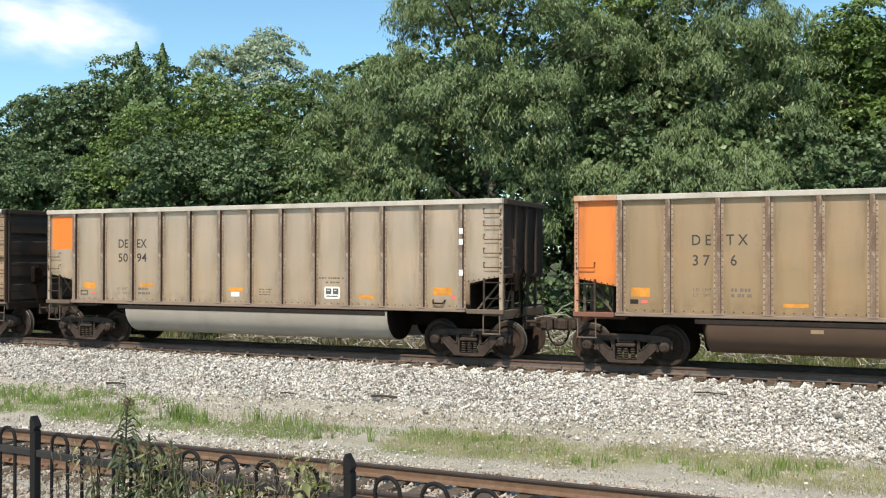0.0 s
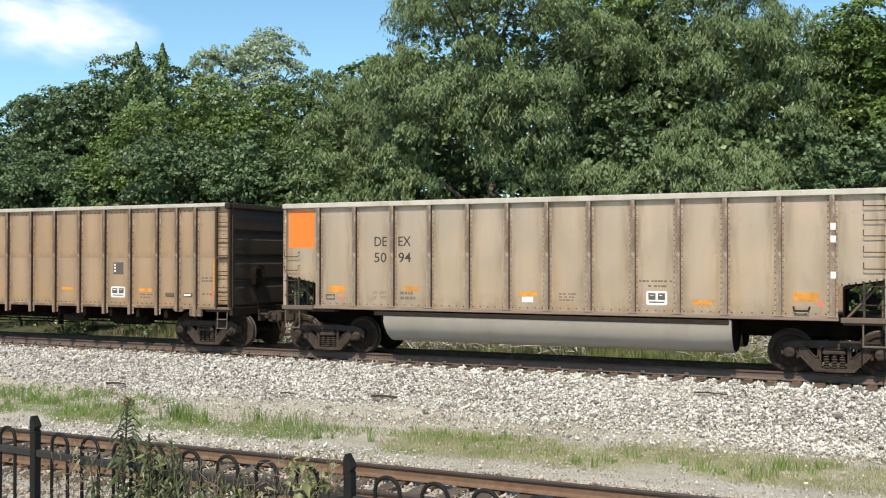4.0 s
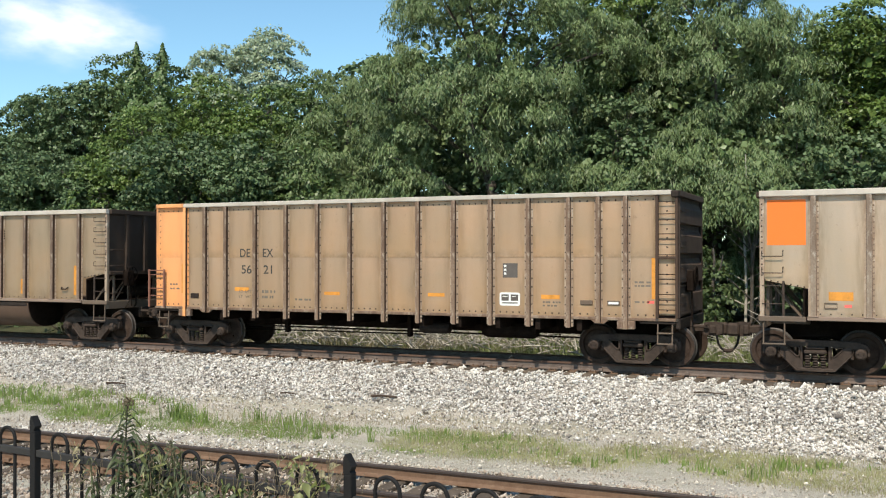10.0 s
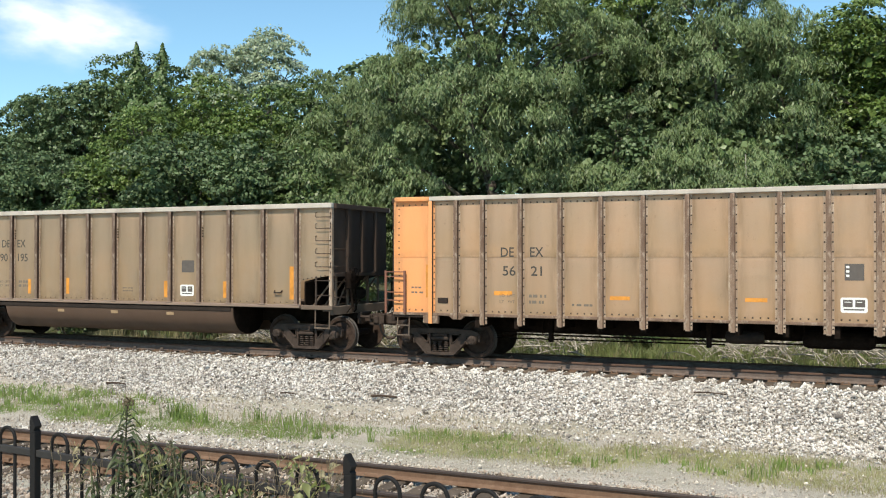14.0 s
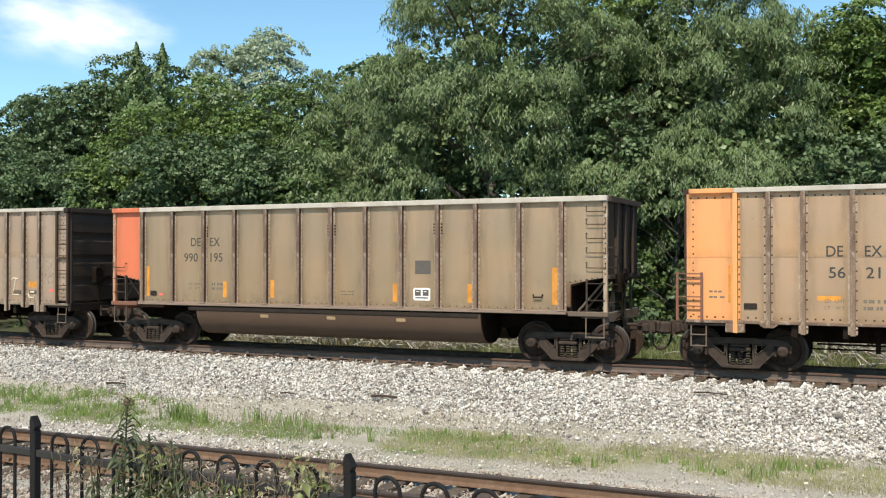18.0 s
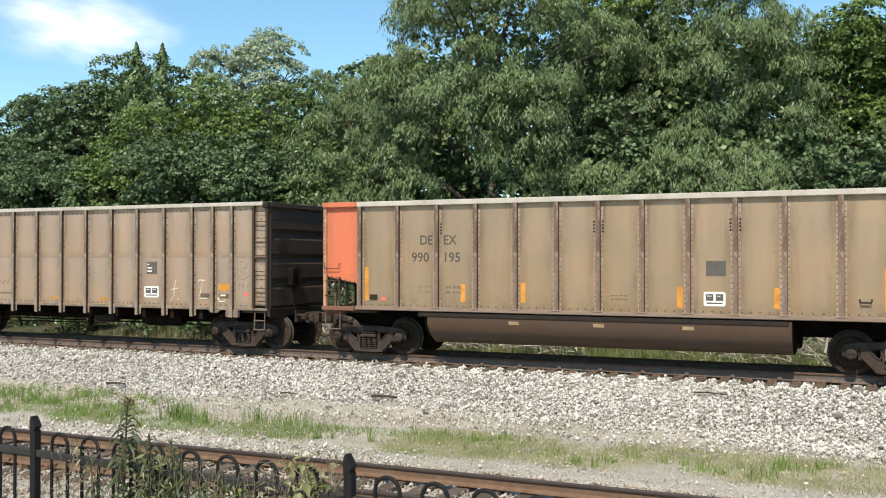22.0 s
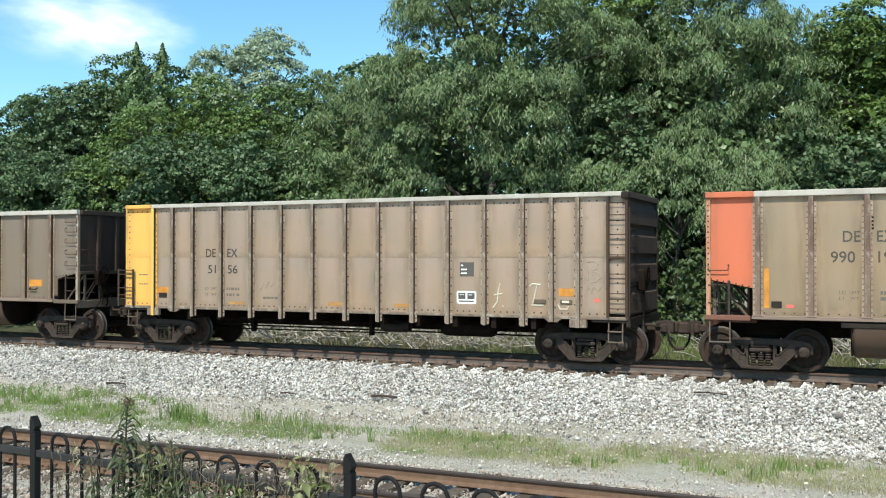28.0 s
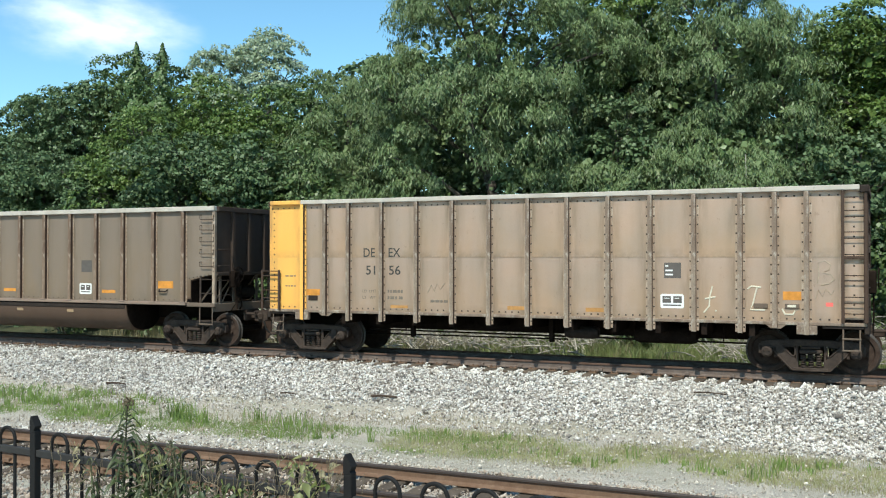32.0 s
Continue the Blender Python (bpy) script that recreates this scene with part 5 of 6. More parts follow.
def hanging_sprays(c, out, per, rad, r, leaflet=0.155, drop=0.72):
    """Fountains of feathered leaves: each leaf bows out from the head and hangs, with three pairs of narrow leaflets."""
    m = len(c)
    cr = (rad * r.lognormal(0, 0.25, m))[:, None]
    a = np.arctan2(out[:, 1], out[:, 0])[:, None] + r.normal(0, 1.5, (m, per))
    e = np.stack([np.cos(a), np.sin(a), np.zeros_like(a)], 2)
    side = np.stack([-np.sin(a), np.cos(a), np.zeros_like(a)], 2)
    reach = cr * r.uniform(0.15, 0.85, (m, per))
    fall = cr * drop * r.uniform(0.55, 1.3, (m, per)) * (0.65 + 0.6 * reach / cr)
    start = c[:, None] + r.normal(0, 1, (m, per, 3)) * cr[:, :, None] * np.array([0.24, 0.24, 0.16])
    s = np.linspace(0.3, 1.0, 3)
    flat = reach[:, :, None] * s ** 0.8
    z = 0.30 * reach[:, :, None] * s - fall[:, :, None] * s ** 2
    spine = start[:, :, None] + e[:, :, None] * flat[..., None]
    spine[..., 2] += z
    tang = np.gradient(spine, axis=2)
    tang /= np.maximum(np.linalg.norm(tang, axis=3, keepdims=True), 1e-6)
    V = []
    for sg in (-1, 1):
        d = tang * 0.55 + sg * side[:, :, None] * 0.45 + np.array([0, 0, -0.5]) + r.normal(0, 0.2, spine.shape)
        d /= np.linalg.norm(d, axis=3, keepdims=True)
        ln = leaflet * r.uniform(0.65, 1.3, spine.shape[:3])[..., None]
        b = spine + r.normal(0, 0.012, spine.shape)
        V.append(np.stack([b - tang * ln * 0.28, b + tang * ln * 0.28, b + d * ln], 3))
    v = np.concatenate([q.reshape(-1, 3) for q in V])
    return v, np.arange(len(v)).reshape(-1, 3)


def tree(name, label, x, y, w, h, base, mat, gap, per, rad, size, seed, trunk=0.2, bare=0, category="tree", slim=0.8, bough=1.4, seeds=0, inner=8.0, hollows=()):
    """Tapered trunk, limbs and twigs, under a crown of leaf sprays; locusts and sumacs hang, the others are broad-leaved."""
    r = np.random.default_rng(seed)
    ob = new(name)
    tagged(ob, label, category)
    ob.location = (x, y, float(ground_z(y)))
    hang = size == 0
    c, out = crown_heads(w, h - rad * 0.4, base, gap, seed, bough, 0.75 if hang else 1.1)
    for hx, hz, rx, rz in hollows:
        far = ((c[:, 0] - hx) / rx) ** 2 + ((c[:, 2] - hz) / rz) ** 2 > r.uniform(0.7, 1.2, len(c))
        c, out = c[far], out[far]
    brown = np.zeros(len(c), bool)
    if seeds:
        brown[r.choice(len(c), seeds, replace=False)] = True
    v, f = hanging_sprays(c[~brown], out[~brown], per, rad, r) if hang else broad_sprays(c, out, per, rad, size, r, slim)
    mid = np.array([0, 0, (base + h) / 2])
    core = mid + (c[r.integers(0, len(c), int(len(c) * inner))] - mid) * r.uniform(0.1, 0.8, (int(len(c) * inner), 1)) ** 0.7
    v2, f2 = leaves(core + r.normal(0, 0.25, core.shape), r.normal(0, 0.6, core.shape) + np.array([0, -0.3, 0.7]), 0.26, 0.8, r)
    v, f = np.concatenate([v, v2]), np.concatenate([f, f2 + len(v)])
    g = Geo()
    main = [Vector((0, 0, -0.3))]
    for k in range(1, 8):
        main.append(Vector((r.normal(0, 0.02 * w), r.normal(0, 0.02 * w), -0.3 + (h * 0.88 + 0.3) * k / 7)))
    g.tube(main, trunk, 8, taper=trunk * 0.15)
    for k in r.choice(len(c), min(len(c), 18 if h > 6 else 8), replace=False):
        e = Vector(c[k])
        foot = next((q for q in main[::-1] if q.z < e.z * 0.78), main[1])
        knee = foot.lerp(e, 0.55) + Vector((r.normal(0, 0.15), r.normal(0, 0.15), 0.05 * w))
        g.tube([foot, foot.lerp(knee, 0.6), knee, knee.lerp(e, 0.6), e], trunk * 0.30, 4, taper=trunk * 0.05)
        for _ in range(2):
            t = Vector(c[np.argmin(np.linalg.norm(c - np.array(tuple(e.lerp(knee, 0.3))) - r.normal(0, 0.5, 3), axis=1))])
            g.tube([knee.lerp(e, 0.4), knee.lerp(t, 0.6) + Vector((0, 0, 0.1)), t], trunk * 0.11, 4, taper=trunk * 0.03)
    for _ in range(bare):
        a = main[r.integers(1, 4)]
        b = a + Vector((r.normal(0, 1.2), -r.uniform(0.8, 2.2), r.uniform(0.6, 2.4)))
        g.tube([a, a.lerp(b, 0.5) + Vector((0, 0, 0.2)), b], 0.035, 5, taper=0.01)
    part("trunk", g, M_BARK, ob, smooth=True)
    part("crown", soup("crown", v, f, mat), mat, ob)
    if seeds:
        v, f = hanging_sprays(c[brown] + out[brown] * 0.2, out[brown], per, rad * 0.8, r)
        part("seed_sprays", soup("seed_sprays", v, f, L_SEED), L_SEED, ob, "rusty drooping seed sprays")
    return ob


# the wood behind the main track, back row first
for k, (x, y, w, h) in enumerate([(-43.23, 43, 7.99, 10.25), (-37.76, 43, 8.38, 11.37), (-32.34, 43, 8.03, 10.84), (-27.68, 43, 7.09, 10.67), (-22.09, 43, 7.39, 12.53), (-17.67, 44, 9.06, 13.11),
                                     (-12.85, 44, 8.69, 14.76), (-9.91, 45, 7.47, 13.06), (-6.22, 44, 7.62, 13.01), (-2.75, 44, 6.83, 11.93), (0.3, 45, 6.78, 12.75), (-47.09, 42, 8.82, 9.23),
                                     (6.0, 42.6, 7.6, 14.2), (-51.0, 41.0, 9.0, 9.6)]):
    tree("maple_tree", "dark green maple deep in the wood", x, y, w, h, 1.0, L_MAPLE, 0.95, 40, 0.8, 0.32, 200 + k, bough=2.2, inner=6.0)
MID, DARK, GREEN = "mid green broad-leaved tree in the wood", "dark green broad-leaved maple tree in the wood", "bright green broad-leaved tree with a mossy sheen"
for k, (x, y, w, h, m) in enumerate([
        (-43.11, 38, 5.01, 9.62, L_MAPLE), (-40.68, 37.5, 4.16, 11.1, L_MAPLE), (-37.95, 36.8, 4.89, 11.52, L_MAPLE), (-36.45, 37.6, 4.78, 12.36, L_MAPLE), (-34.46, 38.4, 4.52, 12.42, L_OAK), (-31.72, 38.2, 4.03, 12.16, L_MAPLE),
        (-28.23, 36.6, 4.3, 10.55, L_LIME), (-25.22, 36.4, 5.28, 10.56, L_LIME), (-23.17, 37, 4.41, 10.73, L_OAK), (-36.29, 34, 6.44, 7.9, L_MAPLE), (-30.37, 34.4, 5.87, 9.59, L_LIME), (-27.01, 33.2, 5.54, 8.01, L_MAPLE),
        (-23.13, 33, 5.3, 8.16, L_MAPLE), (-20.46, 32.8, 3.66, 7.6, L_OAK), (-31.51, 33, 3.84, 7.44, L_MAPLE), (-9.16, 39.5, 5.83, 13.99, L_LIME), (-9.06, 35.4, 3.44, 8.13, L_MAPLE), (-2.54, 36, 3.66, 6.98, L_MAPLE),
        (-1.28, 39.6, 4.2, 12.0, L_LIME), (0.17, 39.4, 5.26, 12.95, L_LIME), (-0.67, 37, 3.9, 7.78, L_MAPLE), (-18.31, 37.5, 4.79, 11.01, L_MAPLE), (-7.79, 38.4, 4.14, 11.25, L_MAPLE)]):
    tree("lime_tree" if m == L_LIME else "maple_tree", GREEN if m == L_LIME else DARK if m == L_MAPLE else MID, x, y, w, h, 3.2, m, 0.56, 60, 0.44, 0.15 if m == L_MAPLE else 0.135, 300 + k, 0.17, bough=1.8)
tree("locust_tree", "tall grey-green locust tree with drooping leaf sprays", -13.6, 34.8, 10.1, 16.01, 3.0, L_LOCUST, 0.6, 46, 0.58, 0, 11, 0.32, 2, bough=2.1, seeds=0, hollows=[(-0.31, 6.6, 1.09, 1.55), (3.95, 7.04, 0.68, 1.83)])
tree("locust_tree", "grey-green locust tree with long drooping sprays", -5.67, 37, 5.61, 14.07, 1.0, L_LOCUST, 0.6, 46, 0.56, 0, 12, 0.28, 3, bough=2.1, seeds=0)
tree("locust_tree", "smaller locust tree on the wood's edge", -20.87, 36, 4.44, 11.21, 1.0, L_PALE, 0.66, 42, 0.58, 0, 13, 0.18, 2, bough=1.6, seeds=0)
tree("locust_tree", "smaller locust tree with feathery sprays", -3.2, 37.4, 3.7, 12.19, 1.0, L_LOCUST, 0.66, 42, 0.58, 0, 37, 0.16, 1, bough=1.6, seeds=0)
tree("locust_tree", "young olive green locust tree", -6.64, 34.6, 3.49, 7.07, 4.4, L_LOCUST, 0.6, 38, 0.52, 0, 41, 0.1, 2, bough=1.6, seeds=0)
tree("locust_tree", "slender locust tree with brown seed sprays", -9.85, 37.2, 3.19, 11.69, 0.8, L_LOCUST, 0.62, 38, 0.52, 0, 42, 0.1, 1, bough=1.6, seeds=9)
tree("locust_tree", "young light green locust tree", -9.21, 33.6, 2.19, 6.49, 4.0, L_PALE, 0.56, 36, 0.48, 0, 43, 0.07, 3, bough=1.6, seeds=0)
tree("locust_tree", "young yellow-green locust tree", -4.07, 33.8, 2.89, 6.08, 3.6, L_PALE, 0.6, 38, 0.52, 0, 44, 0.08, 5, bough=1.6, seeds=0)
tree("locust_tree", "young dark locust tree behind the brush", -19.44, 32.6, 3.36, 7.32, 3.6, L_LOCUST, 0.6, 38, 0.52, 0, 45, 0.08, 7, bough=1.6, seeds=0)
for x, y, w, h, seed in ((-34.32, 50, 7.24, 16.17, 24), (-37.89, 49, 4.0, 15.51, 25)):
    tree("poplar_tree", "airy silvery poplar tree behind the wood", x, y, w, h, 5.0, L_POPLAR, 0.54, 48, 0.46, 0.18, seed, 0.22, slim=0.75, bough=1.5, inner=1.5)
# undergrowth
for k, (x, y, w, h) in enumerate([(-30.5, 30.6, 2.6, 2.6), (-27.0, 29.9, 2.4, 2.2), (-21.5, 30.8, 2.6, 3.2), (-18.2, 31.4, 2.4, 2.4), (-11.0, 32.4, 2.4, 2.6),
                                  (-8.2, 33.6, 2.2, 3.6), (-5.6, 33.2, 2.2, 3.2), (-2.6, 34.8, 2.6, 3.8), (0.4, 35.4, 2.6, 4.0), (3.2, 36.0, 2.8, 4.0),
                                  (-34.5, 31.2, 2.8, 3.0), (-39.5, 33.0, 3.2, 3.6), (-46.0, 35.0, 3.6, 4.0), (-23.6, 29.9, 1.8, 1.3), (-20.6, 30.4, 1.6, 1.2),
                                  (-29.6, 29.0, 2.4, 1.9), (-7.0, 30.6, 1.8, 1.5), (-1.2, 31.2, 2.2, 1.7), (-13.9, 30.9, 1.6, 1.3)]):
    m, s = ((L_SHRUB, 0.15), (L_MAPLE, 0.17), (L_OAK, 0.17))[k % 3]
    tree("shrub", "leafy shrub in the undergrowth beside the track", x, y, w, h, 0.2, m, 0.6, 20, 0.36, s, 60 + k, 0.05, 1 + k % 3, "shrub", bough=0.9, inner=3.0)


def fir_tip(x, y, top, seed):
    ob = new("fir_tree")
    tagged(ob, "slim dark conifer tip above the wood", "tree")
    ob.location = (x, y, float(ground_z(y)))
    r = np.random.default_rng(seed)
    h = top - ob.location.z
    n = 5200
    u = r.uniform(0, 1, n) ** 0.85
    z = h - u * 5.5
    a = r.uniform(0, 6.28, n)
    tier = np.clip(0.55 + 0.5 * np.sin(z * 5.2 + 2 * np.sin(a * 3 + seed) + seed) + 0.2 * np.sin(a * 5 + z * 3), 0.12, 1.15)
    rad = np.minimum(0.06 + 2.5 * u, 1.3) * tier
    k = r.uniform(0.3, 1, n)
    p = np.stack([np.cos(a) * rad * k, np.sin(a) * rad * k, z - rad * k * 0.3], 1)
    d = np.stack([np.cos(a), np.sin(a), np.full(n, 0.5)], 1) + r.normal(0, 0.3, (n, 3))
    v, f = leaves(p, d, 0.15, 0.6, r)
    part("trunk", Geo().tube([(0, 0, -0.2), (0.05, 0, h * 0.5), (0, 0, h - 0.4)], 0.12, 7, taper=0.02), M_BARK, ob)
    part("crown", soup("crown", v, f, L_FIR), L_FIR, ob)


fir_tip(-32.45, 36.2, 12.74, 1)
fir_tip(-30.86, 36.2, 12.54, 2)


def sapling():
    """A slim young tree with bare opposite branches and a few leaf tufts."""
    r = np.random.default_rng(77)
    ob = new("sapling")
    tagged(ob, "slim young tree with pale bare branches", "tree")
    ob.location = (-4.35, 34.3, float(ground_z(34.3)))
    g = Geo().tube([(0, 0, -0.2), (0.04, 0, 1.8), (-0.03, 0, 3.6), (0.06, 0, 5.0), (0.03, 0, 6.2)], 0.055, 7, taper=0.015)
    tips = []
    for z, ln in ((1.1, 1.2), (1.9, 0.9), (2.9, 1.5), (3.5, 1.1), (4.1, 1.3), (4.7, 0.8), (5.3, 0.7)):
        for sd in (-1, 1):
            e = Vector((sd * ln * r.uniform(0.7, 1.1), r.normal(0, 0.4), z + ln * r.uniform(0.25, 0.5)))
            g.tube([(0, 0, z), (e.x * 0.5, e.y * 0.5, z + (e.z - z) * 0.75), tuple(e)], 0.022, 5, taper=0.006)
            tips.append(e)
    part("trunk", g, M_DEAD, ob, "pale slim stem")
    c = np.repeat(np.array([tuple(e) for e in tips]), 34, 0)
    p = c + r.normal(0, 0.22, c.shape)
    v, f = leaves(p, r.normal(0, 0.5, c.shape) + np.array([0, -0.4, 0.8]), 0.12, 0.6, r)
    part("crown", soup("crown", v, f, L_LIME), L_LIME, ob)


sapling()


def snag():
    """A pale broken trunk at the wood's edge."""
    ob = new("tree_stump")
    tagged(ob, "pale broken dead trunk at the wood's edge", "tree stump")
    ob.location = (-5.16, 32.8, float(ground_z(32.8)))
    g = Geo().tube([(0, 0, -0.2), (0.05, 0, 0.9), (-0.02, 0, 1.8), (0.03, 0.02, 2.7), (0.0, 0, 3.1)], 0.075, 9, taper=0.03)
    g.tube([(0.02, 0, 2.0), (0.25, -0.05, 2.5), (0.32, -0.05, 2.9)], 0.04, 6, taper=0.015)
    part("trunk", g, M_BARK, ob, smooth=True)


snag()


def far_woods():
    """Woods further back, as one loose mass of large leaves."""
    r = np.random.default_rng(90)
    V, F, n = [], [], 0
    spots = [(x, 62 + r.uniform(-4, 6), r.uniform(9.0, 10.5) if x < -20 else r.uniform(11, 13)) for x in np.arange(-110, 60, 6.0)]
    spots += [(x, y, 11) for x, y in ((-58, 30), (-64, 36), (-70, 30), (14, 46), (22, 42), (30, 46), (20, 52))]
    for x, y, h in spots:
        c, out = crown_heads(9, h, 0.6, 1.9, int(x) + 900, 2.4)
        v, f = broad_sprays(c + np.array([x, y, float(ground_z(y))]), out, 11, 1.3, 0.8, r)
        V.append(v)
        F.append(f + n)
        n += len(v)
    tagged(new("far_woods", soup("far_woods", np.concatenate(V), np.concatenate(F), L_MAPLE)), "dense dark green woods further back", "woods", kind="stuff")


far_woods()

# ---- grass, weeds and brush ----
G_GRASS = leaf_mat("fresh_green_grass", (0.12, 0.20, 0.036), (0.18, 0.28, 0.055), (0.32, 0.375, 0.125), 0.3, 0.6)
G_DRY = leaf_mat("dry_straw_grass", (0.24, 0.21, 0.11), (0.32, 0.28, 0.16), (0.40, 0.35, 0.22), 0.3, 0.7)
G_SPARSE = leaf_mat("yellowing_short_grass", (0.27, 0.285, 0.11), (0.37, 0.375, 0.17), (0.54, 0.50, 0.29), 0.3, 0.6)
G_BANK = leaf_mat("rank_bank_grass", (0.105, 0.150, 0.042), (0.185, 0.235, 0.072), (0.36, 0.36, 0.17), 0.3, 0.6)
G_WEED = leaf_mat("dark_weed_leaves", (0.034, 0.052, 0.018), (0.060, 0.086, 0.028), (0.125, 0.135, 0.055), 0.25, 0.55)
G_VINE = leaf_mat("fresh_vine_leaves", (0.06, 0.10, 0.024), (0.11, 0.155, 0.036), (0.36, 0.36, 0.12), 0.35, 0.5)


def blades(x, y, z, h, w, lean, rng):
    """Bent grass blades, three triangles each."""
    n = len(x)
    a = rng.uniform(0, 6.28, n)
    d = np.stack([np.cos(a), np.sin(a)], 1)
    b = rng.uniform(0, 6.28, n)
    s = np.stack([np.cos(b), np.sin(b), np.zeros(n)], 1) * (w * 0.5)[:, None]
    foot = np.stack([x, y, z], 1)
    mid = foot + np.concatenate([d * (lean * h * 0.3)[:, None], (h * 0.6)[:, None]], 1)
    tip = foot + np.concatenate([d * (lean * h)[:, None], h[:, None]], 1)
    v = np.stack([foot - s, foot + s, mid - s * 0.7, mid + s * 0.7, tip], 1).reshape(-1, 3)
    i = np.arange(n) * 5
    f = np.stack([i, i + 1, i + 3, i, i + 3, i + 2, i + 2, i + 3, i + 4], 1).reshape(-1, 3)
    return v, f


def grass(name, label, tufts, per, xr, yr, h, spread, mat, seed, patchy=0.0, w=0.012):
    r = np.random.default_rng(seed)
    tx, ty = r.uniform(*xr, tufts), r.uniform(*yr, tufts)
    if patchy:
        k = np.array([noise.noise((a * 0.5, b * 0.9, seed)) + 0.35 * noise.noise((a * 2, b * 2, seed)) for a, b in zip(tx, ty)])
        ok = k > patchy - 0.3
        tx, ty = tx[ok], ty[ok]
    m = len(tx)
    hh = h * r.lognormal(0, 0.35, m)
    x = (tx[:, None] + r.normal(0, spread, (m, per))).ravel()
    y = (ty[:, None] + r.normal(0, spread, (m, per))).ravel()
    hs = (hh[:, None] * r.uniform(0.5, 1.1, (m, per))).ravel()
    v, f = blades(x, y, ground_z(y) - 0.03, hs, np.full(len(x), w) * r.uniform(0.6, 1.5, len(x)), r.uniform(0.05, 0.7, len(x)), r)
    return tagged(new(name, soup(name, v, f, mat)), label, "grass", kind="stuff")


grass("grass", "strip of short green grass between the tracks", 4500, 12, (-25, -6), (15.35, 17.1), 0.058, 0.10, G_GRASS, 3, 0.24, 0.0075)
grass("grass", "short yellowing grass between the tracks", 4000, 10, (-8.5, 2.5), (15.5, 17.5), 0.048, 0.11, G_SPARSE, 11, 0.10, 0.0085)
grass("grass", "tufts of taller green grass between the tracks", 260, 13, (-26, 0), (15.5, 17.2), 0.17, 0.06, G_GRASS, 4, 0.36, 0.018)
grass("grass", "band of taller green grass beside the ballast", 300, 13, (-27, -15.2), (16.8, 18.6), 0.15, 0.07, G_GRASS, 9, 0.30, 0.016)
grass("dry_grass", "thin dry straw grass on dusty ground", 2600, 10, (-25, 2), (15.2, 18.6), 0.075, 0.11, G_DRY, 5, 0.14, 0.008)
grass("grass", "long grass on the bank behind the main track", 900, 14, (-27, 6), (29.5, 33.0), 0.45, 0.10, G_BANK, 6, 0.2, 0.03)
grass("grass", "long grass at the foot of the bank", 1100, 14, (-13, 6), (28.1, 30.6), 0.34, 0.10, G_BANK, 8, 0.0, 0.03)


grass("dry_grass", "tangled dry grass and stalks on the bank", 420, 12, (-27, 4), (27.9, 30.2), 0.42, 0.12, G_DRY, 10, 0.1, 0.02)


def tall_tufts():
    """Taller weedy clumps that stand out of the grass strip."""
    r = np.random.default_rng(52)
    X, Y, H = [], [], []
    for x, y, n, h in ((-13.7, 16.6, 170, 0.42), (-13.0, 16.3, 90, 0.34), (-10.9, 16.7, 80, 0.36), (-10.4, 16.4, 60, 0.30), (-17.6, 16.9, 110, 0.36), (-18.7, 17.2, 90, 0.38),
                       (-19.6, 17.4, 80, 0.34), (-15.4, 16.7, 60, 0.32), (-7.9, 16.3, 40, 0.22), (-5.4, 16.2, 24, 0.18), (-11.9, 16.9, 40, 0.34), (-16.3, 16.4, 60, 0.28)):
        X.append(x + r.normal(0, 0.22, n))
        Y.append(y + r.normal(0, 0.16, n))
        H.append(h * r.uniform(0.45, 1.15, n))
    x, y, h = np.concatenate(X), np.concatenate(Y), np.concatenate(H)
    v, f = blades(x, y, ground_z(y) - 0.03, h, r.uniform(0.010, 0.024, len(x)), r.uniform(0.05, 0.5, len(x)), r)
    tagged(new("tall_grass", soup("tall_grass", v, f, G_GRASS)), "clumps of taller green weeds in the grass strip", "grass", kind="stuff")


tall_tufts()


def brush_heap():
    """Bleached cut branches heaped on the bank behind the main track."""
    r = np.random.default_rng(41)
    g = Geo()
    for k in range(1150):
        x, y = r.uniform(-21.5, -8), r.uniform(28.0, 30.6)
        if r.random() < 0.3:
            x = r.uniform(-5, 3)
        a, ln = r.normal(0.0, 0.9), r.uniform(0.3, 1.7)
        if r.random() < 0.5:
            a += math.pi
        z = float(ground_z(y)) + r.uniform(0.02, 0.35 + 0.65 * (0.5 + 0.5 * math.sin(x * 1.1) * math.sin(x * 0.37)))
        e = Vector((math.cos(a) * ln, math.sin(a) * ln * 0.6, r.uniform(-0.25, 0.8)))
        p = Vector((x, y, z))
        bow = Vector((0, r.normal(0, 0.1), r.uniform(0, 0.28) * ln))
        g.tube([p, p + e * 0.35 + bow * 0.9, p + e * 0.7 + bow * 0.8, p + e], r.uniform(0.008, 0.034), 4, taper=0.006)
    ob = new("brush_heap", g.mesh("brush_heap", M_DEAD))
    tagged(ob, "heap of bleached dead branches on the bank", "dead branches", kind="stuff")


brush_heap()


def stick(x, y, ln, turn, r):
    g = Geo().tube([(-ln / 2, 0, 0.03), (-ln * 0.1, 0.03, 0.045), (ln / 2, 0, 0.03)], r, 7, taper=r * 0.6)
    ob = new("stick", g.mesh("stick", rough_mat("brown_stick_bark", (0.05, 0.034, 0.024), (0.10, 0.07, 0.05), 9)))
    tagged(ob, "brown dead stick lying on the ballast", "stick")
    ob.matrix_basis = pose(x, y, float(ground_z(y)) + 0.055, 0, 0, turn)


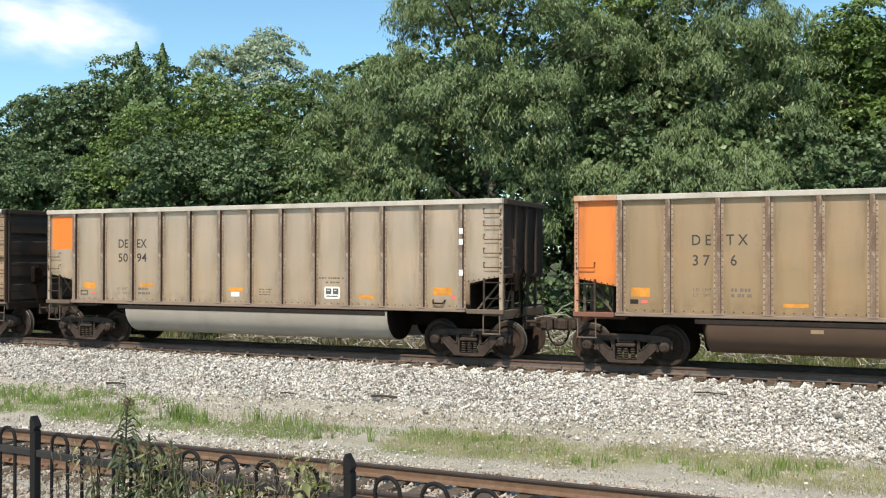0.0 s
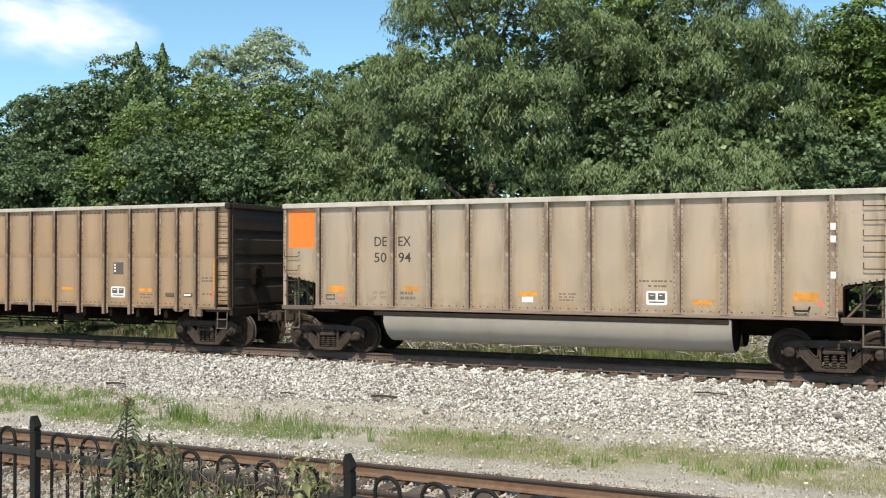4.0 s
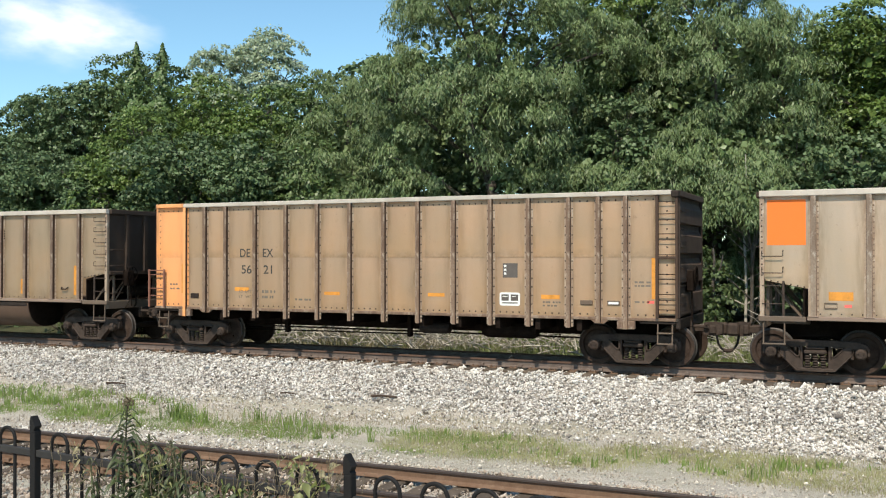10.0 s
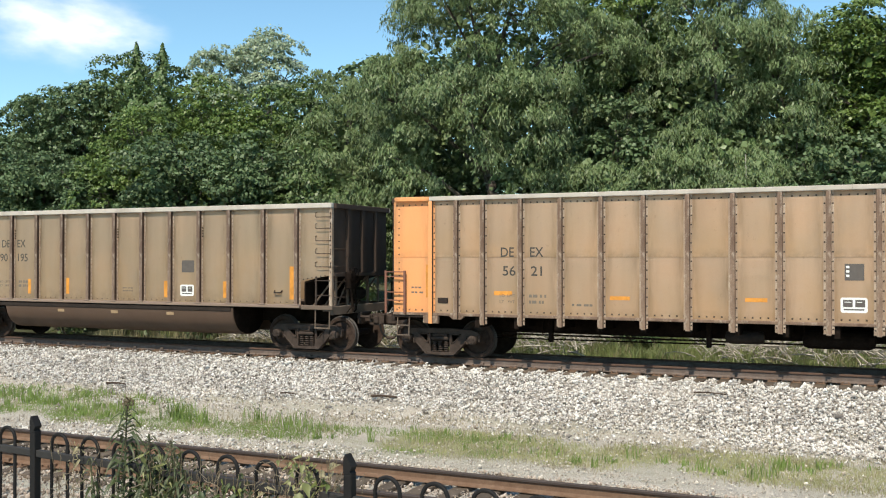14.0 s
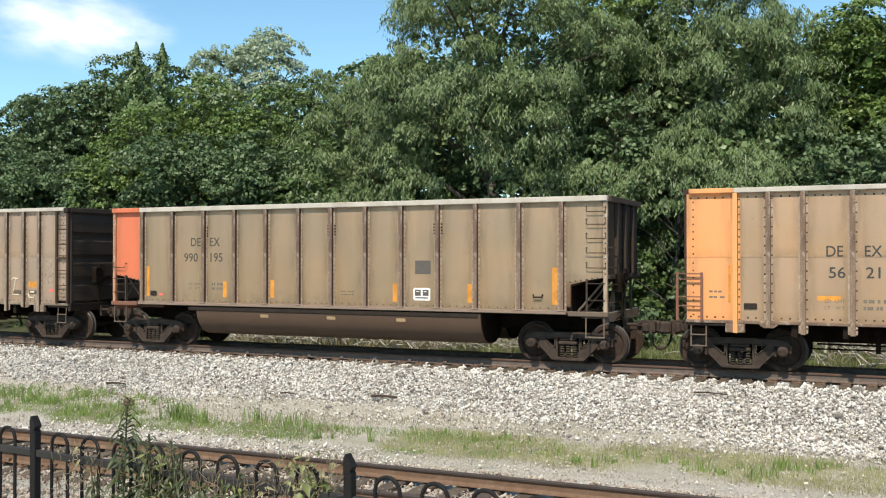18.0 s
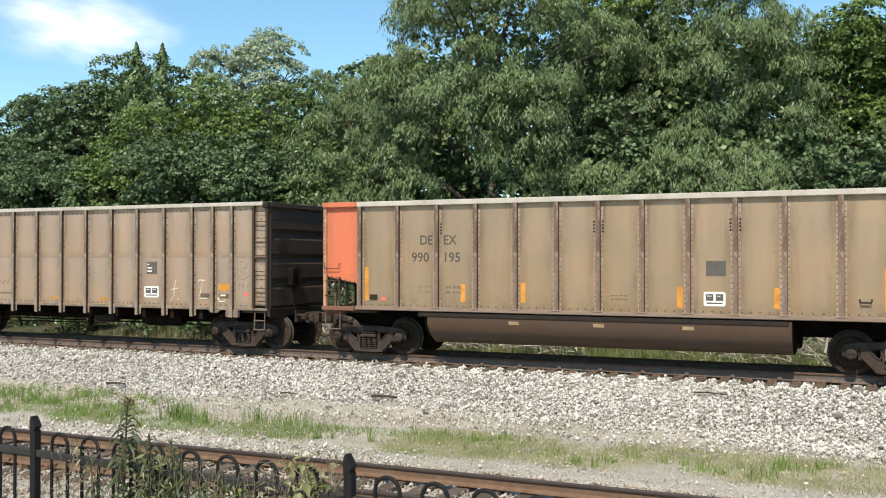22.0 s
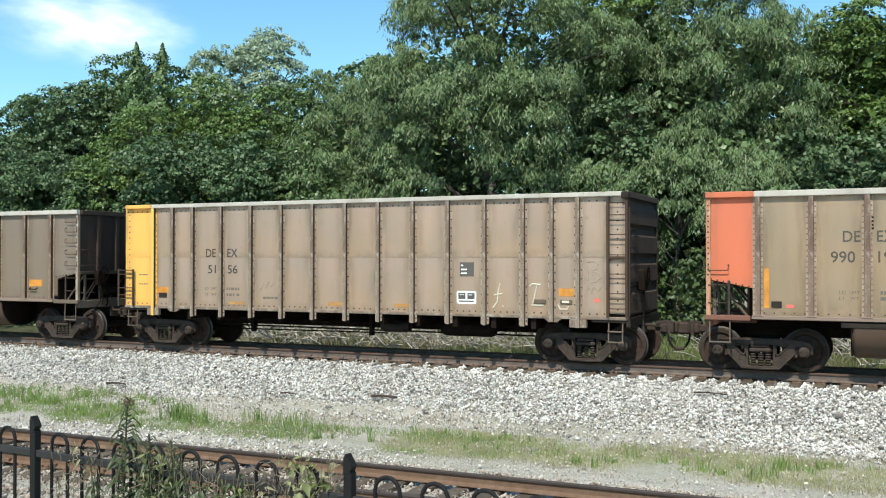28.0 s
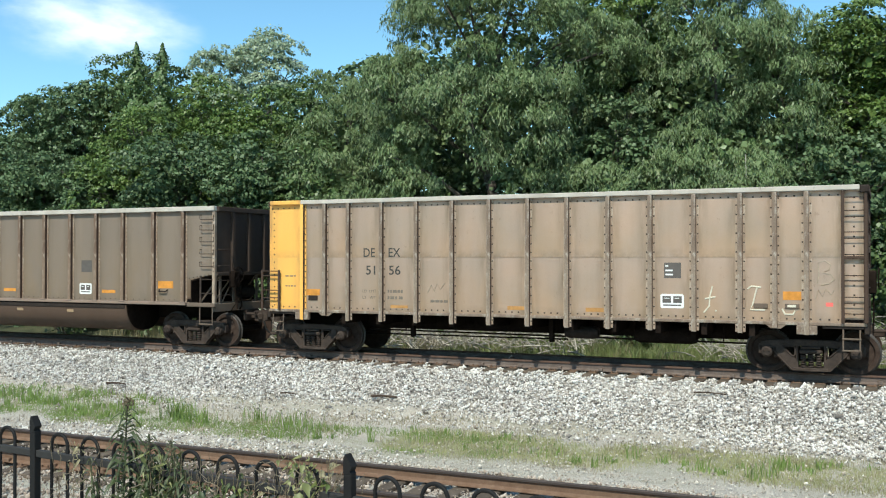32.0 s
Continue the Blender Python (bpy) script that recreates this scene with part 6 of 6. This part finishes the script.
stick(-17.66, 19.0, 0.55, 8, 0.03)
stick(-10.2, 19.3, 0.62, 8, 0.035)
stick(-12.6, 19.1, 0.45, -4, 0.02)
stick(-3.3, 20.6, 0.7, -6, 0.02)

# ---- fence ----
F_A, F_B = Vector((-3.68, 3.43, 0)), Vector((-1.87, 3.26, 0))
F_DIR = (F_B - F_A).normalized()
F_TURN = math.degrees(math.atan2(F_DIR.y, F_DIR.x))
F_STEP = (F_B - F_A).length
POST_TOP, F_GROUND = 1.70, 0.58


def build_fence():
    fence = new("hoop_top_fence")
    tagged(fence, "black painted iron fence with hooped tops", "fence")
    fence.matrix_basis = pose(F_A.x, F_A.y, F_GROUND, 0, 0, F_TURN)
    top = POST_TOP - F_GROUND
    w = 0.0185
    post = Geo().cbox(-w, w, -w, w, -0.12, top - 0.075, 0.003)
    post.prism([(-w, top - 0.075), (w, top - 0.075), (w * 0.55, top - 0.066), (w * 1.15, top - 0.046), (w * 0.2, top - 0.018), (-w * 0.35, top - 0.002), (-w * 0.6, top), (-w, top - 0.02)], -w, w)
    post = post.mesh("post", M_FENCE)
    r, half, n = 0.0082, F_STEP * 0.030, 13
    crest = top - 0.071
    arc = [(-half, 0, 0.02)] + [(-half * math.cos(a), 0, crest - half + half * math.sin(a)) for a in np.linspace(0, math.pi, n)] + [(half, 0, 0.02)]
    hoop = Geo().tube(arc, r, 8).mesh("hoop", M_FENCE, smooth=True)
    bar = Geo().cbox(w, F_STEP - w, -0.013, 0.013, -0.017, 0.017, 0.003).mesh("cross_bar", M_FENCE_BAR)
    for k in range(-3, 4):
        p = part("post", post, M_FENCE, fence)
        p.location = (k * F_STEP, 0, 0)
        if k == 3:
            break
        for z in (top - 0.175, 0.12):
            b = part("cross_bar", bar, M_FENCE_BAR, fence)
            b.location = (k * F_STEP, 0, z)
        for j in range(8):
            h = part("hoop", hoop, M_FENCE, fence)
            h.location = (k * F_STEP + F_STEP * (0.094 + 0.1135 * j), 0, 0)


build_fence()


G_YELLOW = leaf_mat("yellowing_vine_leaves", (0.10, 0.125, 0.035), (0.19, 0.205, 0.065), (0.45, 0.42, 0.20), 0.3, 0.5)
M_TENDRIL = rough_mat("dry_tendril", (0.16, 0.12, 0.08), (0.32, 0.26, 0.19), 25)
M_VINE = rough_mat("brown_vine_stem", (0.12, 0.09, 0.055), (0.24, 0.19, 0.12), 20)


def weed(x, y, top, seed, n_leaf=90, leaf=0.12, slim=0.14, head=True):
    """A tall stalk with long narrow hanging leaves."""
    r = np.random.default_rng(seed)
    ob = new("weed")
    tagged(ob, "tall dark green weed with narrow drooping leaves", "weed")
    ob.location = (x, y, F_GROUND - 0.1)
    h = top - ob.location.z
    bend = Vector((r.normal(0, 0.04), r.normal(0, 0.03), 0))
    pts = [Vector((0, 0, 0)) + bend * (u * u) + Vector((0, 0, h * u)) for u in np.linspace(0, 1, 8)]
    g = Geo().tube(pts, 0.009, 6, taper=0.003)
    part("stem", g, rough_mat("purple_green_stem", (0.05, 0.055, 0.03), (0.09, 0.08, 0.045), 20), ob)
    V, F = [], []
    for k in range(n_leaf):
        u = 1 - 0.85 * (k / n_leaf) ** 1.15
        q = Vector((bend.x * u * u, bend.y * u * u, h * u))
        a = k * 2.4 + r.normal(0, 0.3)
        ln = leaf * (0.4 + 0.7 * min(1, (1 - u) * 9)) * r.uniform(0.6, 1.25)
        d = Vector((math.cos(a), math.sin(a), 0))
        s = Vector((-d.y, d.x, r.choice((-1, 1)) * r.uniform(0.4, 1.6))).normalized() * ln * slim * 0.5
        sag = r.uniform(0.45, 1.05)
        cur = [q, q + d * ln * 0.4 + Vector((0, 0, ln * 0.16)), q + d * ln * 0.72 + Vector((0, 0, ln * (0.16 - 0.42 * sag))), q + d * ln * 0.97 - Vector((0, 0, ln * (sag - 0.1)))]
        ws = [0.5, 1.0, 0.8, 0.05]
        o = len(V)
        for c, wk in zip(cur, ws):
            V += [c - s * wk, c + s * wk]
        for j in range(3):
            F += [(o + 2 * j, o + 2 * j + 1, o + 2 * j + 3), (o + 2 * j, o + 2 * j + 3, o + 2 * j + 2)]
    part("foliage", soup("foliage", [tuple(c) for c in V], F, G_WEED), G_WEED, ob)
    if head:
        c = np.array([tuple(pts[-1])]) + r.normal(0, 1, (70, 3)) * np.array([0.011, 0.011, 0.012])
        v, f = leaves(c, r.normal(0, 1, (70, 3)), 0.016, 0.6, r)
        part("flower_head", soup("flower_head", v, f, M_VINE), M_VINE, ob, "withered brown flower head")
    return ob


def vine(x, y, z0, z1, w, seed, n=70, size=0.085, mat=None, slim=0.85, curls=3):
    """Broad leaves that climb over the fence."""
    r = np.random.default_rng(seed)
    ob = new("climbing_vine")
    tagged(ob, "climbing vine with broad green leaves on the fence", "vine")
    ob.location = (x, y, 0)
    c = np.stack([r.uniform(-w, w, n), r.normal(0, 0.05, n), z0 + (z1 - z0) * r.beta(1.3, 1.3, n)], 1)
    d = np.stack([r.normal(0, 0.5, n), r.normal(-0.2, 0.4, n), r.normal(-0.6, 0.3, n)], 1)
    V, F = [], []
    dd = unit(d)
    for k in range(n):
        nrm = Vector((r.normal(0, 0.8), -0.8, r.normal(0.5, 0.7))).normalized()
        dv = Vector(dd[k])
        dv = (dv - nrm * dv.dot(nrm)).normalized()
        s = nrm.cross(dv)
        ln = size * r.lognormal(0, 0.4)
        q = Vector(c[k])
        k1, k2 = r.uniform(0.7, 1.1, 2) * slim
        outline = [(0, 0), (0.05, 0.34 * k1), (0.34, 0.44 * k1), (0.62, 0.20 * k1), (1.08, 0), (0.66, -0.22 * k2), (0.30, -0.46 * k2), (0.04, -0.32 * k2)]
        o = len(V)
        V.append(tuple(q + dv * ln * 0.4 - nrm * ln * 0.16))
        for a, b in outline:
            V.append(tuple(q + dv * ln * a + s * ln * b))
        F += [(o, o + 1 + j, o + 1 + (j + 1) % 8) for j in range(8)]
    part("foliage", soup("foliage", V, F, mat or G_VINE), mat or G_VINE, ob)
    curl = Geo()
    for k in range(curls):
        q = Vector((r.uniform(-w, w), r.normal(0, 0.03), r.uniform(z0, z1)))
        d = Vector((r.normal(), r.normal() * 0.4, r.normal())).normalized()
        pts = [q]
        for j in range(9):
            d = (d + Vector((r.normal(), r.normal() * 0.4, r.normal())) * 0.55).normalized()
            q = q + d * 0.014
            pts.append(q)
        curl.tube(pts, 0.0021, 4, taper=0.001)
    tagged(part("tendril", curl, M_TENDRIL, ob), "dry curling tendrils", kind="stuff")
    for k in range(7):
        x = r.uniform(-w, w)
        pts = [Vector((x, 0.02, F_GROUND))]
        for j in range(1, 13):
            x += r.normal(0, 0.018)
            pts.append(Vector((x, r.normal(0, 0.012), F_GROUND + (z1 - F_GROUND) * j / 12)))
        part("stem", Geo().tube(pts, 0.0028, 5, taper=0.0012), M_VINE, ob)
    return ob


def on_fence(u, off=0.0):
    """A spot along the fence line, u in steps between posts."""
    q = F_A + F_DIR * (F_STEP * u)
    return q.x - F_DIR.y * off, q.y + F_DIR.x * off


for u, off, top, seed, n in ((0.365, -0.08, 1.82, 1, 160), (0.345, 0.05, 1.63, 2, 110), (0.40, 0.08, 1.62, 3, 110), (0.455, -0.04, 1.69, 4, 150), (0.49, 0.06, 1.66, 5, 150),
                             (0.43, -0.10, 1.60, 6, 90), (0.52, -0.05, 1.63, 7, 100), (0.31, -0.06, 1.57, 8, 80), (0.56, 0.06, 1.58, 9, 55), (0.60, -0.06, 1.57, 10, 50),
                             (0.26, 0.05, 1.53, 11, 70), (0.66, 0.05, 1.54, 12, 45), (0.74, 0.05, 1.54, 14, 45), (1.37, 0.04, 1.58, 13, 40)):
    weed(*on_fence(u, off), top, seed, n, 0.095 if seed == 1 else 0.075, 0.13 if seed == 1 else 0.17, head=seed == 1)
vine(*on_fence(0.48, -0.05), 1.38, 1.63, 0.20, 5, 85, 0.028, G_WEED, 0.36)
vine(*on_fence(0.49, -0.07), 1.42, 1.66, 0.05, 15, 55, 0.034, G_YELLOW, 0.30)
vine(*on_fence(0.60, -0.04), 1.40, 1.61, 0.10, 16, 50, 0.028, G_WEED, 0.4)
vine(*on_fence(0.73, -0.04), 1.42, 1.575, 0.10, 7, 42, 0.036, G_WEED, 0.62)
vine(*on_fence(0.70, -0.05), 1.42, 1.56, 0.10, 17, 24, 0.032, G_VINE, 0.5)
vine(*on_fence(0.89, -0.04), 1.46, 1.69, 0.07, 6, 74, 0.024, G_YELLOW, 0.7)
vine(*on_fence(0.95, 0.02), 1.46, 1.62, 0.05, 18, 14, 0.042, G_VINE, 0.8)
vine(*on_fence(0.90, 0.03), 1.50, 1.68, 0.06, 9, 14, 0.034, G_DRY)
vine(*on_fence(0.20, -0.03), 1.38, 1.62, 0.12, 8, 60, 0.026, G_DRY, 0.3, 18)
vine(*on_fence(0.84, -0.02), 1.44, 1.57, 0.16, 10, 40, 0.026, G_DRY, 0.35, 20)


# ---- cloud ----
def build_cloud():
    """A soft bank of white cloud far behind the wood."""
    n = Nodes("soft_white_cloud")
    tc = n.add("ShaderNodeTexCoord")
    grad = n.add("ShaderNodeTexGradient")
    grad.gradient_type = "SPHERICAL"
    mp = n.add("ShaderNodeMapping")
    mp.inputs["Scale"].default_value = (1 / 215, 1 / 82, 1)
    n.link(tc.outputs["Object"], mp.inputs["Vector"])
    warp2 = n.add("ShaderNodeTexNoise", Scale=1.5, Detail=7, Roughness=0.55)
    n.link(mp.outputs["Vector"], warp2.inputs["Vector"])
    half = n.add("ShaderNodeVectorMath")
    half.operation = "SUBTRACT"
    half.inputs[1].default_value = (0.5, 0.5, 0.5)
    n.link(warp2.outputs["Color"], half.inputs[0])
    swirl = n.add("ShaderNodeVectorMath")
    swirl.operation = "MULTIPLY_ADD"
    swirl.inputs[1].default_value = (0.9, 0.9, 0.0)
    n.link(half.outputs[0], swirl.inputs[0])
    n.link(mp.outputs["Vector"], swirl.inputs[2])
    n.link(swirl.outputs[0], grad.inputs["Vector"])
    ramp = n.add("ShaderNodeMapRange")
    ramp.interpolation_type = "SMOOTHSTEP"
    ramp.inputs["From Min"].default_value, ramp.inputs["From Max"].default_value = 0.04, 0.90
    puff = n.add("ShaderNodeTexNoise", Scale=2.2, Detail=5, Roughness=0.5)
    n.link(mp.outputs["Vector"], puff.inputs["Vector"])
    thin = n.add("ShaderNodeMapRange")
    thin.inputs["From Min"].default_value, thin.inputs["From Max"].default_value = 0.3, 0.6
    thin.inputs["To Min"].default_value, thin.inputs["To Max"].default_value = 0.55, 1.0
    n.link(puff.outputs["Fac"], thin.inputs["Value"])
    n.link(n.times(grad.outputs["Fac"], thin.outputs["Result"]), ramp.inputs["Value"])
    em = n.add("ShaderNodeEmission")
    em.inputs["Color"].default_value = (0.95, 0.98, 1.0, 1)
    em.inputs["Strength"].default_value = 1.02
    tr = n.add("ShaderNodeBsdfTransparent")
    ms = n.add("ShaderNodeMixShader")
    n.link(n.times(ramp.outputs["Result"], 0.9), ms.inputs["Fac"])
    n.link(tr.outputs[0], ms.inputs[1])
    n.link(em.outputs[0], ms.inputs[2])
    n.link(ms.outputs[0], n.out.inputs["Surface"])
    g = Geo().put([(-330, -150, 0), (330, -150, 0), (330, 150, 0), (-330, 150, 0)], [(0, 1, 2, 3)])
    ob = new("cloud", g.mesh("cloud", n.mat))
    tagged(ob, "soft white cloud in the blue sky", "cloud", kind="structure")
    return ob


cloud = build_cloud()


# ---- movement ----
RUN = [-15.447, -13.338, -11.257, -9.196, -7.148, -5.113, -3.093, -1.091, 0.89, 2.848, 4.78, 6.686, 8.566, 10.421, 12.254, 14.068, 15.866,
       17.652, 19.427, 21.193, 22.95, 24.696, 26.427, 28.137, 29.818, 31.459, 33.051, 34.58, 36.033, 37.401, 38.675, 39.852, 40.934]


def run_at(t):
    """Where the grey wagon's middle is at t seconds (a smooth curve through RUN)."""
    i = min(int(t), 31)
    u = t - i
    p = [RUN[max(0, min(32, i + k))] for k in (-1, 0, 1, 2)]
    if i == 0:
        p[0] = 2 * RUN[0] - RUN[1]
    if i == 31:
        p[3] = 2 * RUN[32] - RUN[31]
    return 0.5 * (2 * p[1] + (p[2] - p[0]) * u + (2 * p[0] - 5 * p[1] + 4 * p[2] - p[3]) * u * u + (3 * p[1] - p[0] - 3 * p[2] + p[3]) * u ** 3)


def motions():
    for i, car in enumerate(TRAIN):
        walk(car, [(t, pose(RUN[t] + PITCH * (1 - i), TRACK_Y, 0)) for t in range(33)])
    steps = [k * 0.3 for k in range(107)] + [32.0]
    turns = [math.degrees((run_at(t) - RUN[0]) / WHEEL_R) for t in steps]
    for axle, _ in WHEELSETS:
        at = axle.location.copy()
        walk(axle, [(t, pose(*at, 0, a, 0)) for t, a in zip(steps, turns)])
    side, rise = AHEAD.cross(Vector((0, 0, 1))).normalized(), Vector((0, 0, 1))
    for_cloud = []
    for t, dx in ((0, 0), (12, 14), (24, 52), (32, 78)):
        q = EYE + AHEAD * 1700 + side * (-672 + dx) + rise * 388
        for_cloud.append((t, Matrix.Translation(q) @ AHEAD.to_track_quat("-Z", "Y").to_matrix().to_4x4() @ Matrix.Rotation(math.radians(-7), 4, "Z")))
    walk(cloud, for_cloud)


motions()
